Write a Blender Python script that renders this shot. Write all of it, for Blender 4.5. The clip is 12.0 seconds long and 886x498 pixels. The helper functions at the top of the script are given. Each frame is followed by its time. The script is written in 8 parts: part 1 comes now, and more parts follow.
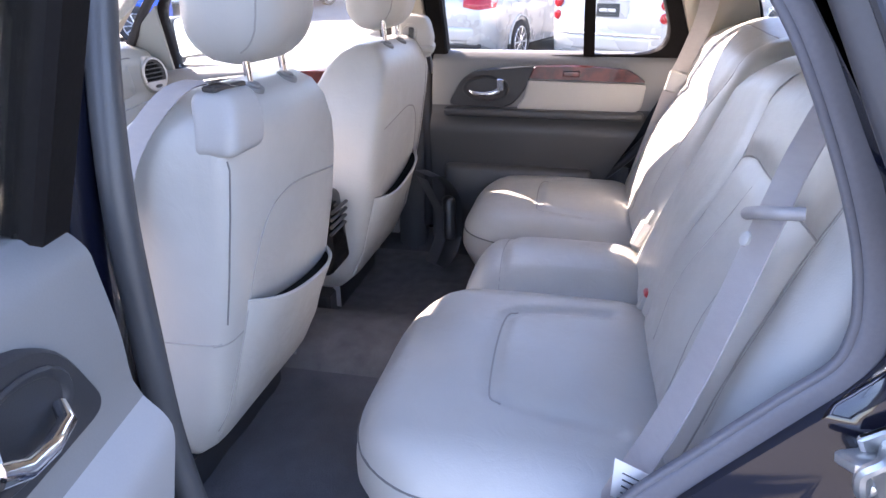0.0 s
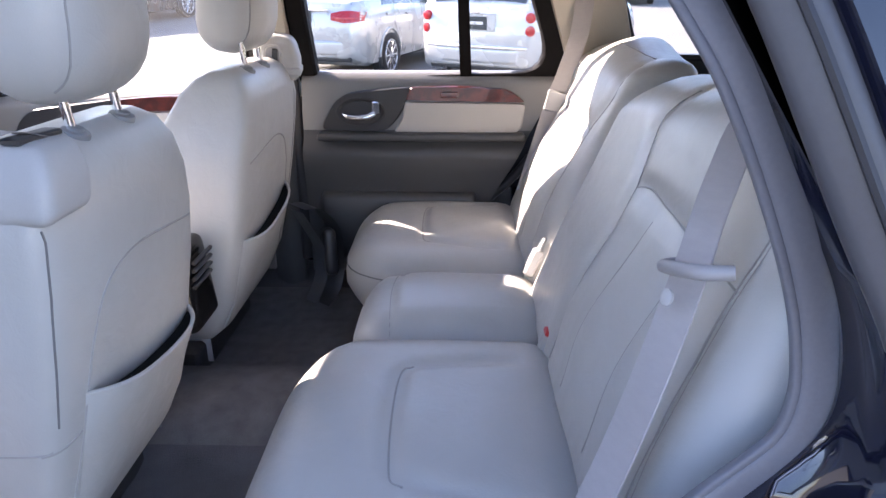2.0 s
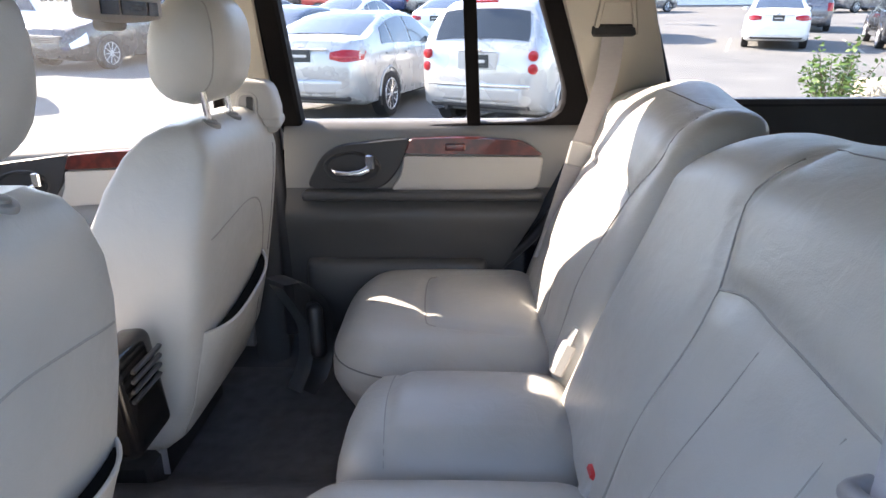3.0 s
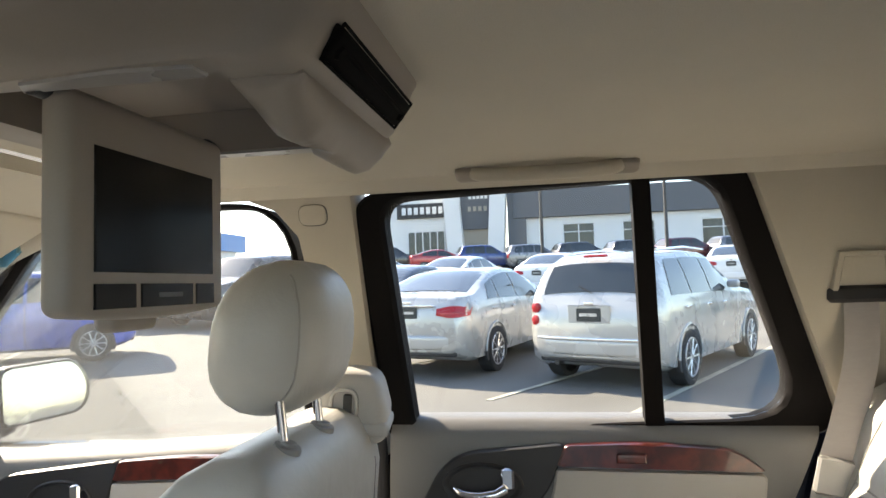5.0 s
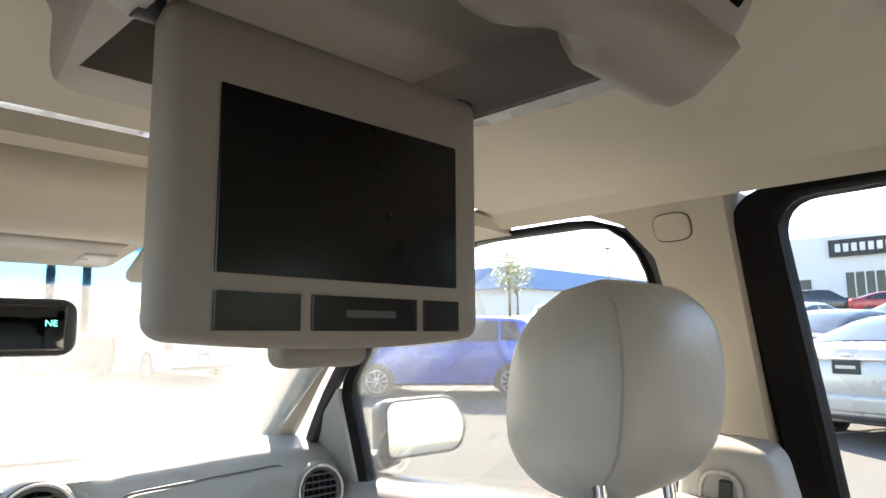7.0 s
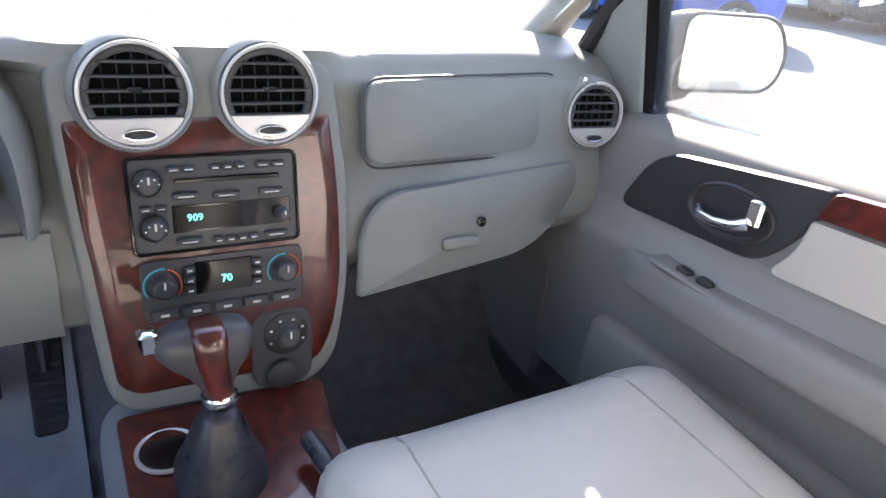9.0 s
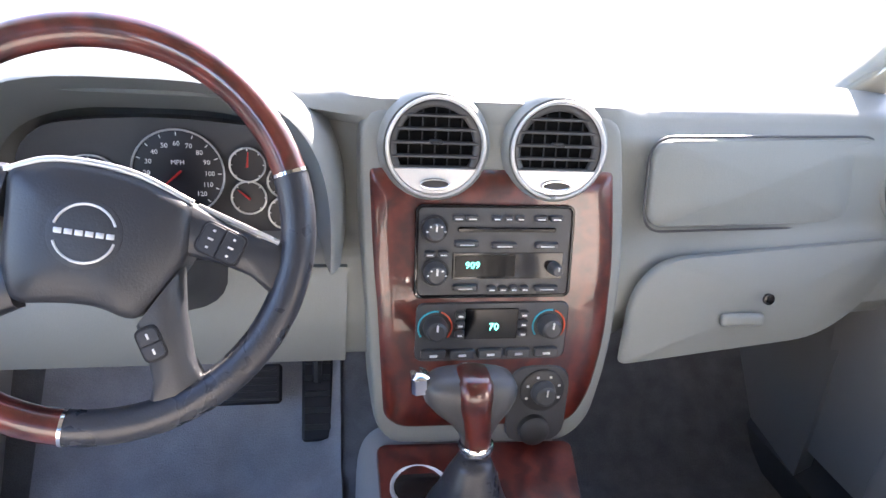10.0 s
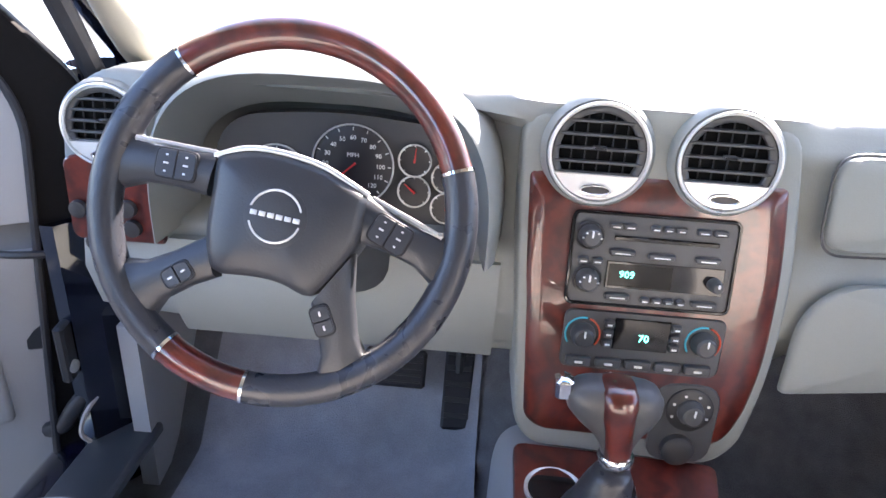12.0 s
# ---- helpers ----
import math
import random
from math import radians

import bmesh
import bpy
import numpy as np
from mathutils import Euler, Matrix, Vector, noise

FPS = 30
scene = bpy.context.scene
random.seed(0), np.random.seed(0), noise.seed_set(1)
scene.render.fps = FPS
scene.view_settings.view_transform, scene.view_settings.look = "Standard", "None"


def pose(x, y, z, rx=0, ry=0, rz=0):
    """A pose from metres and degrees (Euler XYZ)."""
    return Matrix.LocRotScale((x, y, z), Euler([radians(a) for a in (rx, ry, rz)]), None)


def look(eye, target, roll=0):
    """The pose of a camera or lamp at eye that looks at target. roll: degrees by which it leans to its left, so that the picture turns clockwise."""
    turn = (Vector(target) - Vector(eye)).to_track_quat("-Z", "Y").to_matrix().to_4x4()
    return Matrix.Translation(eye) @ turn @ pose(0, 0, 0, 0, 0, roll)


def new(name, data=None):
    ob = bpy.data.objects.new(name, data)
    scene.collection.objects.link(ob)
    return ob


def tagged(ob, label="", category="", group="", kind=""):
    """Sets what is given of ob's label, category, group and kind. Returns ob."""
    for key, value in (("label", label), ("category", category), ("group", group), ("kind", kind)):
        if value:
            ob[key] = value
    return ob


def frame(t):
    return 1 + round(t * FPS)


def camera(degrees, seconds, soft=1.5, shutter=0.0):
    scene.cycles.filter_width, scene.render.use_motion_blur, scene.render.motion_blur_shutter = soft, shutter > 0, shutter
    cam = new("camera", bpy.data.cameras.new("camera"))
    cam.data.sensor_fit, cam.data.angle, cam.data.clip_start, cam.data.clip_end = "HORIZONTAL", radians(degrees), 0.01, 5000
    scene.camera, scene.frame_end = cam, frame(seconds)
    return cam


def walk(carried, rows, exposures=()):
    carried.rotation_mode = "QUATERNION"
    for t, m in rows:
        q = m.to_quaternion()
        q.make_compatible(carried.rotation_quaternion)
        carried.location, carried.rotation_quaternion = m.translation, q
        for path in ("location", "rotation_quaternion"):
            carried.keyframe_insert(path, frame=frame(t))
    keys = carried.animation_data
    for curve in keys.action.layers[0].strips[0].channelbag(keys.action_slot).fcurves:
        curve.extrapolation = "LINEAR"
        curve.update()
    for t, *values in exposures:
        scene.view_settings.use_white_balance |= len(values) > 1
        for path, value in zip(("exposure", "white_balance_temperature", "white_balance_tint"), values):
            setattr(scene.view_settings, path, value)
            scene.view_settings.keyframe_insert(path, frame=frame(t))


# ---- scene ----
cam = camera(67.5, 12.0)
PATH = [
    (0, (-1.41, -0.627, 1.393), (0.401, -0.236, 0.639), -0.3),
    (0.5, (-1.481, -0.571, 1.4), (0.396, -0.466, 0.716), 0.4),
    (1, (-1.481, -0.561, 1.398), (0.395, -0.552, 0.707), 0.5),
    (1.5, (-1.417, -0.572, 1.401), (0.445, -0.6, 0.672), 0.3),
    (2, (-1.271, -0.604, 1.407), (0.592, -0.559, 0.681), 0.0),
    (2.5, (-1.109, -0.617, 1.406), (0.766, -0.538, 0.715), -0.6),
    (2.7, (-1.049, -0.605, 1.403), (0.835, -0.532, 0.735), -0.6),
    (4.3, (-0.641, -0.511, 1.425), (1.327, -0.473, 1.07), -1.0),
    (4.5, (-0.59, -0.485, 1.422), (1.392, -0.392, 1.17), -1.3),
    (5, (-0.512, -0.46, 1.436), (1.457, -0.124, 1.545), -1.9),
    (5.5, (-0.439, -0.479, 1.45), (1.339, 0.352, 1.836), -1.0),
    (6, (-0.378, -0.478, 1.454), (1.225, 0.636, 1.889), 0.1),
    (6.5, (-0.305, -0.477, 1.453), (1.189, 0.761, 1.936), -0.0),
    (7, (-0.231, -0.423, 1.421), (1.195, 0.953, 1.693), -0.6),
    (7.3, (-0.196, -0.363, 1.398), (1.213, 1.056, 1.459), -1.4),
    (7.5, (-0.168, -0.31, 1.37), (1.245, 1.101, 1.256), -1.3),
    (7.7, (-0.158, -0.258, 1.344), (1.246, 1.133, 1.036), -0.3),
    (9.3, (-0.129, 0.039, 1.332), (0.701, 1.632, 0.454), 7.0),
    (9.5, (-0.141, 0.05, 1.33), (0.57, 1.699, 0.452), 6.3),
    (10, (-0.17, 0.058, 1.344), (0.183, 1.856, 0.542), 4.5),
    (10.5, (-0.183, 0.047, 1.355), (-0.113, 1.9, 0.604), 3.6),
    (11, (-0.187, 0.044, 1.354), (-0.33, 1.867, 0.542), 3.3),
    (11.5, (-0.185, 0.045, 1.355), (-0.291, 1.865, 0.532), 3.4),
    (12, (-0.184, 0.046, 1.353), (-0.26, 1.861, 0.515), 3.7),
]
# seconds, stops, kelvin, tint: the clip's own exposure and white balance
EXPOSURE = [
    (0.0, 2.95, 6550, 30), (1.5, 2.82, 6550, 29), (2.7, 2.60, 6600, 23), (4.3, 2.20, 7600, 11), (5.0, 2.06, 7350, 13), (5.5, 2.06, 7550, 12), (6.5, 2.34, 7550, 12), (7.0, 2.36, 7050, 14),
    (7.5, 2.20, 6850, 17), (7.7, 1.6, 6600, 18), (9.3, 2.92, 6450, 20), (10.5, 3.16, 6450, 22), (12.0, 3.24, 6450, 22),
]
walk(cam, [(t, look(eye, target, roll)) for t, eye, target, roll in PATH], EXPOSURE)

# ---- world, sun ----
SUN_TO = Vector((0.464, 0.715, 0.522)).normalized()
world = bpy.data.worlds.new("sky")
scene.world = world
world.use_nodes = True
wn = world.node_tree.nodes
sky = wn.new("ShaderNodeTexSky")
sky.sky_type = "NISHITA"
sky.sun_disc = False
sky.sun_elevation = math.asin(SUN_TO.z)
sky.sun_rotation = math.atan2(SUN_TO.x, SUN_TO.y)
sky.air_density, sky.dust_density, sky.ozone_density = 1.0, 0.7, 2.0
wn["Background"].inputs[1].default_value = 0.15
world.node_tree.links.new(sky.outputs[0], wn["Background"].inputs[0])
sun = new("sun", bpy.data.lights.new("sun", "SUN"))
sun.data.energy, sun.data.angle, sun.data.color = 4.5, radians(0.55), (1.0, 0.92, 0.78)
sun.matrix_basis = look(SUN_TO * 60, (0, 0, 0))

# ---- building helpers ----
from mathutils.bvhtree import BVHTree


def thing(name, label, category, base=(0, 0, 0), group="", kind=""):
    ob = new(name)
    ob.empty_display_size = 0.05
    ob.matrix_basis = Matrix.Translation(base)
    return tagged(ob, label, category, group, kind)


def mesh_of(name, bm, material, smooth=40):
    me = bpy.data.meshes.new(name)
    bmesh.ops.recalc_face_normals(bm, faces=bm.faces)
    lim = radians(smooth)
    for f in bm.faces:
        f.smooth = True
    for e in bm.edges:
        if len(e.link_faces) == 2 and e.calc_face_angle(0) > lim:
            e.smooth = False
    bm.to_mesh(me)
    bm.free()
    me.materials.append(material)
    return me


def part(name, bm, material, parent, label="", smooth=40):
    """One mesh under a thing or a part, given in the thing's own space of the world."""
    me = bm if isinstance(bm, bpy.types.Mesh) else mesh_of(name, bm, material, smooth)
    ob = new(name, me)
    ob.parent = parent
    if parent is not None and parent.parent is None and parent.data is None:
        ob.matrix_parent_inverse = parent.matrix_basis.inverted()
    if label:
        tagged(ob, label)
    return ob


def solo(name, bm, material, label, category, kind="", smooth=40, group=""):
    ob = new(name, mesh_of(name, bm, material, smooth))
    return tagged(ob, label, category, group, kind)


def add_ring(bm, pts):
    return [bm.verts.new(p) for p in pts]


def bridge(bm, a, b, closed=True):
    n = len(a)
    for i in range(n if closed else n - 1):
        j = (i + 1) % n
        bm.faces.new((a[i], a[j], b[j], b[i]))


def loft(rings, cap=True, closed=True, bm=None):
    bm = bm or bmesh.new()
    vs = [add_ring(bm, r) for r in rings]
    for a, b in zip(vs, vs[1:]):
        bridge(bm, a, b, closed)
    if cap and closed:
        bm.faces.new(vs[0][::-1])
        bm.faces.new(vs[-1])
    return bm


def sring(c, u, v, a, b, n=2.6, k=28):
    c, u, v = Vector(c), Vector(u), Vector(v)
    out = []
    for i in range(k):
        t = 2 * math.pi * i / k
        ct, st = math.cos(t), math.sin(t)
        out.append(c + u * (a * math.copysign(abs(ct) ** (2 / n), ct)) + v * (b * math.copysign(abs(st) ** (2 / n), st)))
    return out


def soft(c, half, r, n=(8, 8, 8), deform=None, bm=None, m=None):
    """A box with rounded edges, cut finely enough to be bent."""
    bm = bm or bmesh.new()
    hx, hy, hz = half
    r = min(r, hx, hy, hz)
    seen = {}

    def vert(q):
        key = tuple(round(x, 5) for x in q)
        if key not in seen:
            p = Vector((q[0] * hx, q[1] * hy, q[2] * hz))
            core = Vector((max(-hx + r, min(hx - r, p.x)), max(-hy + r, min(hy - r, p.y)), max(-hz + r, min(hz - r, p.z))))
            d = p - core
            if d.length > 1e-9:
                p = core + d.normalized() * r
            if deform:
                p = Vector(deform(p))
            p = p + Vector(c)
            seen[key] = bm.verts.new(m @ p if m is not None else p)
        return seen[key]

    def coords(k, h):
        # steps bunched into the rounded rims
        s = max(0.0, 1 - r / h)
        rim = [1 - (1 - s) * x for x in (0, 0.3, 0.62, 1)]
        inner = [s * (2 * i / k - 1) for i in range(1, k)] if s > 0.02 else [0.0]
        return sorted({round(x, 6) for x in [-x for x in rim] + inner + rim})

    cs = [coords(k, h) for k, h in zip(n, half)]
    for axis in range(3):
        a, b = [i for i in range(3) if i != axis]
        for s in (-1, 1):
            for i in range(len(cs[a]) - 1):
                for j in range(len(cs[b]) - 1):
                    quad = []
                    for di, dj in ((0, 0), (1, 0), (1, 1), (0, 1)):
                        q = [0, 0, 0]
                        q[axis], q[a], q[b] = s, cs[a][i + di], cs[b][j + dj]
                        quad.append(vert(q))
                    if len(set(quad)) == 4:
                        try:
                            bm.faces.new(quad)
                        except ValueError:
                            pass
    return bm


def rbox(c, half, r=0.004, m=None, bm=None):
    """A light box with chamfered edges."""
    bm = bm or bmesh.new()
    r = min(r, *[h * 0.95 for h in half])
    rings = []
    hx, hy, hz = half
    for z, inset in ((-hz, r), (-hz + r, 0), (hz - r, 0), (hz, r)):
        x, y = hx - inset, hy - inset
        k = r
        rings.append([Vector(p) + Vector(c) for p in ((x - k, -y, z), (x, -y + k, z), (x, y - k, z), (x - k, y, z), (-x + k, y, z), (-x, y - k, z), (-x, -y + k, z), (-x + k, -y, z))])
    if m is not None:
        rings = [[m @ p for p in ring] for ring in rings]
    return loft(rings, bm=bm)


def tube(pts, r, k=8, closed=False, cap=True, bm=None, flat=1.0):
    """A tube along points; r is one radius or one for each point."""
    bm = bm or bmesh.new()
    pts = [Vector(p) for p in pts]
    n = len(pts)
    rad = r if isinstance(r, (list, tuple)) else [r] * n
    rings, up = [], None
    for i, p in enumerate(pts):
        a, b = (pts[i - 1] if i or closed else p), (pts[(i + 1) % n] if i < n - 1 or closed else p)
        t = (b - a).normalized()
        if up is None:
            up = t.orthogonal().normalized()
        up = (up - t * up.dot(t)).normalized()
        side = t.cross(up)
        rings.append([p + (up * math.cos(2 * math.pi * j / k) * flat + side * math.sin(2 * math.pi * j / k)) * rad[i] for j in range(k)])
    vs = [add_ring(bm, ring) for ring in rings]
    for a, b in zip(vs, vs[1:]):
        bridge(bm, a, b)
    if closed:
        best = min(range(k), key=lambda s: (vs[-1][0].co - vs[0][s].co).length)
        bridge(bm, vs[-1], vs[0][best:] + vs[0][:best])
    elif cap:
        bm.faces.new(vs[0][::-1])
        bm.faces.new(vs[-1])
    return bm


def curve(pts, n=8, closed=False):
    """A smooth line through points."""
    pts = [Vector(p) for p in pts]
    k = len(pts)
    out = []
    for i in range(k if closed else k - 1):
        p1, p2 = pts[i], pts[(i + 1) % k]
        p0 = pts[i - 1] if i or closed else p1 * 2 - p2
        p3 = pts[(i + 2) % k] if i + 2 < k or closed else p2 * 2 - p1
        for j in range(n):
            t = j / n
            out.append(0.5 * (2 * p1 + (p2 - p0) * t + (2 * p0 - 5 * p1 + 4 * p2 - p3) * t * t + (3 * p1 - p0 - 3 * p2 + p3) * t ** 3))
    if not closed:
        out.append(pts[-1])
    return out


def rpoly(pts, r, n=5):
    """A polygon with rounded corners; r is one radius or one for each corner."""
    out, k = [], len(pts)
    for i in range(k):
        p = Vector(pts[i])
        a, b = Vector(pts[i - 1]) - p, Vector(pts[(i + 1) % k]) - p
        ri = r[i] if isinstance(r, (list, tuple)) else r
        d = min(ri, a.length * 0.49, b.length * 0.49)
        p0, p2 = p + a.normalized() * d, p + b.normalized() * d
        for j in range(n + 1):
            t = j / n
            out.append((1 - t) ** 2 * p0 + 2 * t * (1 - t) * p + t * t * p2)
    return out


def prism(front, off, bevel=0.0, bm=None):
    """A plate: an outline of points in space, thickened by the vector off."""
    bm = bm or bmesh.new()
    front, off = [Vector(p) for p in front], Vector(off)
    mid = sum(front, Vector()) / len(front)
    if bevel:
        d = off.normalized() * bevel
        inner = [p + (mid - p).normalized() * bevel for p in front]
        rings = [inner, [p + d for p in front], [p + off for p in front]]
    else:
        rings = [front, [p + off for p in front]]
    return loft(rings, bm=bm)


def frame_of(outer, inner, off, bm=None, bevel=0.0):
    """A ring-shaped plate between two outlines with as many points."""
    bm = bm or bmesh.new()
    off = Vector(off)
    o, i = [Vector(p) for p in outer], [Vector(p) for p in inner]
    if bevel:
        d = off.normalized() * bevel
        o1 = [p + (q - p).normalized() * bevel for p, q in zip(o, i)]
        i1 = [q + (p - q).normalized() * bevel for p, q in zip(o, i)]
        rings = [[p + off for p in o], [p + d for p in o], o1, i1, [p + d for p in i], [p + off for p in i]]
    else:
        rings = [[p + off for p in o], o, i, [p + off for p in i]]
    vs = [add_ring(bm, ring) for ring in rings]
    for a, b in zip(vs, vs[1:] + vs[:1]):
        bridge(bm, a, b)
    return bm


def sheet(fn, us, vs, thick=None, bm=None):
    """A bent sheet fn(u, v), thickened by the vector thick."""
    bm = bm or bmesh.new()
    top = [[bm.verts.new(fn(u, v)) for v in vs] for u in us]
    for i in range(len(us) - 1):
        for j in range(len(vs) - 1):
            bm.faces.new((top[i][j], top[i + 1][j], top[i + 1][j + 1], top[i][j + 1]))
    if thick is not None:
        t = Vector(thick)
        low = [[bm.verts.new(x.co + t) for x in row] for row in top]
        nu, nv = len(us), len(vs)
        for i in range(nu - 1):
            for j in range(nv - 1):
                bm.faces.new((low[i][j], low[i][j + 1], low[i + 1][j + 1], low[i + 1][j]))
        rim = [(i, 0) for i in range(nu)] + [(nu - 1, j) for j in range(1, nv)] + [(i, nv - 1) for i in range(nu - 2, -1, -1)] + [(0, j) for j in range(nv - 2, 0, -1)]
        for (a, b), (c, d) in zip(rim, rim[1:] + rim[:1]):
            bm.faces.new((top[a][b], low[a][b], low[c][d], top[c][d]))
    return bm


def spin(profile, c, axis, k=32, bm=None, cap=True, hollow=False):
    """A turned body: profile of (radius, height) round an axis through c."""
    bm = bm or bmesh.new()
    q = Vector((0, 0, 1)).rotation_difference(Vector(axis)).to_matrix()
    rings = [[Vector(c) + q @ Vector((r * math.cos(2 * math.pi * j / k), r * math.sin(2 * math.pi * j / k), h)) for j in range(k)] for r, h in profile]
    if hollow:
        bm = loft(rings, cap=False, bm=bm)
        bm.verts.ensure_lookup_table()
        bm.faces.new(bm.verts[-k:])
        return bm
    return loft(rings, cap=cap, bm=bm)


def lin(a, b, n):
    return [a + (b - a) * i / (n - 1) for i in range(n)]


def table(x, rows):
    """Straight-line lookup in rows of (x, value)."""
    return float(np.interp(x, [r[0] for r in rows], [r[1] for r in rows]))


def on_surface(bms, pts, way, lift=0.0):
    """Points laid onto meshes along a direction."""
    trees = [BVHTree.FromBMesh(b) for b in bms]
    way = Vector(way).normalized()
    out = []
    for p in pts:
        best = None
        for tr in trees:
            hit = tr.ray_cast(Vector(p) - way * 2, way)
            if hit[0] is not None and (best is None or hit[3] < best[0]):
                best = (hit[3], hit[0])
        if best:
            out.append(best[1] - way * lift)
    return out


def text(name, body, size, m, material, parent, depth=0.0006, align="CENTER"):
    cu = bpy.data.curves.new(name, "FONT")
    cu.body, cu.size, cu.extrude, cu.align_x, cu.align_y = body, size, depth, align, "CENTER"
    cu.resolution_u = 2
    tmp = bpy.data.objects.new(name, cu)
    scene.collection.objects.link(tmp)
    dg = bpy.context.evaluated_depsgraph_get()
    me = bpy.data.meshes.new_from_object(tmp.evaluated_get(dg))
    bpy.data.objects.remove(tmp)
    me.transform(m)
    me.materials.clear()
    me.materials.append(material)
    return part(name, me, material, parent)


# ---- materials ----
def node_mat(name):
    ma = bpy.data.materials.new(name)
    ma.use_nodes = True
    return ma, ma.node_tree.nodes, ma.node_tree.links, ma.node_tree.nodes["Principled BSDF"]


def surface(name, col, rough=0.5, metal=0.0, var=0.10, scale=9.0, fine=140.0, bump=0.1, coat=0.0, dist=0.0012, stretch=(1, 1, 1), spec=0.5, stains=0.0):
    """A plain material with variation at two scales and fine relief."""
    ma, nd, ln, b = node_mat(name)
    co = nd.new("ShaderNodeTexCoord")
    mp = nd.new("ShaderNodeMapping")
    mp.inputs["Scale"].default_value = stretch
    ln.new(co.outputs["Object"], mp.inputs["Vector"])
    n1, n2 = nd.new("ShaderNodeTexNoise"), nd.new("ShaderNodeTexNoise")
    for n, s, d in ((n1, scale, 4), (n2, fine, 3)):
        n.inputs["Scale"].default_value, n.inputs["Detail"].default_value = s, d
        ln.new(mp.outputs[0], n.inputs["Vector"])
    mix = nd.new("ShaderNodeMix")
    mix.data_type = "FLOAT"
    mix.inputs[0].default_value = 0.4
    ln.new(n1.outputs[0], mix.inputs[2])
    ln.new(n2.outputs[0], mix.inputs[3])
    rm = nd.new("ShaderNodeValToRGB")
    rm.color_ramp.elements[0].position, rm.color_ramp.elements[1].position = 0.3, 0.7
    rm.color_ramp.elements[0].color = (*[c * (1 - var) for c in col], 1)
    rm.color_ramp.elements[1].color = (*[min(1, c * (1 + var)) for c in col], 1)
    ln.new(mix.outputs[0], rm.inputs[0])
    ln.new(rm.outputs[0], b.inputs["Base Color"])
    rr = nd.new("ShaderNodeMapRange")
    rr.inputs[1].default_value, rr.inputs[2].default_value = 0.3, 0.7
    rr.inputs[3].default_value, rr.inputs[4].default_value = max(0.02, rough - 0.07), min(1, rough + 0.07)
    ln.new(n1.outputs[0], rr.inputs[0])
    ln.new(rr.outputs[0], b.inputs["Roughness"])
    b.inputs["Metallic"].default_value = metal
    b.inputs["Coat Weight"].default_value = coat
    b.inputs["Coat Roughness"].default_value = 0.04
    b.inputs["Specular IOR Level"].default_value = spec
    if bump:
        bp = nd.new("ShaderNodeBump")
        bp.inputs["Strength"].default_value, bp.inputs["Distance"].default_value = bump, dist
        ln.new(n2.outputs[0], bp.inputs["Height"])
        ln.new(bp.outputs[0], b.inputs["Normal"])
    return ma


def leather(name, col, rough=0.42, var=0.05):
    """Grained hide: cells, soft wrinkles and a faint wear."""
    ma, nd, ln, b = node_mat(name)
    co = nd.new("ShaderNodeTexCoord")
    vo, n1, n2 = nd.new("ShaderNodeTexVoronoi"), nd.new("ShaderNodeTexNoise"), nd.new("ShaderNodeTexNoise")
    vo.inputs["Scale"].default_value = 420
    n1.inputs["Scale"].default_value, n1.inputs["Detail"].default_value = 6, 5
    n2.inputs["Scale"].default_value, n2.inputs["Detail"].default_value, n2.inputs["Distortion"].default_value = 26, 4, 1.2
    for n in (vo, n1, n2):
        ln.new(co.outputs["Object"], n.inputs["Vector"])
    rm = nd.new("ShaderNodeValToRGB")
    rm.color_ramp.elements[0].position, rm.color_ramp.elements[1].position = 0.32, 0.68
    rm.color_ramp.elements[0].color = (*[c * (1 - var) for c in col], 1)
    rm.color_ramp.elements[1].color = (*[c * (1 + var) for c in col], 1)
    ln.new(n1.outputs[0], rm.inputs[0])
    ln.new(rm.outputs[0], b.inputs["Base Color"])
    rr = nd.new("ShaderNodeMapRange")
    rr.inputs[1].default_value, rr.inputs[2].default_value = 0.3, 0.7
    rr.inputs[3].default_value, rr.inputs[4].default_value = rough - 0.06, rough + 0.08
    ln.new(n2.outputs[0], rr.inputs[0])
    ln.new(rr.outputs[0], b.inputs["Roughness"])
    b1, b2 = nd.new("ShaderNodeBump"), nd.new("ShaderNodeBump")
    b1.inputs["Strength"].default_value, b1.inputs["Distance"].default_value = 0.12, 0.0008
    b2.inputs["Strength"].default_value, b2.inputs["Distance"].default_value = 0.22, 0.005
    ln.new(vo.outputs["Distance"], b1.inputs["Height"])
    ln.new(n2.outputs[0], b2.inputs["Height"])
    ln.new(b1.outputs[0], b2.inputs["Normal"])
    ln.new(b2.outputs[0], b.inputs["Normal"])
    return ma


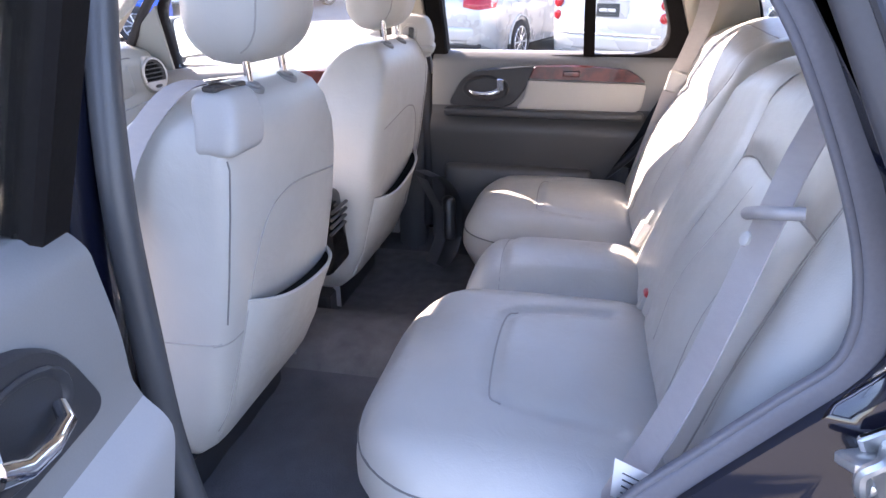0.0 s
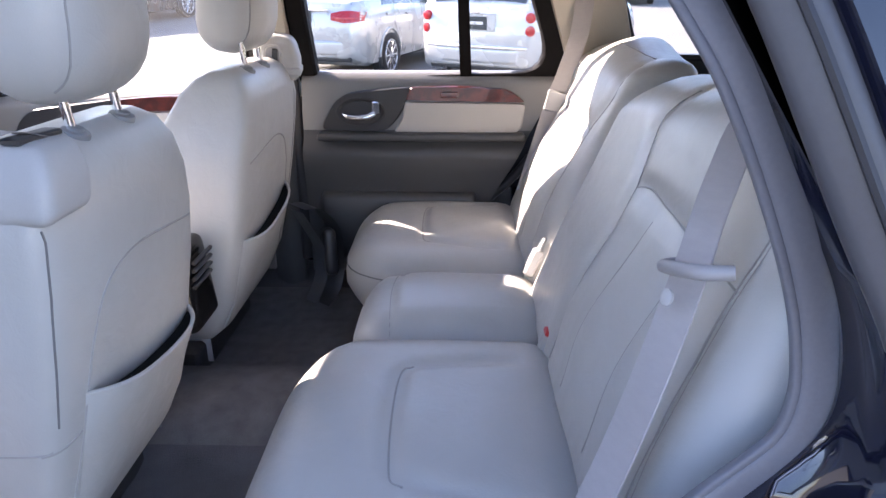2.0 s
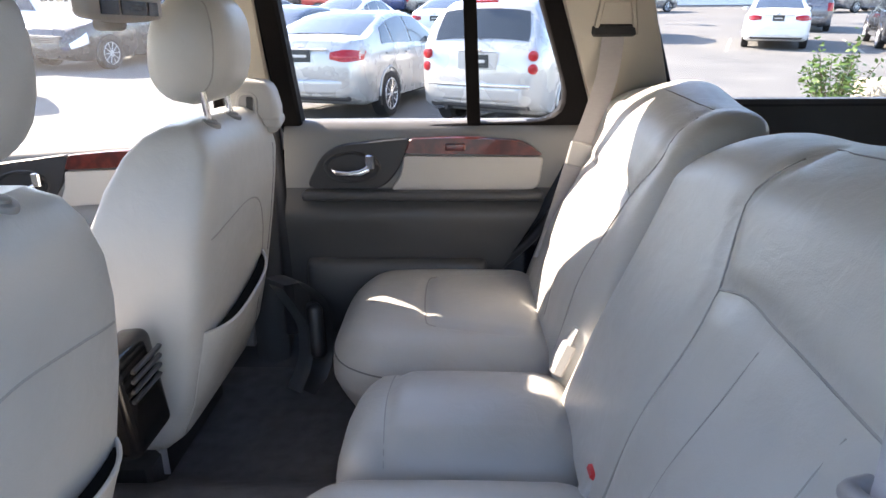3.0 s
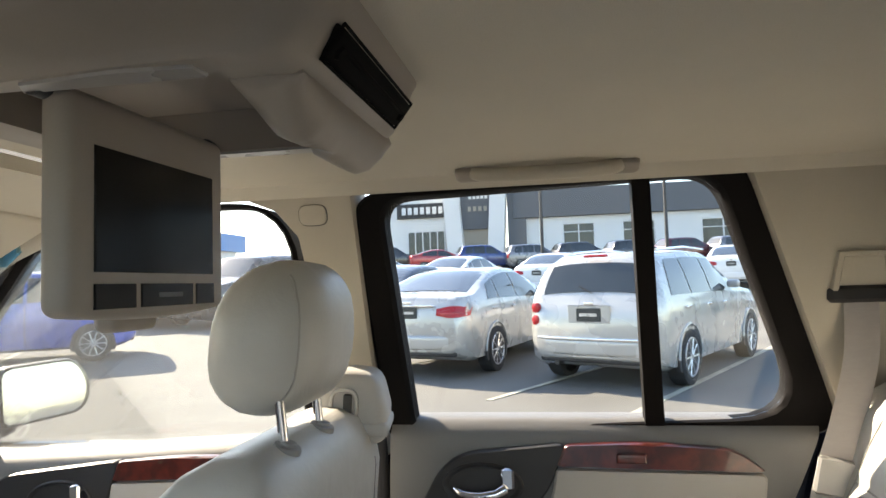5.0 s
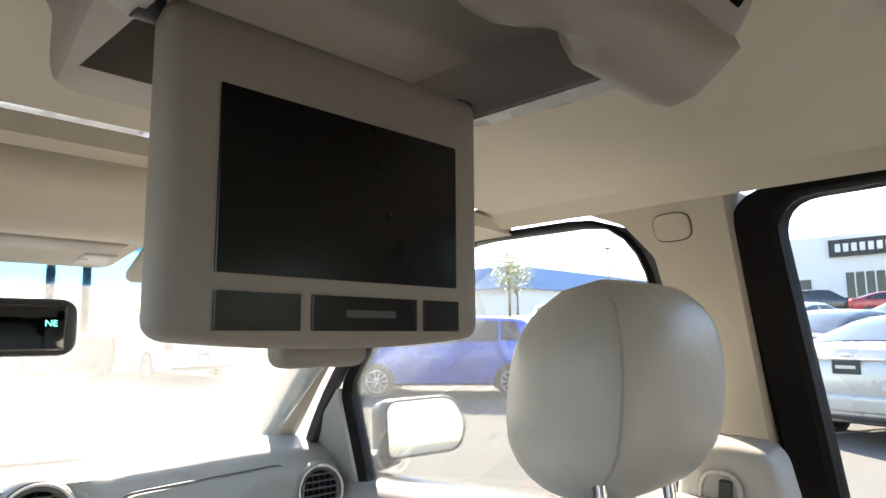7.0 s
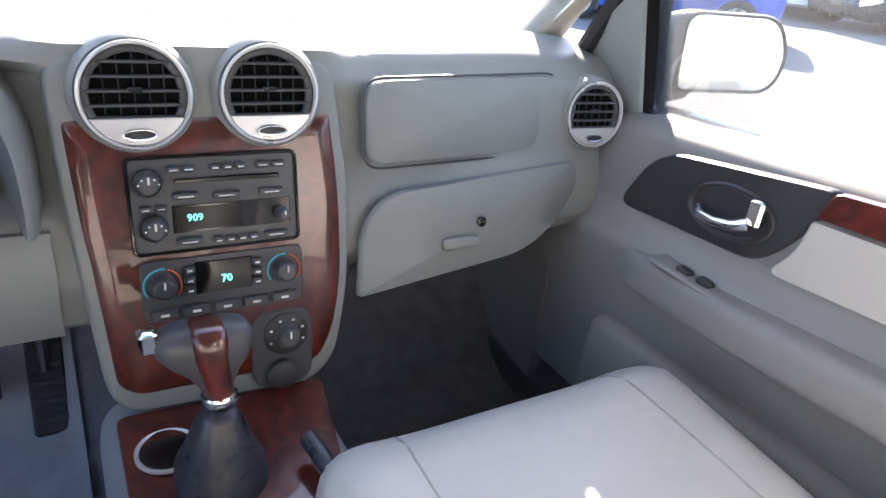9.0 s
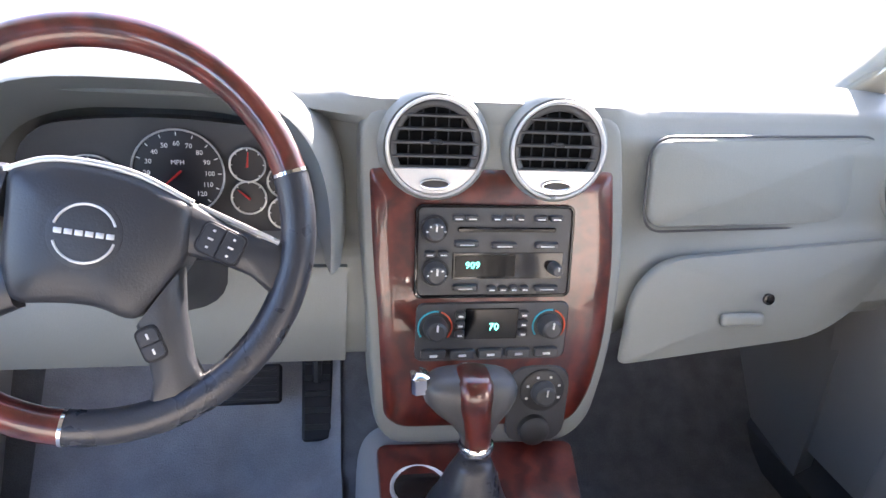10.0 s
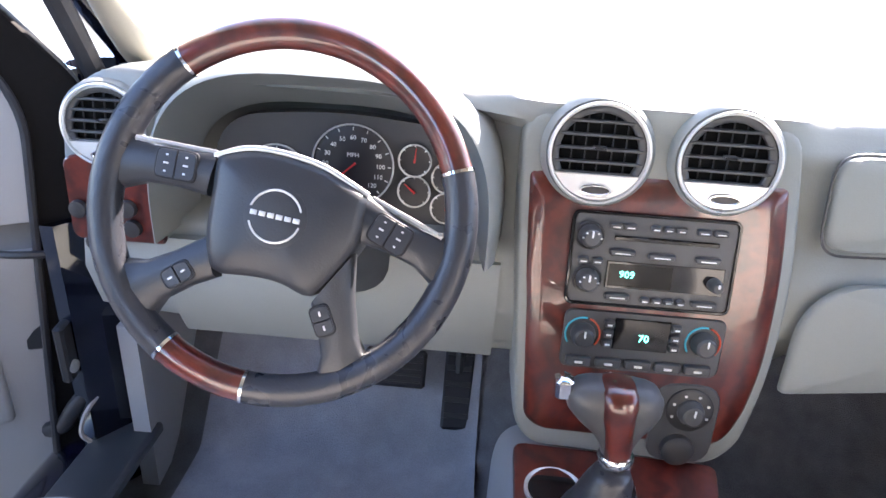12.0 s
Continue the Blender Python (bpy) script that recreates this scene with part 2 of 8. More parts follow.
def burl(name):
    """Dark red varnished wood with wavy figure under a clear coat."""
    ma, nd, ln, b = node_mat(name)
    co = nd.new("ShaderNodeTexCoord")
    n1, wv = nd.new("ShaderNodeTexNoise"), nd.new("ShaderNodeTexWave")
    n1.inputs["Scale"].default_value, n1.inputs["Detail"].default_value, n1.inputs["Distortion"].default_value = 30, 7, 2.5
    wv.inputs["Scale"].default_value, wv.inputs["Distortion"].default_value, wv.inputs["Detail"].default_value, wv.inputs["Detail Scale"].default_value = 7, 14, 4, 1.6
    for n in (n1, wv):
        ln.new(co.outputs["Object"], n.inputs["Vector"])
    mx = nd.new("ShaderNodeMix")
    mx.data_type = "FLOAT"
    mx.inputs[0].default_value = 0.45
    ln.new(n1.outputs[0], mx.inputs[2])
    ln.new(wv.outputs[0], mx.inputs[3])
    rm = nd.new("ShaderNodeValToRGB")
    e = rm.color_ramp.elements
    e[0].position, e[0].color = 0.25, (0.052, 0.0085, 0.006, 1)
    e[1].position, e[1].color = 0.8, (0.125, 0.020, 0.012, 1)
    m2 = e.new(0.52)
    m2.color = (0.086, 0.0135, 0.009, 1)
    ln.new(mx.outputs[0], rm.inputs[0])
    ln.new(rm.outputs[0], b.inputs["Base Color"])
    b.inputs["Roughness"].default_value = 0.28
    b.inputs["Coat Weight"].default_value = 1.0
    b.inputs["Coat Roughness"].default_value = 0.03
    return ma


def pane(name, tint=(0.93, 0.95, 0.94), gloss=0.6, ior=1.5, veil=0.0):
    """Thin glass: clear through, glossy by angle."""
    ma, nd, ln, b = node_mat(name)
    nd.remove(b)
    tr, gl, mx, fr, mu = (nd.new("ShaderNode" + n) for n in ("BsdfTransparent", "BsdfGlossy", "MixShader", "Fresnel", "Math"))
    tr.inputs[0].default_value = (*tint, 1)
    gl.inputs["Roughness"].default_value = 0.02
    fr.inputs[0].default_value = ior
    mu.operation = "MULTIPLY"
    mu.inputs[1].default_value = gloss
    ln.new(fr.outputs[0], mu.inputs[0])
    ln.new(mu.outputs[0], mx.inputs[0])
    ln.new(tr.outputs[0], mx.inputs[1])
    ln.new(gl.outputs[0], mx.inputs[2])
    last = mx
    if veil:
        # a pale film added to imitate glare and haze in the glass
        du, m2, tx, ns, ra = (nd.new("ShaderNode" + n) for n in ("BsdfTranslucent", "MixShader", "TexCoord", "TexNoise", "MapRange"))
        du.inputs[0].default_value = (0.9, 0.88, 0.84, 1)
        ns.inputs["Scale"].default_value = 5.0
        ns.inputs["Detail"].default_value = 6.0
        ra.inputs[3].default_value, ra.inputs[4].default_value = veil * 0.6, veil * 1.4
        ln.new(tx.outputs["Object"], ns.inputs[0])
        ln.new(ns.outputs[0], ra.inputs[0])
        ln.new(ra.outputs[0], m2.inputs[0])
        ln.new(mx.outputs[0], m2.inputs[1])
        ln.new(du.outputs[0], m2.inputs[2])
        last = m2
    ln.new(last.outputs[0], nd["Material Output"].inputs[0])
    return ma


def glow(name, col, strength):
    ma, nd, ln, b = node_mat(name)
    b.inputs["Base Color"].default_value = (*[c * 0.2 for c in col], 1)
    b.inputs["Emission Color"].default_value = (*col, 1)
    b.inputs["Emission Strength"].default_value = strength
    return ma


M_LEATHER = leather("seat_leather", (0.455, 0.445, 0.415), 0.37)
M_SEAM = surface("seam_thread", (0.33, 0.32, 0.30), 0.7)
M_SEATPL = surface("seat_plastic", (0.42, 0.41, 0.39), 0.5, var=0.04, fine=420, bump=0.12)
# Rear trim with the dimness at the closed side put into its colour.
M_TRIM_SHADE = surface("shaded_trim", (0.056, 0.056, 0.057), 0.5, var=0.04, fine=420, bump=0.15)
M_CLOTH = surface("trim_cloth", (0.46, 0.44, 0.405), 0.75, var=0.05, fine=500, bump=0.25)
M_DASH = surface("dash_skin", (0.226, 0.240, 0.232), 0.5, var=0.04, fine=480, bump=0.2)
M_BEIGE = surface("pillar_trim", (0.46, 0.42, 0.345), 0.6, var=0.04, fine=420, bump=0.12)
M_HEAD = surface("headliner_cloth", (0.50, 0.462, 0.388), 0.9, var=0.05, fine=650, bump=0.35)
M_HOUSING = surface("housing_plastic", (0.29, 0.255, 0.22), 0.5, var=0.03, fine=500, bump=0.1)
M_CARPET = surface("carpet", (0.15, 0.147, 0.152), 0.95, var=0.35, scale=24, fine=520, bump=0.8, dist=0.004)
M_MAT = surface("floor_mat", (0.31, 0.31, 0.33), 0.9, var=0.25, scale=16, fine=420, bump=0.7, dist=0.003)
M_DARK = surface("dark_plastic", (0.028, 0.028, 0.03), 0.45, var=0.12, fine=420, bump=0.12)
M_CHAR = surface("charcoal_plastic", (0.06, 0.062, 0.066), 0.42, var=0.08, fine=420, bump=0.1)
M_RUBBER = surface("rubber_seal", (0.022, 0.022, 0.026), 0.6, var=0.15, fine=160, bump=0.12)
M_SEALG = surface("grey_seal", (0.13, 0.13, 0.145), 0.55, var=0.1, fine=220, bump=0.15)
M_WOOD = burl("burl_wood")
M_CHROME = surface("chrome", (0.82, 0.82, 0.83), 0.08, 1.0, var=0.02, bump=0)
M_SILVER = surface("silver_plastic", (0.62, 0.62, 0.61), 0.32, 0.5, var=0.03, bump=0)
M_STEEL = surface("bright_steel", (0.62, 0.62, 0.60), 0.35, 0.9, var=0.12, scale=40, bump=0.1)
M_BLKLTH = leather("black_leather", (0.030, 0.032, 0.040), 0.30, 0.1)
M_BELT = surface("belt_webbing", (0.39, 0.36, 0.345), 0.75, var=0.06, scale=60, fine=700, bump=0.4, stretch=(1, 1, 3))
M_PAINT = surface("dark_blue_paint", (0.004, 0.005, 0.014), 0.10, 0.1, var=0.15, fine=900, bump=0, coat=1.0)
M_BLACK = surface("black_gloss", (0.010, 0.009, 0.009), 0.12, var=0.1, bump=0)
M_SCREEN = surface("dark_screen", (0.009, 0.008, 0.007), 0.2, var=0.05, bump=0, spec=0.22)
M_GLASS = pane("window_glass")
M_WHITE = surface("white_print", (0.80, 0.80, 0.78), 0.5, var=0.03, bump=0)
M_RED = surface("red_plastic", (0.55, 0.03, 0.03), 0.35, var=0.05, bump=0)
M_TEAL = surface("blue_print", (0.05, 0.42, 0.55), 0.5, var=0.05, bump=0)
M_ORANGE = surface("red_print", (0.62, 0.08, 0.03), 0.5, var=0.05, bump=0)
M_LCD = glow("green_display", (0.10, 0.75, 0.55), 0.9)
M_TINT = pane("tinted_glass", (0.012, 0.014, 0.018), 1.0, 1.75)
M_TAILGLASS = pane("dark_tail_glass", (0.08, 0.08, 0.085), 0.7)
M_BAND = pane("blue_band_glass", (0.42, 0.74, 0.92), 0.6)
M_LENS = surface("lamp_lens", (0.31, 0.30, 0.29), 0.3, var=0.03, bump=0.1, fine=300)
M_MIRROR = surface("mirror_glass", (0.86, 0.88, 0.88), 0.02, 1.0, var=0.01, bump=0)
M_DIMMED = surface("dimmed_mirror_glass", (0.10, 0.105, 0.11), 0.03, 1.0, var=0.01, bump=0)
M_WHEELP = surface("wheel_pad_skin", (0.029, 0.031, 0.037), 0.40, var=0.06, fine=520, bump=0.18)
# Trim above the ledge; how it is lit there is put into the colour.
M_TRIMUP = surface("upper_door_trim", (0.19, 0.187, 0.182), 0.5, var=0.04, fine=420, bump=0.15)
# Front panes carry their glare as a pale film in the glass.
M_VEILED = pane("veiled_glass", veil=0.042)
M_SIDEGL = pane("side_glass", veil=0.016)
# Same trim plastic again, with half as deep a shade put into the colour.
M_TRIM_HALF = surface("half_shaded_trim", (0.22, 0.217, 0.213), 0.5, var=0.04, fine=420, bump=0.15)
M_VENT = surface("vent_plastic", (0.024, 0.024, 0.026), 0.5, var=0.1, bump=0, spec=0.25)
M_CORD = surface("dark_seam_thread", (0.17, 0.165, 0.16), 0.7)
M_GUIDE = surface("belt_guide_plastic", (0.30, 0.29, 0.29), 0.45, var=0.04, bump=0.05)
M_PROFILE = surface("dark_rubber_profile", (0.050, 0.050, 0.056), 0.42, var=0.1, fine=220, bump=0.12)
M_REARGL = pane("rear_tinted_glass", (0.92, 0.93, 0.925), 0.5)
M_CONSOLE = surface("console_skin", (0.30, 0.30, 0.305), 0.5, var=0.04, fine=480, bump=0.2)
# Same trim plastic on the open side, its light put into the colour.
M_TRIM_LIT = surface("lit_trim", (0.34, 0.338, 0.335), 0.5, var=0.04, fine=420, bump=0.15)
M_FRAME = surface("window_rubber", (0.009, 0.008, 0.008), 0.6, var=0.15, fine=160, bump=0.12, spec=0.06)
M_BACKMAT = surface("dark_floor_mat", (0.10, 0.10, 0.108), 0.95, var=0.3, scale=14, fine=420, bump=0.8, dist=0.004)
# Near-black that stands for the shade inside slots and hollows.
M_VOID = surface("recess_shade", (0.006, 0.006, 0.006), 0.9, var=0.1, bump=0, spec=0.1)

# ---- the vehicle's shell ----
def side_x(z):
    """How far out the side wall stands above the belt line."""
    return 0.745 - 0.27 * (z - 1.18)


def side(y, z, s=1, out=0.0):
    return Vector((s * (side_x(z) + out), y, z))


def roof_z(x, y):
    return 1.634 - 0.020 * abs(x / 0.66) ** 3.0 - 0.02 * max(0, y - 0.1) ** 2 - 0.016 * max(0, -y - 0.6) ** 2


# floor pan with a low tunnel
def floor_fn(x, y):
    z = 0.50 + 0.075 * math.exp(-((x / 0.16) ** 4))
    if y > 0.25:
        z -= 0.06 * min(1, (y - 0.25) / 0.2)
    if y > 1.0:
        z += (y - 1.0) * 1.1
    if y < -0.42:
        z += min(0.16, (-0.42 - y) * 1.6)
    return (x, y, z)


solo("floor", sheet(floor_fn, lin(-0.76, 0.76, 33), lin(-1.0, 1.36, 50), (0, 0, -0.06)), M_CARPET, "dark grey carpet on the vehicle's floor", "carpet", "structure")
solo("cargo_floor", sheet(lambda x, y: (x, y, 0.80 + 0.004 * math.sin(9 * x)), lin(-0.7, 0.7, 9), lin(-2.05, -1.0, 9), (0, 0, -0.05)), M_CARPET, "dark carpeted cargo floor behind the seat", "carpet", "structure")

# headliner in two pieces with a dark gap between them, and the roof skin over it
ceil = thing("ceiling", "beige cloth headliner under the roof", "ceiling", (0, -0.5, 1.65), kind="structure")
part("headliner", sheet(lambda x, y: (x, y, roof_z(x, y)), lin(-0.655, 0.655, 35), lin(-2.1, 0.245, 30), (0, 0, 0.02)), M_HEAD, ceil)
part("front_header", sheet(lambda x, y: (x, y, roof_z(x, y) - 0.022 - 0.12 * max(0, y - 0.33)), lin(-0.64, 0.64, 35), lin(0.257, 0.66, 12), (0, 0, 0.02)), M_HEAD, ceil)
solo("roof", sheet(lambda x, y: (x, y, roof_z(x * 0.93, y) + 0.06), lin(-0.70, 0.70, 25), lin(-2.2, 0.62, 20), (0, 0, 0.03)), M_PAINT, "dark blue painted steel roof", "roof", "structure")

# tailgate end
def tail_fn(x, z):
    return (x, -2.1 - 0.06 * (1 - (x / 0.75) ** 2) + 0.25 * max(0, z - 1.15), z)


solo("wall_rear", sheet(tail_fn, lin(-0.74, 0.74, 9), lin(0.5, 1.18, 5), (0, -0.08, 0)), M_TRIM_SHADE, "grey plastic trim inside the tailgate", "trim", "structure")
w = thing("window_rear", "rear window glass of the tailgate", "window", (0, -2.1, 1.18), kind="structure")
part("pane", sheet(tail_fn, lin(-0.62, 0.62, 9), lin(1.18, 1.58, 5), (0, -0.005, 0)), M_TAILGLASS, w)
part("rear_header", sheet(tail_fn, lin(-0.68, 0.68, 9), lin(1.58, 1.68, 3), (0, -0.08, 0)), M_BEIGE, w)
for s in (-1, 1):
    part("rear_pillar", prism([Vector(tail_fn(s * a, z)) for a, z in ((0.62, 1.18), (0.74, 1.18), (0.66, 1.58), (0.58, 1.58))], (0, -0.08, 0)), M_BEIGE, w)

REAR_OUT = [(-0.125, 1.135), (-0.092, 1.607), (-0.772, 1.630), (-0.938, 1.155)]
REAR_IN = [(-0.180, 1.165), (-0.152, 1.592), (-0.722, 1.606), (-0.878, 1.183)]
FRONT_IN = [(0.045, 1.135), (0.024, 1.594), (0.362, 1.594), (0.568, 1.545), (0.81, 1.305), (0.81, 1.10)]
FRONT_OUT = [(0.015, 1.115), (0.015, 1.602), (0.365, 1.602), (0.575, 1.552), (0.82, 1.312), (0.82, 1.08)]
QUART_IN = [(-1.125, 1.225), (-0.985, 1.585), (-1.80, 1.575), (-1.86, 1.225)]
QUART_OUT = [(-1.105, 1.20), (-0.965, 1.61), (-1.83, 1.60), (-1.90, 1.20)]


def outline(pts, r, s=1, out=0.0, n=6):
    return [side(y, z, s, out) for y, z in [(p[0], p[1]) for p in rpoly([Vector((a, b, 0)) for a, b in pts], r, n)]]


def pillar(name, poly, s, mat, label, r=0.02, out=0.0, thick=0.09):
    pts = outline(poly, r, s, out)
    return solo(name, prism(pts, (s * thick, 0, 0), 0.008), mat, label, "trim", "structure")


R_REAR_OUT, R_REAR_IN = [0.03, 0.07, 0.06, 0.05], [0.02, 0.05, 0.05, 0.12]

for s, word in ((1, "right"), (-1, "left")):
    # upper side trim between the windows
    if s > 0:
        pillar("pillar_trim", [(-0.115, 1.10), (-0.105, 1.615), (0.115, 1.615), (0.045, 1.588), (0.005, 1.54), (-0.005, 1.46), (-0.005, 1.10)], s, M_BEIGE, "beige plastic trim on the middle pillar", 0.006, -0.012)
    pillar("pillar_trim", [(-0.768, 1.618), (-0.942, 1.14), (-1.135, 1.14), (-0.985, 1.61)], s, M_BEIGE, "beige plastic trim on the rear pillar", 0.012, -0.02, 0.09 if s > 0 else 0.03)
    # rail over the doors
    rail = solo("roof_rail_trim", sheet(lambda y, k: side(y, 1.60 + 0.03 * k - 0.03 * max(0, y - 0.35) ** 1.2 * 0, s, -0.02 - 0.035 * k), lin(-1.95, 0.50, 24), (0, 0.5, 1.0), (s * 0.08, 0, 0.02)), M_HEAD, "beige cloth edge over the doors", "trim", "structure")
    # quarter window behind the rear door
    q = thing("window_quarter", "fixed side window beside the cargo space", "window", (s * 0.75, -1.5, 1.2), kind="structure")
    part("window_frame", frame_of(outline(QUART_OUT, 0.05, s, -0.004), outline(QUART_IN, 0.06, s, -0.004), (s * 0.06, 0, 0), bevel=0.004), M_RUBBER, q)
    g = part("pane", prism(outline(QUART_IN, 0.05, s, 0.045 if s < 0 else 0.02), (s * 0.004, 0, 0)), M_REARGL if s > 0 else M_TINT, q)
    solo("quarter_trim", sheet(lambda y, z: Vector((s * (0.70 + 0.06 * (z - 0.7)), y, z)), lin(-2.1, -0.98, 12), lin(0.6, 1.235, 8), (s * 0.05, 0, 0)), M_TRIM_SHADE, "grey plastic trim beside the cargo space", "trim", "structure")


def door_skin(y, z, s=1):
    """Inner face of a door below the belt."""
    x = 0.735 - 0.02 * math.exp(-(((z - 1.04) / 0.10) ** 2)) + 0.0
    x -= 0.055 / (1 + math.exp((z - 0.975) / 0.012)) * (1 - 0.5 / (1 + math.exp((z - 0.85) / 0.05)))
    x += 0.02 * max(0, (1.18 - z) - 0.0) * 0.2
    if z > 1.145:
        x += 0.03 * ((z - 1.145) / 0.035) ** 2
    return Vector((s * x, y, z))


def door_panel(owner, y0, y1, s, slope=0.0, low_mat=None, cut=None, zb=0.56, m=None, y_rear_low=None):
    """Grey trim panel; slope drops the belt towards the front."""
    def fn(y, k):
        zt = 1.18 - slope * (y + 0.62)
        z = zb + (zt - zb) * k
        yy = y
        if y_rear_low is not None:
            t = max(0, 1 - k) ** 1.1
            yy = y + (y_rear_low - y1) * t * ((y - y0) / (y1 - y0)) ** 2
        zz = zb + (1.18 - zb) * k
        p = door_skin(yy, zz, s)
        p.z = z
        return m @ p if m is not None else p
    low, high = lin(0, 0.60, 10) + lin(0.62, 0.735, 10), lin(0.735, 0.94, 9) + lin(0.955, 1, 6)
    off = Vector((s * 0.06, 0, 0))
    if m is not None:
        off = m.to_3x3() @ off
    part("upper_trim", sheet(fn, lin(y0, y1, 24), high, off), M_TRIMUP, owner, "mid grey upper trim")
    # low_mat carries each door's light or shade in its colour
    return part("trim_panel", sheet(fn, lin(y0, y1, 24), low, off), low_mat or M_TRIM_SHADE, owner)


def door_decor(owner, ya, yb, yw, s, dz=0.0, slope=0.0, m=None, ho=0.0):
    """Dark handle bezel from ya, burl strip and cloth insert to yb; yw is where the strip begins."""
    def P(y, z, out):
        v = Vector((s * (0.718 - out), y, z + dz - slope * (y + 0.62)))
        return m @ v if m is not None else v
    n = Vector((s * 0.02, 0, 0))
    if m is not None:
        n = m.to_3x3() @ n
    d = 1 if yb > ya else -1
    bez = rpoly([Vector((ya + d * 0.00, 1.015, 0)), Vector((ya + d * 0.06, 1.125, 0)), Vector((yw + d * 0.02, 1.145, 0)), Vector((yw - d * 0.015, 1.06, 0)), Vector((yw - d * 0.06, 1.012, 0))], [0.03, 0.06, 0.02, 0.04, 0.05], 6)
    part("handle_bezel", prism([P(p.x, p.y, 0.008) for p in bez], n, 0.004), M_DARK, owner)
    hole = [(ya + d * (0.125 + ho + 0.075 * math.cos(a)), 1.07 + 0.042 * math.sin(a)) for a in lin(0, 2 * math.pi * 23 / 24, 24)]
    hin = [(ya + d * (0.125 + ho + 0.062 * math.cos(a)), 1.07 + 0.032 * math.sin(a)) for a in lin(0, 2 * math.pi * 23 / 24, 24)]
    part("handle_cup", frame_of([P(y, z, 0.013) for y, z in hole], [P(y, z, 0.010) for y, z in hin], n * 0.6, bevel=0.003), M_DARK, owner)
    handle = part("handle", tube([P(ya + d * (a + ho), 1.062 + b, c) for a, b, c in ((0.075, 0.002, 0.012), (0.09, -0.004, 0.026), (0.12, -0.006, 0.03), (0.15, -0.002, 0.03), (0.168, 0.006, 0.022))], [0.006, 0.0075, 0.008, 0.009, 0.011], 10), M_CHROME, owner, "chrome pull handle")
    c = P(ya + d * (0.172 + ho), 1.085, 0.018)
    part("lock_lever", rbox((0, 0, 0), (0.008, 0.012, 0.02), 0.004, (Matrix.Translation(c) @ (m.to_3x3().to_4x4() if m is not None else Matrix()))), M_CHROME, owner, "small chrome lock lever")
    wood = rpoly([Vector((yw + d * 0.015, 1.143, 0)), Vector((yw + d * 0.15, 1.148, 0)), Vector((yb - d * 0.05, 1.138, 0)), Vector((yb, 1.10, 0)), Vector((yw, 1.106, 0))], [0.008, 0.05, 0.06, 0.012, 0.006], 6)
    part("burl_strip", prism([P(p.x, p.y, 0.012) for p in wood], n, 0.004), M_WOOD, owner, "glossy red burl strip")
    ins = rpoly([Vector((yw - d * 0.002, 1.100, 0)), Vector((yb, 1.095, 0)), Vector((yb - d * 0.01, 1.01, 0)), Vector((yw - d * 0.04, 1.008, 0)), Vector((yw - d * 0.01, 1.05, 0))], [0.006, 0.012, 0.03, 0.02, 0.02], 6)
    part("cloth_insert", prism([P(p.x, p.y, 0.010) for p in ins], n, 0.004), M_CLOTH, owner, "pale cloth insert")
    return P


# right rear door, shut
d1 = thing("door_1", "closed rear door with grey trim, burl strip and chrome handle", "car door", (0.74, -0.5, 0.5), kind="structure")
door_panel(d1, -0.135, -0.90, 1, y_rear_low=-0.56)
door_decor(d1, -0.185, -0.80, -0.445, 1)
part("window_frame", frame_of(outline(REAR_OUT, R_REAR_OUT), outline(REAR_IN, R_REAR_IN), (0.05, 0, 0), bevel=0.008), M_FRAME, d1, "black rubber window surround")
part("division_bar", prism([side(-0.588, 1.61, 1, -0.004), side(-0.618, 1.61, 1, -0.004), side(-0.640, 1.17, 1, -0.004), side(-0.606, 1.17, 1, -0.004)], (0.035, 0, 0), 0.003), M_FRAME, d1)
g = part("pane", prism(outline(REAR_IN, R_REAR_IN, 1, 0.02), (0.004, 0, 0)), M_REARGL, d1)
g.visible_shadow = False
part("window_switch", soft((0, 0, 0), (0.004, 0.026, 0.009), 0.004, (2, 4, 2), m=pose(0.7035, -0.575, 1.122)), M_WOOD, d1)
part("pull_ledge", soft((0, 0, 0), (0.024, 0.31, 0.012), 0.010, (2, 8, 2), m=pose(0.70, -0.49, 1.0)), M_TRIM_SHADE, d1)
part("map_pocket", soft((0, 0, 0), (0.022, 0.24, 0.11), 0.02, (2, 8, 6), lambda p: (p.x - 0.012 * (1 - (p.z / 0.11) ** 2), p.y, p.z), m=pose(0.70, -0.42, 0.72)), M_TRIM_SHADE, d1)
part("outer_skin", sheet(lambda y, z: (0.90 - 0.35 * max(0, z - 1.05) ** 1.5 - 0.06 * ((z - 0.8) / 0.5) ** 2, y, z), lin(-0.06, -0.95, 8), lin(0.5, 1.16, 8), (-0.02, 0, 0)), M_PAINT, d1)
seal = [(0.735, -0.94, 1.15), (0.73, -0.88, 1.02), (0.725, -0.78, 0.88), (0.72, -0.66, 0.76), (0.715, -0.60, 0.62)]
solo("door_seal", tube(curve(seal, 6), 0.014, 10), M_RUBBER, "black rubber door seal", "seal", "structure")
solo("door_seal", tube(curve([(0.735, -0.105, 1.20), (0.73, -0.118, 0.95), (0.72, -0.118, 0.6)], 6), 0.018, 10), M_RUBBER, "black rubber door seal", "seal", "structure")
solo("pillar_trim_low", sheet(lambda y, z: (0.73 - 0.02 * math.cos((y + 0.06) * 30), y, z), lin(-0.105, -0.01, 6), lin(0.5, 1.13, 6), (0.05, 0, 0)), M_TRIM_SHADE, "grey lower trim on the middle pillar", "trim", "structure")

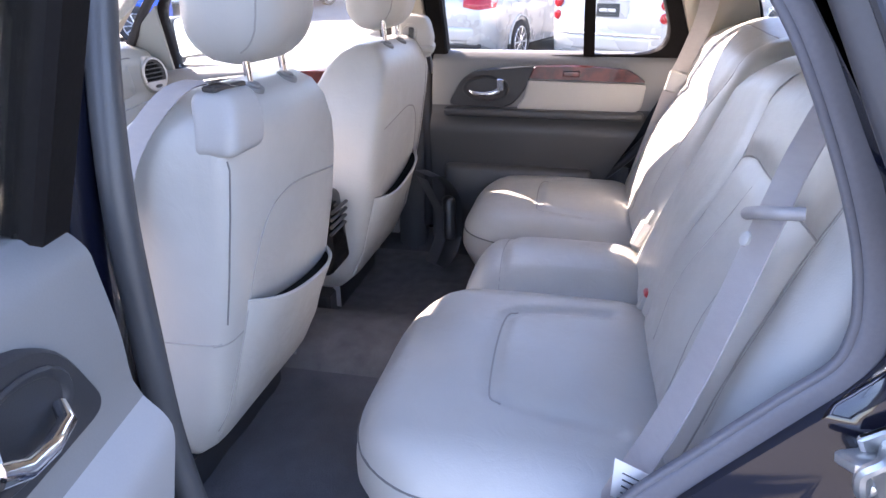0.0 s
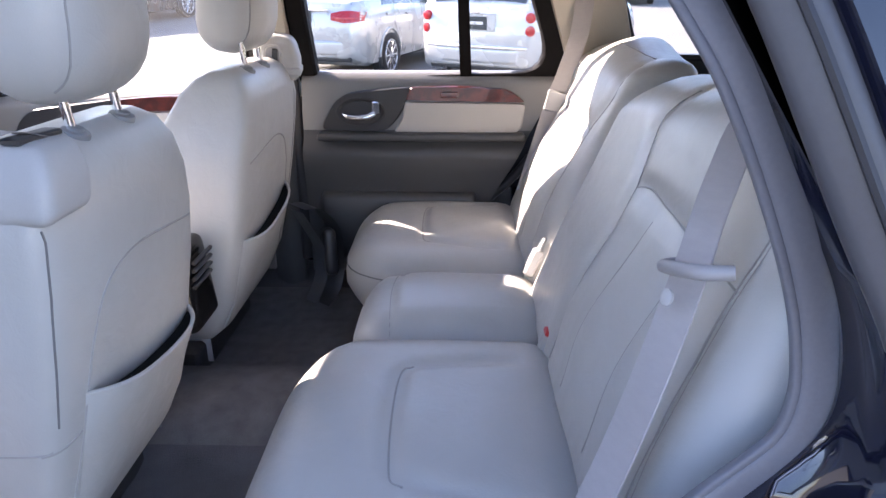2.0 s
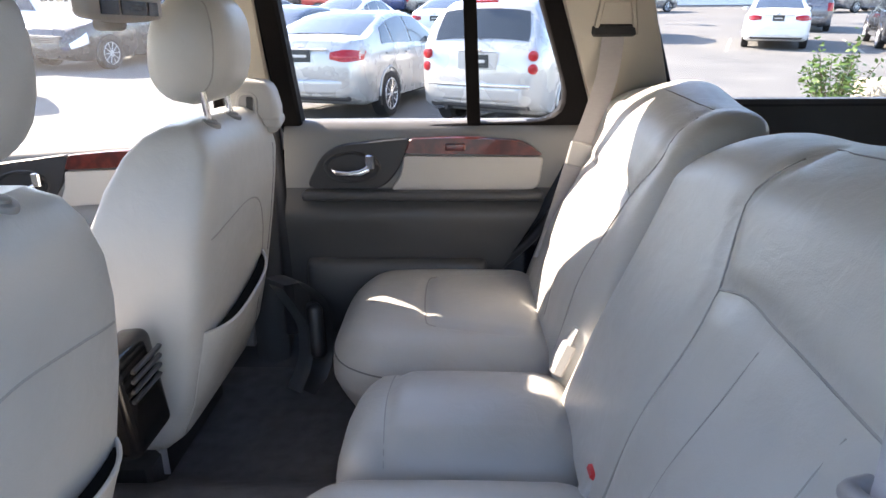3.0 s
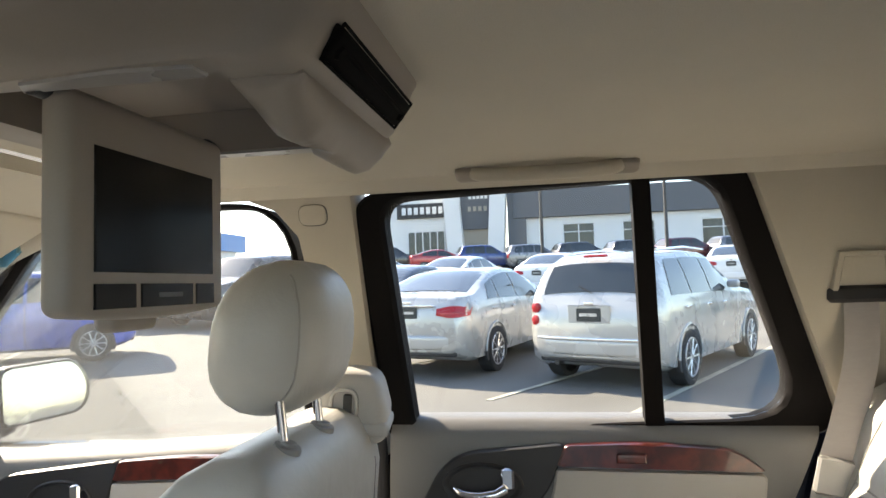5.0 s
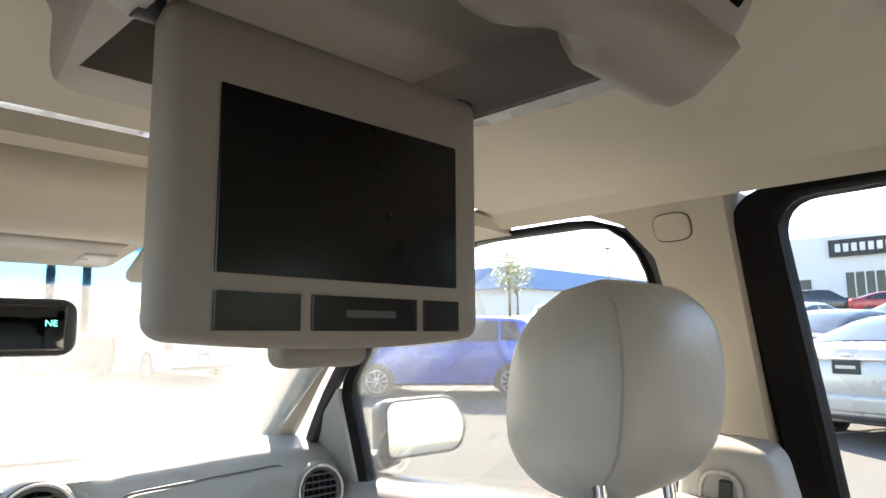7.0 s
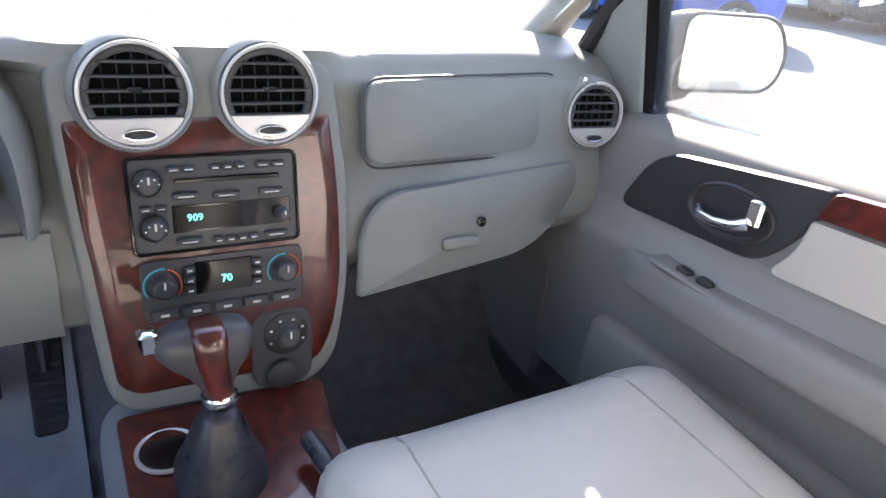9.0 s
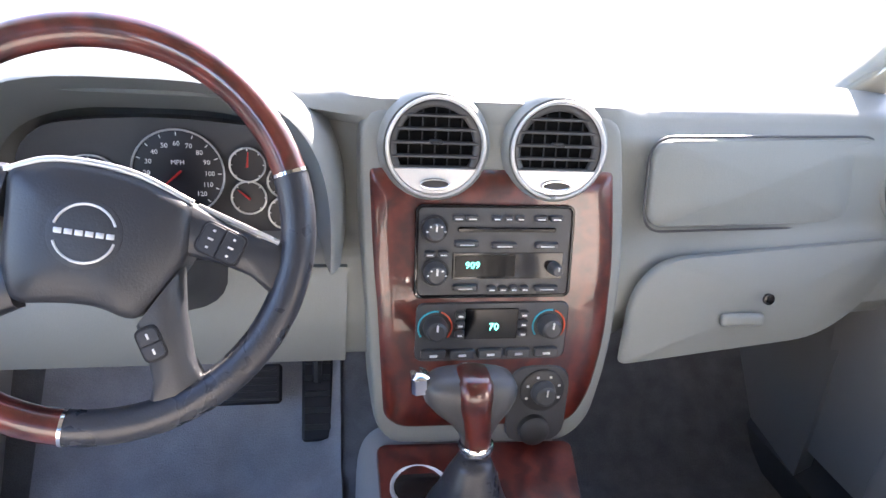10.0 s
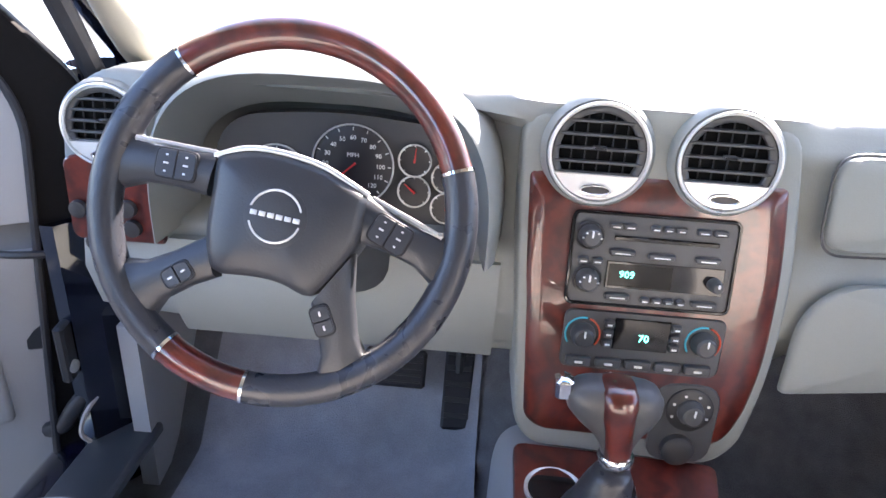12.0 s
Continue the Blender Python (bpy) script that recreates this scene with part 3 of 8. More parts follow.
# right front door, shut
d2 = thing("door_2", "closed front passenger door with grey trim and burl strip", "car door", (0.74, 0.4, 0.5), kind="structure")
door_panel(d2, -0.01, 0.92, 1, slope=0.055, low_mat=M_TRIM_HALF)
door_decor(d2, 0.775, 0.03, 0.44, 1, dz=0.018, slope=0.055, ho=0.09)
part("window_frame", frame_of(outline(FRONT_OUT, [0.03, 0.125, 0.05, 0.06, 0.03, 0.03]), outline(FRONT_IN, [0.02, 0.12, 0.05, 0.06, 0.05, 0.02]), (0.05, 0, 0), bevel=0.006), M_FRAME, d2, "black rubber window surround")
g = part("pane", prism(outline(FRONT_IN, [0.02, 0.12, 0.05, 0.06, 0.05, 0.02], 1, 0.02), (0.004, 0, 0)), M_SIDEGL, d2)
g.visible_shadow = False
part("armrest", soft((0, 0, 0), (0.045, 0.34, 0.035), 0.02, (4, 12, 4), lambda p: (p.x + 0.03 * max(0, p.y / 0.34) ** 2, p.y, p.z - 0.06 * p.y), m=pose(0.685, 0.36, 0.895)), M_TRIM_HALF, d2)
part("map_pocket", soft((0, 0, 0), (0.026, 0.32, 0.10), 0.02, (2, 8, 6), lambda p: (p.x - 0.012 * (1 - (p.z / 0.10) ** 2), p.y, p.z), m=pose(0.70, 0.42, 0.66)), M_TRIM_HALF, d2)
sw = part("switch_plate", soft((0, 0, 0), (0.022, 0.075, 0.004), 0.004, (3, 5, 2), m=pose(0.675, 0.56, 0.917, 3, 0, 0)), M_TRIM_HALF, d2)
for k in (-0.02, 0.018):
    part("window_switch", rbox((0, 0, 0), (0.009, 0.013, 0.006), 0.003, pose(0.675, 0.56 + k, 0.922, 4, 0, 0)), M_DARK, sw, "black rocker switch")
part("outer_skin", sheet(lambda y, z: (0.90 - 0.35 * max(0, z - 1.03) ** 1.5 - 0.06 * ((z - 0.8) / 0.5) ** 2, y, z - 0.02 * y), lin(-0.05, 1.05, 8), lin(0.45, 1.12, 8), (-0.02, 0, 0)), M_PAINT, d2)
part("mirror_corner", prism([side(0.815, 1.09, 1, -0.008), side(0.815, 1.315, 1, -0.008), side(1.0, 1.17, 1, -0.004), side(1.06, 1.08, 1, 0.0)], (0.03, 0, 0), 0.003), M_DASH, d2)

# A-pillars
for s in (1, -1):
    a = [(s * 0.705, 1.22, 1.10), (s * 0.70, 1.06, 1.20), (s * 0.675, 0.86, 1.40), (s * 0.645, 0.66, 1.535), (s * 0.60, 0.45, 1.595)]
    rings = []
    for p in curve(a, 5):
        rings.append(sring(p, (1, 0, 0), Vector((0, 0.62, 0.78)), 0.035, 0.045, 3, 16))
    solo("windscreen_pillar", loft(rings), M_BEIGE, "beige trim on the windscreen pillar", "trim", "structure")
    solo("pillar_seal", tube(curve([(s * 0.735, 0.99, 1.13), (s * 0.72, 0.84, 1.335), (s * 0.69, 0.60, 1.535), (s * 0.655, 0.38, 1.60)], 6), 0.016, 8), M_RUBBER, "black rubber seal along the windscreen pillar", "seal", "structure")

# windscreen
ws = thing("windscreen", "sloping windscreen with a blue tinted band at its top", "window", (0, 1.2, 1.13), kind="structure")


def ws_fn(x, k):
    return Vector((x * (0.99 - 0.12 * k), 1.27 - 0.66 * k - 0.10 * (x / 0.7) ** 2, 1.10 + 0.475 * k - 0.012 * (x / 0.7) ** 2))


g = part("pane", sheet(ws_fn, lin(-0.70, 0.70, 15), lin(0, 0.865, 8), (0, 0.004, 0.003)), M_VEILED, ws)
g.visible_shadow = False
g = part("tint_band", sheet(ws_fn, lin(-0.70, 0.70, 15), lin(0.865, 1.0, 4), (0, 0.004, 0.003)), M_BAND, ws, "blue tinted band")
g.visible_shadow = False
part("cowl", sheet(lambda x, k: (x, 1.25 + 0.16 * k - 0.10 * (x / 0.7) ** 2, 1.085 - 0.03 * k), lin(-0.75, 0.75, 15), lin(0, 1, 4), (0, 0, -0.02)), M_DARK, ws, "black cowl")
part("wiper", tube([ws_fn(x, 0.125 + 0.03 * (x - 0.3) ** 2) + Vector((0, 0.016, 0.012)) for x in lin(-0.06, 0.64, 14)], 0.006, 6), M_DARK, ws)
part("wiper", tube([ws_fn(x, 0.085 + 0.03 * (x + 0.3) ** 2) + Vector((0, 0.016, 0.012)) for x in lin(-0.64, 0.04, 14)], 0.006, 6), M_DARK, ws)
solo("bonnet", sheet(lambda x, y: (x, y, 1.07 - 0.035 * (x / 0.8) ** 2 - 0.055 * (y - 1.4) - 0.08 * max(0, y - 2.1) ** 2), lin(-0.84, 0.84, 13), lin(1.39, 2.45, 12), (0, 0, -0.03)), M_PAINT, "dark blue painted bonnet reflecting the sky", "bonnet", "structure")
solo("wing_front", sheet(lambda y, z: (0.90 - 0.05 * ((z - 0.8) / 0.3) ** 2, y, z), lin(1.05, 2.4, 6), lin(0.45, 1.03, 5), (-0.03, 0, 0)), M_PAINT, "dark blue front wing", "wing", "structure")
solo("sill_right", sheet(lambda y, k: (0.70 + 0.20 * k, y, 0.50 + 0.05 * math.sin(k * 3.1)), lin(-1.0, 1.4, 12), lin(0, 1, 6), (0, 0, -0.10)), M_CHAR, "dark plastic sill under the closed doors", "sill", "structure")
solo("firewall", sheet(lambda x, z: (x, 1.36, z), lin(-0.78, 0.78, 4), lin(0.4, 1.08, 4), (0, 0.04, 0)), M_DARK, "dark wall at the front of the footwells", "wall", "structure")

# left side: open door frames
def seal_path(pts, name, mat, r, label):
    return solo(name, tube(curve(pts, 6), r, 12), mat, label, "seal", "structure")


band_line = curve([(-0.665, -0.655, 1.605), (-0.70, -0.715, 1.51), (-0.735, -0.785, 1.405), (-0.752, -0.822, 1.345), (-0.760, -0.866, 1.255), (-0.764, -0.898, 1.175), (-0.766, -0.913, 1.115), (-0.768, -0.916, 1.07), (-0.770, -0.903, 1.025), (-0.773, -0.855, 0.975), (-0.776, -0.785, 0.90), (-0.779, -0.722, 0.832), (-0.782, -0.665, 0.745), (-0.785, -0.63, 0.66), (-0.788, -0.585, 0.59), (-0.79, -0.50, 0.556), (-0.79, -0.18, 0.552)], 7)


def band_rings(line, a, b, inset=0.0, lift=0.0):
    """Flat rounded sections along a line on the side wall."""
    rings = []
    for k, p in enumerate(line):
        d = (line[min(k + 1, len(line) - 1)] - line[max(k - 1, 0)]).normalized()
        inw = Vector((1, 0, 0)).cross(d).normalized()
        flat = d.cross(inw).normalized()
        rings.append(sring(p + inw * inset + flat * lift, inw, flat, a, b, 3.0, 18))
    return rings


solo("door_seal", loft(band_rings(band_line, 0.0175, 0.010)), M_SEALG, "soft grey rubber seal round the door opening", "seal", "structure", smooth=60)
solo("seal_lip", loft(band_rings(band_line, 0.0045, 0.0055, 0.0185, -0.002)), M_SEALG, "inner lip of the grey door seal", "seal", "structure", smooth=60)
seal_path([(-0.665, -0.66, 1.61), (-0.655, -0.35, 1.62), (-0.66, -0.14, 1.61), (-0.72, -0.10, 1.42), (-0.775, -0.109, 1.20), (-0.79, -0.120, 1.0), (-0.79, -0.132, 0.80), (-0.79, -0.18, 0.57)], "door_seal", M_CHAR, 0.019, "soft grey rubber seal round the door opening")
solo("pillar_left", loft([sring((-0.80 + 0.27 * max(0, z - 1.18), -0.035, z), (1, 0, 0), (0, 1, 0), 0.055, 0.055, 4, 20) for z in lin(0.5, 1.62, 12)]), M_PAINT, "dark blue painted middle pillar", "pillar", "structure")
solo("pillar_rubber", loft([sring((-0.862 + 0.27 * max(0, z - 1.18), -0.05, z), (1, 0, 0), (0, 1, 0), 0.012, 0.03, 3, 12) for z in lin(0.5, 1.62, 10)]), M_RUBBER, "black rubber strip on the middle pillar", "seal", "structure")
solo("sill", sheet(lambda y, a: (-0.80 - 0.075 * math.sin(a) , y, 0.50 + 0.05 * math.cos(a)), lin(-0.6, 1.0, 10), lin(-0.6, 2.4, 10), (0.02, 0, -0.03)), M_PAINT, "dark blue painted door sill", "sill", "structure")
solo("sill_trim", rbox((0, 0, 0), (0.05, 0.75, 0.012), 0.006, pose(-0.745, 0.2, 0.548)), M_CHAR, "dark plastic sill plate", "sill", "structure")
# door jamb behind the rear opening, with a stepped edge, and the quarter panel outside it
JAMB_Z = (1.60, 1.50, 1.405, 1.26, 1.175, 1.09, 1.03, 0.945, 0.84, 0.73, 0.60, 0.53)
JAMB_IN = (-0.668, -0.735, -0.797, -0.872, -0.910, -0.930, -0.914, -0.838, -0.745, -0.678, -0.615, -0.60)
JAMB_RIDGE = (-0.672, -0.740, -0.803, -0.872, -0.915, -0.943, -0.952, -0.950, -0.922, -0.875, -0.80, -0.76)
JAMB_OUT = (-0.715, -0.778, -0.838, -0.905, -0.945, -0.985, -1.005, -1.018, -1.010, -0.98, -0.91, -0.87)


def jamb_pt(k, j):
    z = JAMB_Z[k]
    lean = 0.27 * max(0, z - 1.18)
    a, r, o = JAMB_IN[k], JAMB_RIDGE[k], JAMB_OUT[k]
    x, y = ((-0.780, a), (-0.796, a - 0.004), (-0.806, a + (r - a) * 0.55), (-0.815, r + 0.008), (-0.834, r - 0.002), (-0.842, r - 0.010), (-0.866, r + (o - r) * 0.45), (-0.884, r + (o - r) * 0.75), (-0.90, o))[j]
    return Vector((x + lean, y, z))


jc = [curve([jamb_pt(k, j) for k in range(len(JAMB_Z))], 5) for j in range(9)]
bm = bmesh.new()
vs = [add_ring(bm, c) for c in jc]
for a, b in zip(vs, vs[1:]):
    bridge(bm, a, b, closed=False)
solo("door_jamb", bm, M_PAINT, "glossy dark blue door jamb behind the opening", "jamb", "structure", smooth=60)
solo("jamb_seal", tube([p + Vector((-0.012, -0.006, 0)) for p in jc[4]], 0.004, 8), M_RUBBER, "black rubber strip along the door jamb", "seal", "structure")
# thick grey rubber profile beside the glass, ending in a lip at the belt
up_ = [p for p in jc[6] if p.z > 1.165]
solo("pillar_rubber_profile", loft([sring(p + Vector((-0.006, 0.005, 0)), (0.35, 0.94, 0), (-0.94, 0.35, 0), 0.026, 0.013, 3.2, 16) for p in up_]), M_PROFILE, "thick grey rubber profile on the rear pillar", "seal", "structure", smooth=50)
solo("profile_groove", tube([p + Vector((-0.022, 0.004, 0)) for p in up_], 0.004, 6), M_RUBBER, "dark groove in the rubber profile", "seal", "structure")
e_ = up_[-1]
solo("profile_end", soft((0, 0, 0), (0.012, 0.024, 0.010), 0.007, (2, 4, 2), m=Matrix.Translation(e_ + Vector((-0.008, 0.003, -0.004)))), M_PROFILE, "moulded rubber end piece", "seal", "structure")
low_ = [p for p in jc[8] if p.z <= 1.16]
solo("jamb_edge", tube([p + Vector((-0.006, 0.004, 0)) for p in low_], 0.0085, 14), M_RUBBER, "grey rubber bead down the door jamb", "seal", "structure")
edge = jc[-1]


def quarter_fn(i, k):
    p = edge[min(len(edge) - 1, int(i))]
    z = p.z
    lean = 0.27 * max(0, z - 1.18)
    return Vector((-0.90 - 0.03 * math.sin(min(1, k) * 1.5) * (1 if z < 1.15 else 0) + lean, p.y + (-2.2 - p.y) * k, z))


lowk = [i for i, p in enumerate(edge) if p.z < 1.19]
solo("quarter_panel", sheet(quarter_fn, lowk, lin(0, 1, 14)), M_PAINT, "dark blue glossy rear quarter panel", "body panel", "structure", smooth=60)
solo("quarter_glass", prism([side(y, z, -1, 0.098) for y, z in ((-0.66, 1.61), (-0.905, 1.20), (-1.95, 1.20), (-1.85, 1.60))], (0.006, 0, 0)), M_TINT, "dark tinted side glass reflecting the sky", "window", "structure")
solo("belt_molding", tube([(-0.905, -0.925, 1.185), (-0.905, -1.4, 1.19), (-0.90, -2.1, 1.19)], 0.008, 12), M_RUBBER, "dark rubber strip under the side glass", "seal", "structure")
solo("rail_left", tube(curve([(-0.66, -2.1, 1.66), (-0.675, -0.6, 1.665), (-0.665, 0.3, 1.65), (-0.66, 0.60, 1.60), (-0.76, 0.92, 1.36), (-0.80, 1.25, 1.12)], 6), 0.034, 10), M_PAINT, "dark blue painted roof rail over the door openings", "roof rail", "structure")
solo("jamb_front", sheet(lambda z, a: (-0.80 - 0.07 * math.sin(a), 1.12 + 0.07 * math.cos(a) + 0.10 * max(0, 0.75 - z), z), lin(0.42, 1.14, 14), lin(0.2, 2.8, 8), (0.0, 0.02, 0)), M_PAINT, "dark blue painted jamb at the front of the door opening", "jamb", "structure")

# striker bolted to the jamb
st = thing("door_striker", "zinc door striker bolted to the dark jamb", "striker", (-0.85, -0.93, 0.98))
part("plate", rbox((0, 0, 0), (0.004, 0.02, 0.042), 0.003, pose(-0.858, -0.925, 0.975, -25, 0, 12)), M_STEEL, st)
part("loop", tube(curve([(-0.86, -0.92, 1.0), (-0.89, -0.905, 0.998), (-0.893, -0.89, 0.985), (-0.89, -0.895, 0.962), (-0.86, -0.91, 0.955)], 5), 0.0065, 8), M_STEEL, st)
part("tongue", rbox((0, 0, 0), (0.016, 0.022, 0.007), 0.003, pose(-0.872, -0.90, 0.985, 0, 15, 20)), M_STEEL, st)
for dz in (0.028, -0.03):
    part("bolt", spin([(0.008, 0), (0.008, 0.005), (0.005, 0.007)], (-0.861, -0.925 - dz * 0.4, 0.975 + dz), (-1, 0.2, 0), 10), M_STEEL, st)

st.matrix_basis = Matrix.Translation((0.03, -0.006, -0.009)) @ st.matrix_basis

# ---- seats ----
def seam(name, bms, pts, way, owner, r=0.0016, mat=None, n=8, lift=-0.0003, closed=False):
    line = on_surface(bms, curve(pts, n, closed), way, lift)
    if len(line) > 2:
        return part(name, tube(line, r, 5), mat or M_SEAM, owner)


def front_seat(cx, label, outer, wide=0.0):
    s = thing("front_seat", label, "car seat", (cx, 0.2, 0.5), group="front seats")
    # backrest: stacked sections, reclined
    rings = []
    prof = [(0.60, 0.19, 0.05), (0.64, 0.225, 0.085), (0.72, 0.245, 0.105), (0.85, 0.255, 0.11), (0.98, 0.256, 0.108), (1.08, 0.242, 0.103), (1.15, 0.222, 0.095), (1.200, 0.197, 0.08), (1.230, 0.176, 0.058), (1.246, 0.145, 0.03)]
    for z, a, b in prof:
        rear = -0.178 + (1.2 - z) * 0.20
        cy = rear + 0.108
        ring = sring((cx, cy, z), (1, 0, 0), (0, 1, 0), a * 0.89, b, 9.0, 84)
        # the outer shoulder stays wide up to the belt outlet
        full = table(z, [(0.60, 0.17), (0.64, 0.20), (0.72, 0.221), (0.85, 0.227), (1.15, 0.226), (1.20, 0.215), (1.23, 0.188), (1.246, 0.145)])
        for p in ring:
            if (p.x - cx) * outer > 0:
                p.x = cx + (p.x - cx) * full / (a * 0.89)
            u = (p.x - cx) / 0.26
            p.x += wide * abs(u) * (2.0 if u > 0 else -0.4)
            if p.y > cy:
                p.y += 0.05 * abs(u) ** 3 - 0.012
            p.z += -0.02 * abs(u) ** 3 * (z > 1.1) * (0.3 if u * outer > 0 else 1)
        rings.append(ring)
    bm = loft(rings)
    bmesh.ops.subdivide_edges(bm, edges=[e for e in bm.edges if len(e.link_faces) == 2 and abs(e.verts[0].co.z - e.verts[1].co.z) > 0.02], cuts=1, smooth=0.6)
    trees = [bm.copy()]
    back = part("backrest", bm, M_LEATHER, s, smooth=70)
    B = trees
    # seams of the rear face: the outer ridge, the curved panel and the cross seam
    o = outer
    seam("seam", B, [(cx + o * 0.210, -1, 1.16), (cx + o * 0.212, -1, 1.05), (cx + o * 0.211, -1, 0.90)], (0, 1, 0), back, 0.0016, M_CORD)
    seam("seam", B, [(cx + o * 0.195, -1, 0.68), (cx + o * 0.178, -1, 0.80), (cx + o * 0.158, -1, 0.915), (cx + o * 0.140, -1, 0.99), (cx + o * 0.10, -1, 1.05), (cx + o * 0.02, -1, 1.072), (cx - o * 0.10, -1, 1.062), (cx - o * 0.19, -1, 1.05)], (0, 1, 0), back, 0.0022)
    seam("seam", B, [(cx + o * 0.224, -1, 0.865), (cx + o * 0.20, -1, 0.865), (cx + o * 0.172, -1, 0.868)], (0, 1, 0), back, 0.0018)
    seam("seam", B, [(cx + o, -0.10, 0.868), (cx + o, 0.0, 0.866), (cx + o, 0.06, 0.862)], (-o, 0, 0), back, 0.0018)
    # map pocket: a panel that bows off the back at its mouth and runs into it at the sides
    depth = [(r_[0], r_[2]) for r_ in prof]
    y_at = lambda z: -0.178 + (1.2 - z) * 0.20 + 0.108 - table(z, depth)

    def pocket_fn(x, k):
        u = (x - 0.018) / 0.183
        zt = 0.918 - 0.05 * (u + 1) / 2 - 0.020 * (1 - u * u)
        z = 0.650 + (zt - 0.650) * k
        bow = 0.034 * (1 - u ** 4) * k ** 1.6
        return Vector((cx - o * (x * (1.0 - 0.0 * k) - 0.020 * (1 - k) * max(0, -u)), y_at(z) + 0.003 - 0.006 * (1 - u ** 6) - bow, z))
    bp = sheet(pocket_fn, lin(-0.165, 0.201, 30), lin(0, 1, 14), (0, 0.005, 0))
    pk = part("map_pocket", bp, M_LEATHER, s, "stitched map pocket", smooth=60)
    part("pocket_hem", tube([pocket_fn(x, 1.0) + Vector((0, 0.003, 0.001)) for x in lin(-0.163, 0.198, 24)], 0.0036, 8), M_LEATHER, pk)
    # a near-black sheet stands for the shade behind the hem
    part("pocket_shade", sheet(lambda x, k: pocket_fn(x, 1.0) + Vector((0, 0.004 + 0.030 * (1 - ((x - 0.018) / 0.184) ** 4) * k, -0.006)), lin(-0.155, 0.19, 16), (0, 1)), M_VOID, pk, "near-black sheet for the shade in the pocket's mouth")
    # cushion
    cu = soft((cx, 0.295, 0.71), (0.265, 0.275, 0.085), 0.07, (12, 12, 4), lambda p: (p.x * (1 + 0.04 * p.y / 0.28), p.y + 0.015 * math.cos(p.x / 0.265 * 1.5), p.z + 0.03 * abs(p.x / 0.265) ** 3 + 0.02 * (p.y / 0.28) - 0.03 * max(0, p.y - 0.2) / 0.08))
    C = [cu.copy()]
    cush = part("cushion", cu, M_LEATHER, s, smooth=70)
    for u in (-0.17, 0.17):
        seam("seam", C, [(cx + u, 0.10, 2), (cx + u * 1.02, 0.3, 2), (cx + u * 1.0, 0.5, 2), (cx + u * 0.95, 0.57, 2)], (0, 0, -1), cush, 0.002)
    seam("seam", C, [(cx - 0.25, 0.545, 2), (cx - 0.1, 0.565, 2), (cx + 0.1, 0.565, 2), (cx + 0.25, 0.545, 2)], (0, 0, -1), cush, 0.002)
    part("side_cover", soft((0, 0, 0), (0.02, 0.25, 0.07), 0.018, (2, 8, 4), m=pose(cx - math.copysign(0.265, -cx) , 0.28, 0.60)), M_SEATPL, s)
    part("seat_base", rbox((cx, 0.25, 0.54), (0.21, 0.22, 0.045), 0.01), M_DARK, s)
    # headrest on two posts
    hr = soft((cx + wide * 0.8, -0.105 + wide * 0.5, 1.370), (0.126, 0.077, 0.099), 0.074, (8, 6, 8), lambda p: (p.x * (1.0 - 0.10 * max(0, -p.z / 0.1) ** 1.5 - 0.03 * max(0, p.z / 0.1)), p.y * (1 - 0.12 * max(0, p.z / 0.1)) - 0.012 * p.z / 0.1 + 0.015 * (p.x / 0.137) ** 2, p.z + 0.008 * (1 - (p.x / 0.137) ** 2) * (1 if p.z > 0 else 0)))
    Hb = [hr.copy()]
    head = part("headrest", hr, M_LEATHER, s, "padded leather headrest", smooth=80)
    hx = cx + wide * 0.8
    for u in (-1, 1):
        seam("seam", Hb, [(hx + u * 0.085, -1, 1.455), (hx + u * 0.096, -1, 1.42), (hx + u * 0.098, -1, 1.35), (hx + u * 0.088, -1, 1.285)], (0, 1, 0), head, 0.0018)
    for u in (-0.062, 0.062):
        post = part("headrest_post", tube([(cx + u, -0.118, 1.205), (cx + u, -0.108, 1.31)], 0.0065, 12), M_CHROME, head, "steel post")
        part("post_collar", spin([(0.0185, -0.014), (0.0185, -0.002), (0.0170, 0.0015), (0.0105, 0.003), (0.0100, 0.006), (0.007, 0.007)], (cx + u, -0.119, 1.241), (0, -0.35, 1), 24), M_TRIM_HALF, head, "grey plastic collar", smooth=35)
    return s, B, back


fs1, B1, back1 = front_seat(-0.385, "grey leather driver's seat with a belt slot cover and map pocket", -1)
fs2, B2, back2 = front_seat(0.345, "grey leather passenger seat with headrest and slack map pocket", 1, 0.03)
# plastic belt outlets on the outer shoulders of the backrests
cap1 = soft((0, 0, 0), (0.050, 0.034, 0.044), 0.018, (6, 6, 5), lambda p: (p.x * (1 - 0.20 * max(0, p.z / 0.044)) + 0.008 * p.z / 0.044, p.y + 0.014 * max(0, p.z / 0.044), p.z - 0.25 * max(0, p.y - 0.01) - 0.05 * max(0, -p.x - 0.02)), m=pose(-0.553, -0.134, 1.210, 3, 0, 0))
c1 = part("belt_outlet", cap1, M_SEATPL, fs1, "grey plastic belt outlet")
part("outlet_slot", rbox((0, 0, 0), (0.035, 0.012, 0.004), 0.002, pose(-0.548, -0.128, 1.2555, 0, 0, -8)), M_DARK, c1)
strap = [(-0.545, -0.128, 1.256), (-0.56, -0.09, 1.262), (-0.585, -0.05, 1.235), (-0.62, 0.0, 1.15), (-0.645, 0.03, 1.0), (-0.655, 0.06, 0.82)]
part("belt", sheet(lambda k, j: curve(strap, 6)[int(k)] + Vector((0.006, 0.024, 0)) * j, range(31), (-1, 0, 1), (-0.0012, -0.0006, 0.001)), M_BELT, c1)
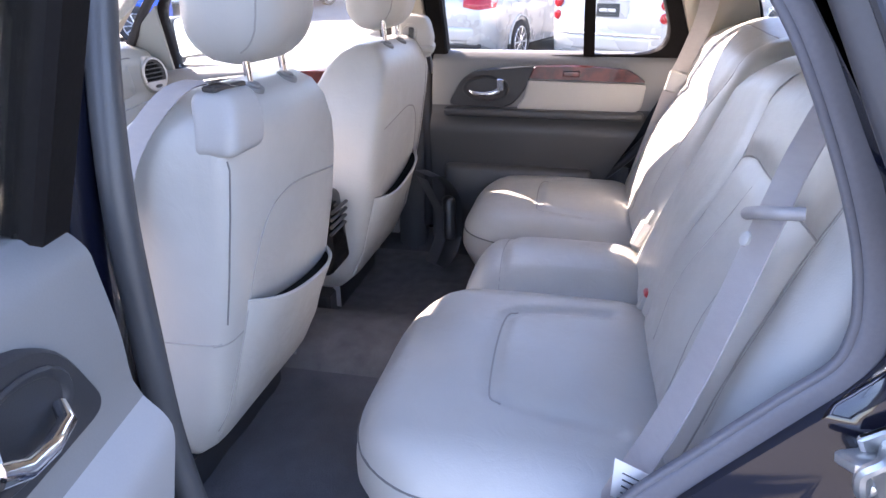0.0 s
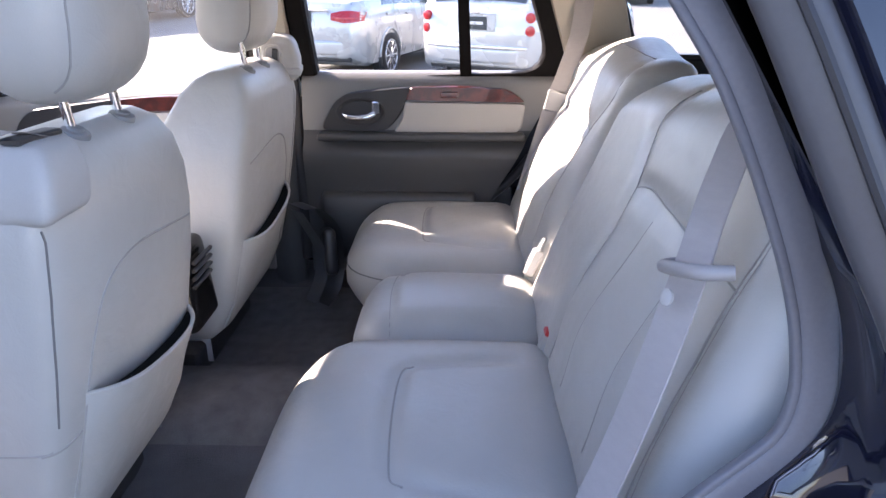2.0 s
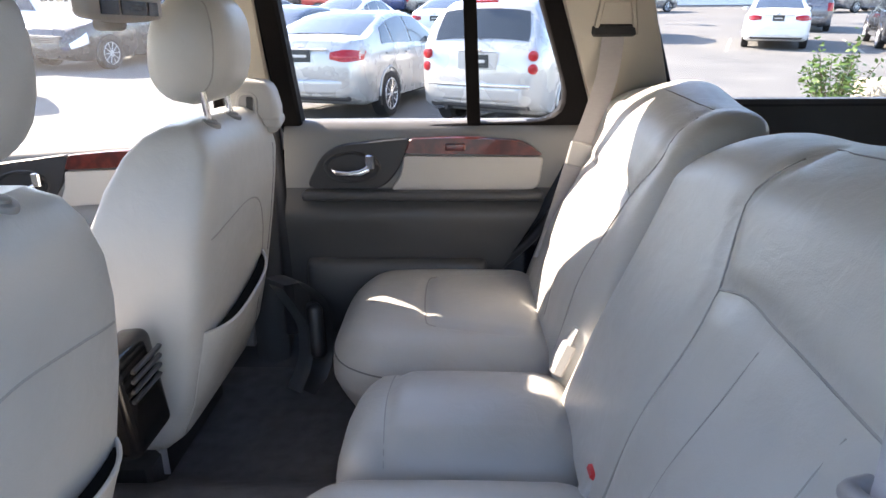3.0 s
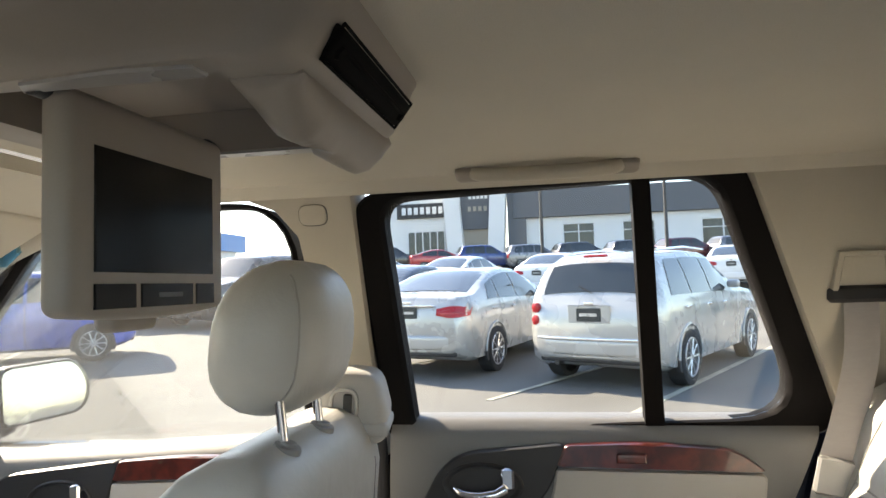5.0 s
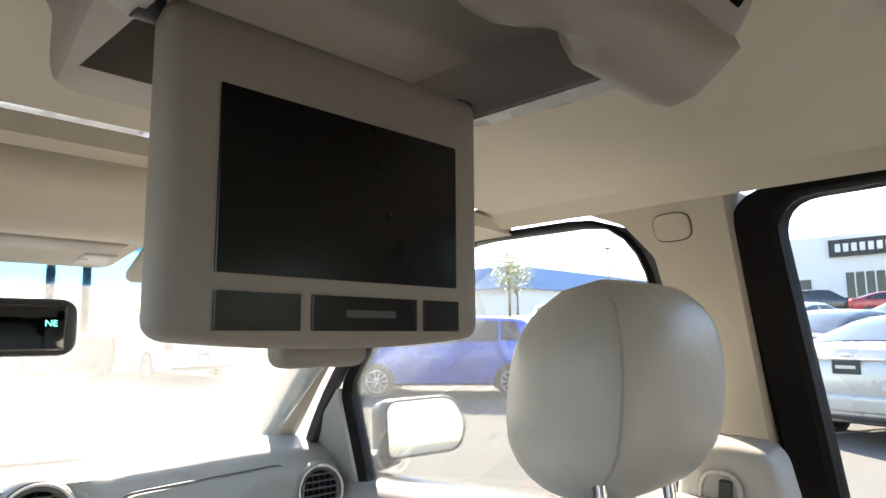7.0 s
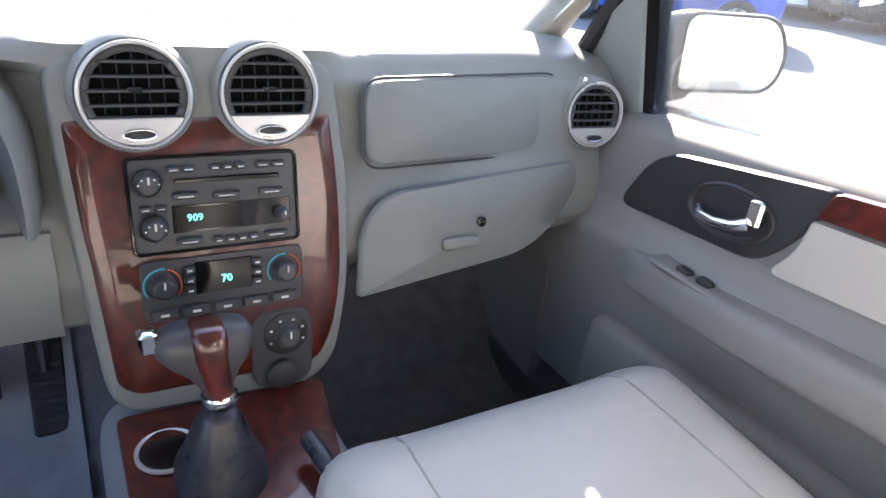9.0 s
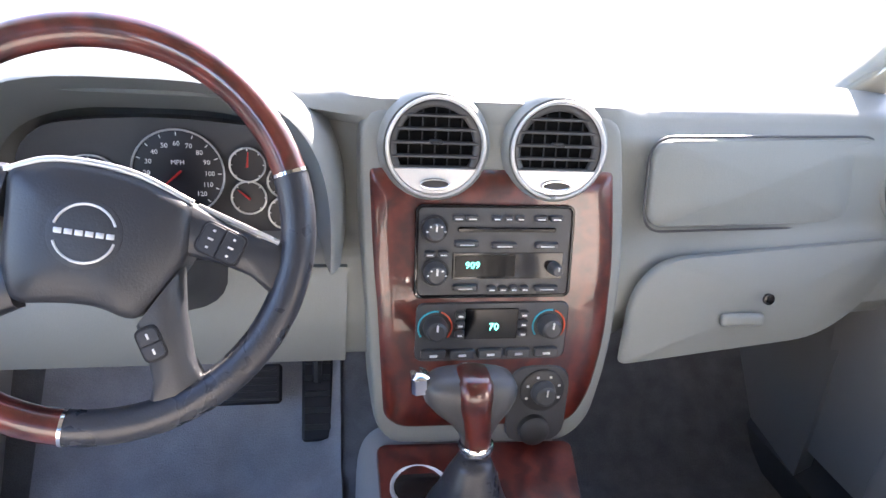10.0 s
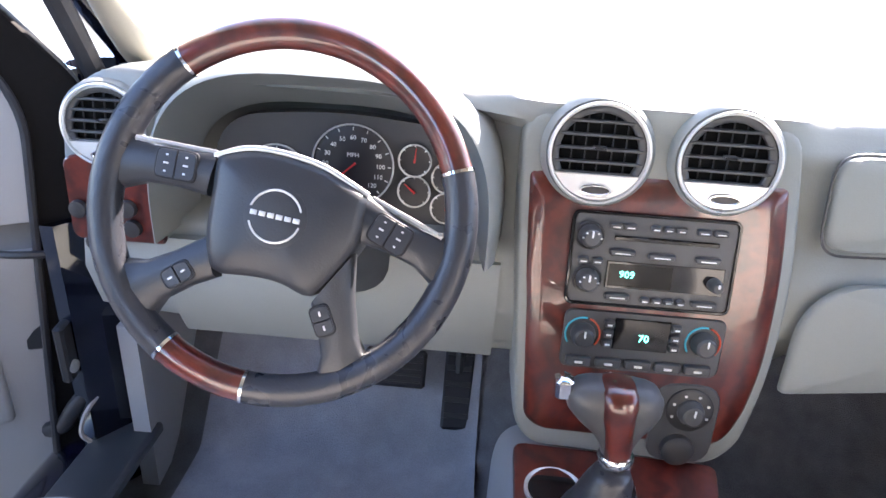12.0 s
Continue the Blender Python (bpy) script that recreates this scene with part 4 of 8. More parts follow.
cap2 = soft((0, 0, 0), (0.060, 0.060, 0.055), 0.020, (8, 8, 8), lambda p: (p.x + 0.010 * max(0, p.z / 0.055), p.y * (1 - 0.16 * max(0, p.z / 0.055)) + 0.008 * max(0, p.z / 0.055), p.z + 0.006 * (1 - (p.y / 0.06) ** 2) * (p.z > 0)), m=pose(0.590, -0.110, 1.238, 4, 0, 10))
CM = pose(0.590, -0.110, 1.238, 4, 0, 10)
c2 = part("belt_outlet", cap2, M_SEATPL, fs2, "grey plastic belt outlet", smooth=50)
part("outlet_flange", soft((0, 0, 0), (0.064, 0.064, 0.012), 0.009, (5, 5, 2), m=CM @ Matrix.Translation((0, 0, -0.030))), M_SEATPL, c2, smooth=50)
mouth = [CM @ Vector((-0.0600, 0.010 + 0.021 * math.copysign(abs(math.cos(a)) ** 0.7, math.cos(a)), 0.008 + 0.026 * math.copysign(abs(math.sin(a)) ** 0.7, math.sin(a)))) for a in lin(0, 6.02, 24)]
part("outlet_mouth", prism([p + Vector((-0.0015, 0, 0)) for p in mouth], CM.to_3x3() @ Vector((0.006, 0, 0))), M_GUIDE, c2)
part("mouth_rim", tube([p + Vector((-0.001, 0, 0)) for p in mouth], 0.0035, 6, closed=True), M_SEATPL, c2, smooth=60)
part("outlet_slot", rbox((0, 0, 0), (0.003, 0.007, 0.019), 0.002, CM @ Matrix.Translation((-0.0625, 0.004, 0.008))), M_DARK, c2)

# rear bench: three cushions and two backrests
BENCH = thing("rear_bench_seat", "light grey leather rear bench with split backrest", "car seat", (0, -0.6, 0.6))


def crease(a, b, lines, wide):
    """How near a point lies to seam lines: 1 on a line, 0 away from it."""
    best = 9.0
    q = Vector((a, b))
    for line in lines:
        for p0, p1 in zip(line, line[1:]):
            v = Vector(p1) - Vector(p0)
            t = max(0.0, min(1.0, (q - Vector(p0)).dot(v) / max(1e-9, v.length_squared)))
            best = min(best, (q - Vector(p0) - v * t).length)
    return math.exp(-((best / wide) ** 2))


def cushion(name, x0, x1, front, label, zt, lobe):
    w = (x1 - x0) / 2
    cx = (x0 + x1) / 2
    dpt = (front + 0.80) / 2
    cy = -0.80 + dpt
    if lobe:
        panel = [(cx - 0.175, -0.70), (cx - 0.160, -0.60), (cx - 0.145, -0.535), (cx - 0.125, -0.515), (cx, -0.507), (cx + 0.125, -0.510), (cx + 0.150, -0.53), (cx + 0.165, -0.60), (cx + 0.175, -0.70)]
    else:
        panel = [(x0 + 0.02, -0.47), (cx, -0.462), (x1 - 0.02, -0.47)]

    def bend(p):
        u, v = p.x / w, p.y / dpt
        z = p.z
        if z > 0:
            z += 0.020 * (1 - u * u) * (1 - 0.6 * v * v) - 0.035 * max(0, v - 0.45) ** 2
            z -= 0.0075 * crease(p.x + cx, p.y + cy, [panel], 0.014) * (z / 0.1)
            # slack hide between the seams
            z += 0.0022 * math.sin(23 * p.x + 9 * p.y) * math.sin(17 * p.y - 6 * p.x) * (1 - u * u)
        y = p.y - 0.105 * lobe * max(0, v) * abs(u) ** 4.0 - 0.03 * (1 - lobe) * max(0, v) * max(0, u) ** 2
        if z < 0:
            y -= 0.05 * max(0, v) * (-z / 0.1)
        return (p.x, y, z)
    s = BENCH
    bm = soft((cx, cy, zt - 0.10), (w, dpt, 0.10), 0.075, (44, 36, 6), bend)
    C = [bm.copy()]
    c = part("cushion", bm, M_LEATHER, s, label, smooth=80)
    if lobe:
        seam("seam", C, [(a, b, 2) for a, b in panel[2:7]], (0, 0, -1), c, 0.0020, n=5)
        ring = []
        for a in lin(205, -25, 60):
            d = Vector((math.cos(radians(a)), math.sin(radians(a)), 0))
            ring += on_surface(C, [Vector((cx, cy, zt - 0.058 + 0.01 * abs(math.cos(radians(a)))))], -d, 0.0002)
        part("piping", tube(ring, 0.0021, 5), M_CORD, c, "dark stitched edge seam")
    else:
        seam("seam", C, [(a, b, 2) for a, b in panel], (0, 0, -1), c, 0.0012)
    return s


cushion("l", -0.745, -0.135, -0.305, "light grey leather rear seat cushion beside the open door", 0.800, 1)
cushion("m", -0.132, 0.185, -0.385, "narrow light grey leather middle seat cushion", 0.795, 0)
cushion("r", 0.188, 0.735, -0.305, "light grey leather rear seat cushion beside the far door", 0.800, 1)


# seam plan of one backrest about its own middle: side seams, cross seam, two pleats and the top roll
def back_lines(c, m):
    f = lambda pts: [(c + m * a, b) for a, b in pts]
    return [
        f([(0.230, 1.30), (0.262, 1.20), (0.205, 1.113), (0.190, 1.0), (0.200, 0.80)]),
        f([(-0.155, 1.30), (-0.19, 1.18), (-0.192, 1.10), (-0.21, 0.99), (-0.228, 0.88), (-0.232, 0.80)]),
        f([(0.205, 1.113), (0.14, 1.128), (0.06, 1.122), (-0.06, 1.116), (-0.192, 1.112)]),
        f([(0.070, 1.10), (0.072, 0.95), (0.076, 0.82)]),
        f([(-0.075, 1.10), (-0.08, 0.95), (-0.085, 0.82)]),
        f([(0.235, 1.272), (0.0, 1.288), (-0.165, 1.275)]),
    ]


def backrest(x0, x1, label, head_x, lines, cut):
    w, cx = (x1 - x0) / 2, (x0 + x1) / 2
    s = BENCH

    def bend(p):
        u, v = p.x / w, p.z / 0.29
        y = p.y
        if y > 0:
            X, Z = p.x + cx, p.z + 1.015
            y += 0.022 * (1 - u * u) * (1 - 0.5 * v * v)
            y += 0.02 * abs(u) ** 4
            y += 0.02 * math.exp(-(((v + 0.25) / 0.35) ** 2)) * (1 - u * u)
            y -= (0.010 * crease(X, Z, lines[:3], 0.016) + 0.0045 * crease(X, Z, lines[3:5], 0.010) + 0.006 * crease(X, Z, lines[5:], 0.014)) * (y / 0.075 > 0.5)
            y += 0.0022 * math.sin(19 * p.x + 7 * p.z) * math.sin(15 * p.z - 5 * p.x) * (1 - u * u)
        z = p.z
        if z > 0.1:
            hx = (p.x + cx - head_x) / 0.16
            z += (0.035 * math.exp(-hx * hx) - 0.020) * (z - 0.1) / 0.19
            z -= cut * max(0, (u - 0.55) / 0.45) ** 2 * (z - 0.1) / 0.19
        return (p.x, y - 0.40 * z - (0.05 * max(0, v - 0.7) if y > 0 else 0), z)
    bm = soft((cx, -0.940, 1.015), (w, 0.075, 0.275), 0.062, (48, 4, 40), bend)
    C = [bm.copy()]
    b = part("backrest", bm, M_LEATHER, s, label, smooth=80)
    for line, r in zip(lines, (0.0022, 0.0020, 0.0018, 0.0012, 0.0012, 0.0014)):
        seam("seam", C, [(a, 1, z) for a, z in line], (0, -1, 0), b, r, n=5)
    return C, b


BL, blp = backrest(-0.735, 0.095, "light grey leather rear seat backrest, wide part of the bench", -0.42, back_lines(-0.440, 1), 0.085)
BR, brp = backrest(0.100, 0.735, "light grey leather rear seat backrest, narrow part of the bench", 0.42, back_lines(0.425, -1), 0.02)
# stitched second row beside the outer seam
seam("seam", BL, [(-0.612, 1, 1.27), (-0.645, 1, 1.18), (-0.645, 1, 1.10), (-0.662, 1, 0.99), (-0.68, 1, 0.88)], (0, -1, 0), blp, 0.0012)


# belts of the rear seats
def strap_sheet(pts, width, side_way, n=6):
    line = curve(pts, n)
    sd = Vector(side_way).normalized() * width / 2
    return sheet(lambda k, j: line[int(k)] + sd * j, range(len(line)), (-1, 0, 1), (0.0, 0.0014, 0.0006))


bt = thing("rear_seat_belt", "pinkish grey seat belt across the rear backrest with a plastic guide", "seat belt", (-0.67, -0.8, 0.75))
part("webbing", strap_sheet([(-0.50, -1.03, 1.335), (-0.535, -0.93, 1.28), (-0.60, -0.875, 1.215), (-0.66, -0.835, 1.145), (-0.685, -0.805, 1.06), (-0.695, -0.775, 0.96), (-0.72, -0.735, 0.87), (-0.74, -0.69, 0.78), (-0.745, -0.66, 0.70)], 0.052, (1, 0.25, 0.30)), M_BELT, bt)
part("guide", tube(curve([(-0.625, -0.835, 1.142), (-0.632, -0.818, 1.142), (-0.66, -0.812, 1.152), (-0.70, -0.812, 1.166), (-0.728, -0.822, 1.175), (-0.735, -0.845, 1.178)], 5), 0.0072, 10), M_GUIDE, bt, "grey plastic belt guide")
part("stop_button", spin([(0.0085, 0), (0.0085, 0.003), (0.006, 0.0045), (0.003, 0.005)], (-0.684, -0.808, 1.130), (-0.3, 0.9, 0.3), 16), M_SEATPL, bt)
bk = thing("belt_buckle", "grey belt buckle with a red release button", "buckle", (-0.19, -0.775, 0.79))
part("body", rbox((0, 0, 0), (0.015, 0.010, 0.026), 0.005, pose(-0.195, -0.765, 0.800, 22, 0, 0)), M_SEATPL, bk)
part("button", rbox((0, 0, 0), (0.014, 0.009, 0.006), 0.003, pose(-0.195, -0.772, 0.826, 22, 0, 0)), M_RED, bk, "red release button")
bt2 = thing("shoulder_belt", "beige shoulder belt hanging from the rear pillar", "seat belt", (0.66, -0.95, 1.1))
part("webbing", strap_sheet([(0.665, -0.945, 1.395), (0.655, -0.935, 1.30), (0.645, -0.905, 1.20), (0.635, -0.875, 1.12), (0.62, -0.84, 1.0), (0.61, -0.80, 0.86)], 0.05, (0.1, 1, 0)), M_BELT, bt2)
part("anchor", rbox((0, 0, 0), (0.012, 0.052, 0.014), 0.006, pose(0.668, -0.945, 1.40, 0, 0, 0)), M_DARK, bt2, "dark brown belt slot")
part("anchor_plate", frame_of([side(y, z, 1, -0.028) for y, z in ((-0.895, 1.39), (-0.905, 1.47), (-0.985, 1.47), (-1.0, 1.39))], [side(y, z, 1, -0.028) for y, z in ((-0.908, 1.40), (-0.916, 1.46), (-0.975, 1.46), (-0.987, 1.40))], (0.02, 0, 0), bevel=0.003), M_BEIGE, bt2)
part("tongue", rbox((0, 0, 0), (0.005, 0.028, 0.03), 0.004, pose(0.632, -0.875, 1.115, 12, 0, 0)), M_SEATPL, bt2)
tg = thing("seat_label", "white printed fabric label on the cushion's side", "label", (-0.74, -0.70, 0.80))
part("tag", sheet(lambda u, v: (-0.752 - 0.006 * math.sin(v * 2), -0.735 + 0.045 * u, 0.795 + 0.06 * v + 0.02 * u), lin(0, 1, 5), lin(0, 1, 6), (-0.001, 0, 0)), M_WHITE, tg)
for k in range(5):
    part("print_bar", rbox((0, 0, 0), (0.0005, 0.013, 0.0010), 0.0003, pose(-0.7588, -0.7125, 0.812 + 0.0095 * k, 24, 0, 0)), M_CHAR, tg, "printed line")

# slack black straps hanging in loops behind the passenger seat
sl = thing("strap", "slack black straps hanging in loops behind the passenger seat", "strap", (0.42, -0.22, 0.55))
part("loop", strap_sheet([(0.44, -0.165, 0.86), (0.50, -0.20, 0.84), (0.565, -0.235, 0.76), (0.575, -0.24, 0.66), (0.545, -0.23, 0.58), (0.50, -0.2, 0.54)], 0.05, (0.3, 1, 0.3)), M_DARK, sl)
part("loop", strap_sheet([(0.46, -0.16, 0.84), (0.50, -0.175, 0.78), (0.53, -0.20, 0.70), (0.52, -0.20, 0.62), (0.47, -0.18, 0.56)], 0.045, (0.6, 1, 0.1)), M_CHAR, sl)
part("strap_pad", soft((0, 0, 0), (0.035, 0.02, 0.07), 0.018, (4, 3, 5), m=pose(0.545, -0.225, 0.69, 0, 12, 20)), M_DARK, sl, smooth=60)
bk2 = thing("belt_buckle", "pale belt buckle tucked between cushion and backrest", "buckle", (0.15, -0.80, 0.82))
part("body", rbox((0, 0, 0), (0.016, 0.012, 0.034), 0.005, pose(0.13, -0.775, 0.83, 25, 12, 0)), M_SEATPL, bk2)
part("tongue", rbox((0, 0, 0), (0.012, 0.004, 0.02), 0.003, pose(0.135, -0.792, 0.872, 25, 12, 0)), M_STEEL, bk2, "steel tongue")

# ---- dashboard ----
dash = thing("dashboard", "grey moulded dashboard with round vents and burl panels", "dashboard", (0, 1.0, 0.6))
# profile of the face: height and depth of points down the dash, from windscreen to lower edge
FACE = [(1.21, 1.112), (1.10, 1.154), (0.96, 1.170), (0.87, 1.155), (0.84, 1.12), (0.835, 1.06), (0.83, 1.01), (0.81, 0.97), (0.795, 0.90), (0.82, 0.83), (0.90, 0.78), (1.08, 0.77)]


def dash_fn(x, k):
    i = min(len(FACE) - 2, int(k))
    t = k - i
    y = FACE[i][0] + (FACE[i + 1][0] - FACE[i][0]) * t
    z = FACE[i][1] + (FACE[i + 1][1] - FACE[i][1]) * t
    w = abs(x)
    if 1.5 < k:
        y += (0.045 if x > 0 else 0.035) * max(0, (w - 0.30) / 0.45) ** 2
    if x > 0.16 and k < 3.2:
        z += 0.014 * min(1, (x - 0.16) / 0.25) * min(1, 3.2 - k)
    if z > 1.1:
        z -= (0.022 if x > 0 else 0.03) * max(0, (w - 0.45) / 0.3) ** 2
    # hood over the instruments
    if x < -0.15:
        h = math.exp(-(((x + 0.40) / 0.20) ** 4))
        if 1.5 < k < 3.6:
            z += 0.028 * h
            y -= 0.05 * h * (k > 2.4)
        elif 3.6 <= k < 6.6:
            y += 0.10 * h
    c = math.exp(-((x / 0.185) ** 8))
    if 2.0 <= k <= 4.0:
        z += c * (0.012 if k < 3 else 0.012 * (4 - k))
        y -= c * 0.045 * (1 - abs(k - 3) * 0.6)
    if x > 0.17 and k > 8.0:
        z += 0.035 * min(1, k - 8.0) * min(1, (x - 0.17) / 0.05)
    if k < 1.2:
        y -= 0.10 * (x / 0.7) ** 2 * (1.2 - k) / 1.2
    return Vector((x, y, z))


fs = []
for i in range(len(FACE) - 1):
    fs += [i + j / 4 for j in range(4)]
body_bm = sheet(dash_fn, lin(-0.735, 0.724, 72), fs + [len(FACE) - 1.0])
part("dash_body", body_bm, M_DASH, dash, smooth=60)
part("defrost_grille", sheet(lambda x, k: (x, 1.165 + 0.02 * k - 0.10 * (x / 0.7) ** 2, 1.133 - 0.012 * k), lin(-0.5, 0.5, 20), (0, 1), (0, 0, 0.004)), M_CHAR, dash)
# end cheeks of the dash
for s in (-1, 1):
    part("end_panel", prism([Vector((0.724 if s > 0 else -0.735, y, z)) for y, z in ((1.20, 1.10), (0.96, 1.14), (0.905, 1.10), (0.90, 1.0), (0.885, 0.85), (0.95, 0.79), (1.15, 0.79))], (s * 0.012, 0, 0), 0.004), M_DASH, dash)


def stack(x, z, lift=0.0):
    """A point on the centre stack's sloped face."""
    y = table(z, [(0.66, 0.755), (0.70, 0.762), (0.80, 0.772), (0.94, 0.788), (1.05, 0.812), (1.10, 0.822), (1.2, 0.84)])
    return Vector((x, y - lift, z))


# surround of the stack, then its burl panel
sur = rpoly([Vector((-0.164, 1.158, 0)), Vector((0.160, 1.158, 0)), Vector((0.180, 1.0, 0)), Vector((0.176, 0.84, 0)), Vector((0.158, 0.745, 0)), Vector((0.125, 0.712, 0)), Vector((-0.115, 0.722, 0)), Vector((-0.138, 0.75, 0)), Vector((-0.160, 1.0, 0))], [0.035, 0.035, 0.08, 0.08, 0.04, 0.03, 0.02, 0.03, 0.08], 5)
mid_ = Vector((0.004, 0.93, 0))
part("stack_surround", loft([[stack(q.x, q.y, lift) + Vector((0, back_, 0)) for q in [mid_ + (p - mid_) * k for p in sur]] for k, lift, back_ in ((0.90, 0.006, 0), (0.965, 0.006, 0), (0.985, 0.004, 0), (0.997, -0.002, 0), (1.004, -0.012, 0), (1.01, -0.03, 0), (1.02, -0.03, 0.07))]), M_DASH, dash, smooth=70)
wd = rpoly([Vector((-0.151, 1.088, 0)), Vector((0.153, 1.089, 0)), Vector((0.162, 1.0, 0)), Vector((0.164, 0.867, 0)), Vector((0.152, 0.79, 0)), Vector((0.130, 0.745, 0)), Vector((-0.105, 0.750, 0)), Vector((-0.127, 0.768, 0)), Vector((-0.146, 1.0, 0))], [0.008, 0.008, 0.05, 0.05, 0.04, 0.03, 0.02, 0.012, 0.05], 5)
part("burl_panel", sheet(lambda i, k: stack(0.004 + (wd[int(i)].x - 0.004) * k, 0.9 + (wd[int(i)].y - 0.9) * k, 0.012 - 0.006 * max(0, k - 0.97) / 0.03), list(range(len(wd))) + [0], [0.02, 0.3, 0.6, 0.85, 0.96, 0.985, 1.0]), M_WOOD, dash, "glossy red burl panel")


def vent(c, r, owner_label, tilt, flap=True, rows=5):
    """Round air vent: silver ring, dark cup, slats, a vane and a silver tab below."""
    n = Vector((tilt, -1, 0.12)).normalized()
    v = part("air_vent", frame_of([c + q for q in circ(r * 1.05, n)], [c + q for q in circ(r * 0.93, n)], -n * 0.02, bevel=0.006), M_SILVER, dash, owner_label, smooth=60)
    part("vent_ring", tube([c + q + n * 0.004 for q in circ(r, n, 48)], r * 0.034, 8, closed=True), M_SILVER, v, "bright ring")
    part("vent_bezel", frame_of([c + q - n * 0.0005 for q in circ(r * 0.95, n)], [c + q - n * 0.003 for q in circ(r * 0.80, n)], -n * 0.006, bevel=0.001), M_CHAR, v, smooth=60)
    # shallow cup; near-black for its black plastic and a deep vent's shade
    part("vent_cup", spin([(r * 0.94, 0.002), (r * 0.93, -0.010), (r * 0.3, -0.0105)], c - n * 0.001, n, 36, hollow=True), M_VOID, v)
    up = Vector((0, n.z, -n.y)).normalized()
    sd = up.cross(n)
    m = Matrix(((sd.x, up.x, n.x, 0), (sd.y, up.y, n.y, 0), (sd.z, up.z, n.z, 0), (0, 0, 0, 1)))
    lo = -0.46 if flap else -0.9
    for i in range(rows):
        h = lo + (0.90 - lo) * i / rows
        wd_ = math.sqrt(max(0.0, 0.80 - h * h)) * r
        part("slat", rbox((0, 0, 0), (wd_, 0.0040 if i == 0 else 0.0015, 0.0028), 0.0005, Matrix.Translation(c + up * h * r - n * 0.0035) @ m @ pose(0, 0, 0, 10, 0, 0)), M_CHAR, v)
    for i in range(-2, 3):
        hgt = math.sqrt(max(0.02, 0.80 - (i * 0.25) ** 2)) * r
        part("vane", rbox((0, 0, 0), (0.0008, (hgt - lo * r) / 2 * 0.95, 0.0014), 0.0004, Matrix.Translation(c + sd * i * 0.27 * r + up * (hgt + lo * r) / 2 - n * 0.0075) @ m), M_VENT, v)
    part("thumb_tab", rbox((0, 0, 0), (r * 0.15, 0.0024, 0.005), 0.002, Matrix.Translation(c + up * 0.10 * r - n * 0.003) @ m), M_CHAR, v)
    # moulded collar round the ring
    part("vent_collar", spin([(r * 1.22, -0.045), (r * 1.20, -0.022), (r * 1.14, -0.006), (r * 1.07, -0.001), (r * 1.0, -0.004)], c, n, 40, cap=False), M_DASH, v, smooth=70)
    if flap:
        seg = [c + (sd * math.cos(a) + up * math.sin(a)) * r * 0.97 + n * 0.003 for a in lin(math.pi + 0.45, 2 * math.pi - 0.45, 20)]
        part("vent_flap", prism(seg, -n * 0.012, 0.002), M_SILVER, v, "silver lower plate")
        tab = [c - up * r * 0.74 + sd * r * 0.30 * math.cos(a) + up * r * 0.10 * math.sin(a) + n * 0.005 for a in lin(0, 2 * math.pi * 19 / 20, 20)]
        part("vent_wheel", prism(tab, -n * 0.008, 0.001), M_DARK, v)
        part("vent_wheel_rim", tube([p + n * 0.001 for p in tab], 0.0014, 6, closed=True), M_CHROME, v)
    return v


def circ(r, n, k=40):
    up = Vector((0, n.z, -n.y)).normalized()
    sd = up.cross(n)
    return [(sd * math.cos(2 * math.pi * i / k) + up * math.sin(2 * math.pi * i / k)) * r for i in range(k)]


vent(stack(-0.075, 1.117, 0.021), 0.0575, "round air vent with silver ring and tab", 0.0)
vent(stack(0.074, 1.117, 0.021), 0.0575, "round air vent with silver ring and tab", 0.0)
vent(Vector((0.645, 0.842, 1.068)), 0.0535, "round air vent at the dash end", -0.12)
vent(Vector((-0.675, 0.822, 1.100)), 0.049, "round air vent at the dash end", 0.10)


def face_plate(owner, name, x0, x1, z0, z1, r, lift, mat, label="", thick=0.02):
    pts = rpoly([Vector((x0, z1, 0)), Vector((x1, z1, 0)), Vector((x1, z0, 0)), Vector((x0, z0, 0))], r, 4)
    return part(name, prism([stack(p.x, p.y, lift) for p in pts], (0, thick, 0), 0.002), mat, owner, label)


def key(owner, x, z, hx, hz, lift, mat=M_CHAR, name="button"):
    c = stack(x, z, lift)
    return part(name, rbox((0, 0, 0), (hx, 0.004, hz), 0.0018, Matrix.Translation(c) @ pose(0, 0, 0, -8)), mat, owner)


def mark(owner, x, z, hx, hz, lift, mat=M_WHITE):
    c = stack(x, z, lift)
    return part("mark", rbox((0, 0, 0), (hx, 0.0005, hz), 0.0002, Matrix.Translation(c) @ pose(0, 0, 0, -8)), mat, owner)


def knob(owner, x, z, r, lift, ring=None):
    c = stack(x, z, lift)
    n = Vector((0, -1, 0.15)).normalized()
    k = part("knob", spin([(r, 0), (r, 0.006), (r * 0.86, 0.010), (r * 0.80, 0.017), (r * 0.6, 0.019)], c, n, 28), M_CHAR, owner, smooth=30)
    part("pointer", rbox((0, 0, 0), (0.0012, 0.001, r * 0.3), 0.0004, Matrix.Translation(c + n * 0.0195 + Vector((0, 0, r * 0.4)))), M_WHITE, k)
    return k


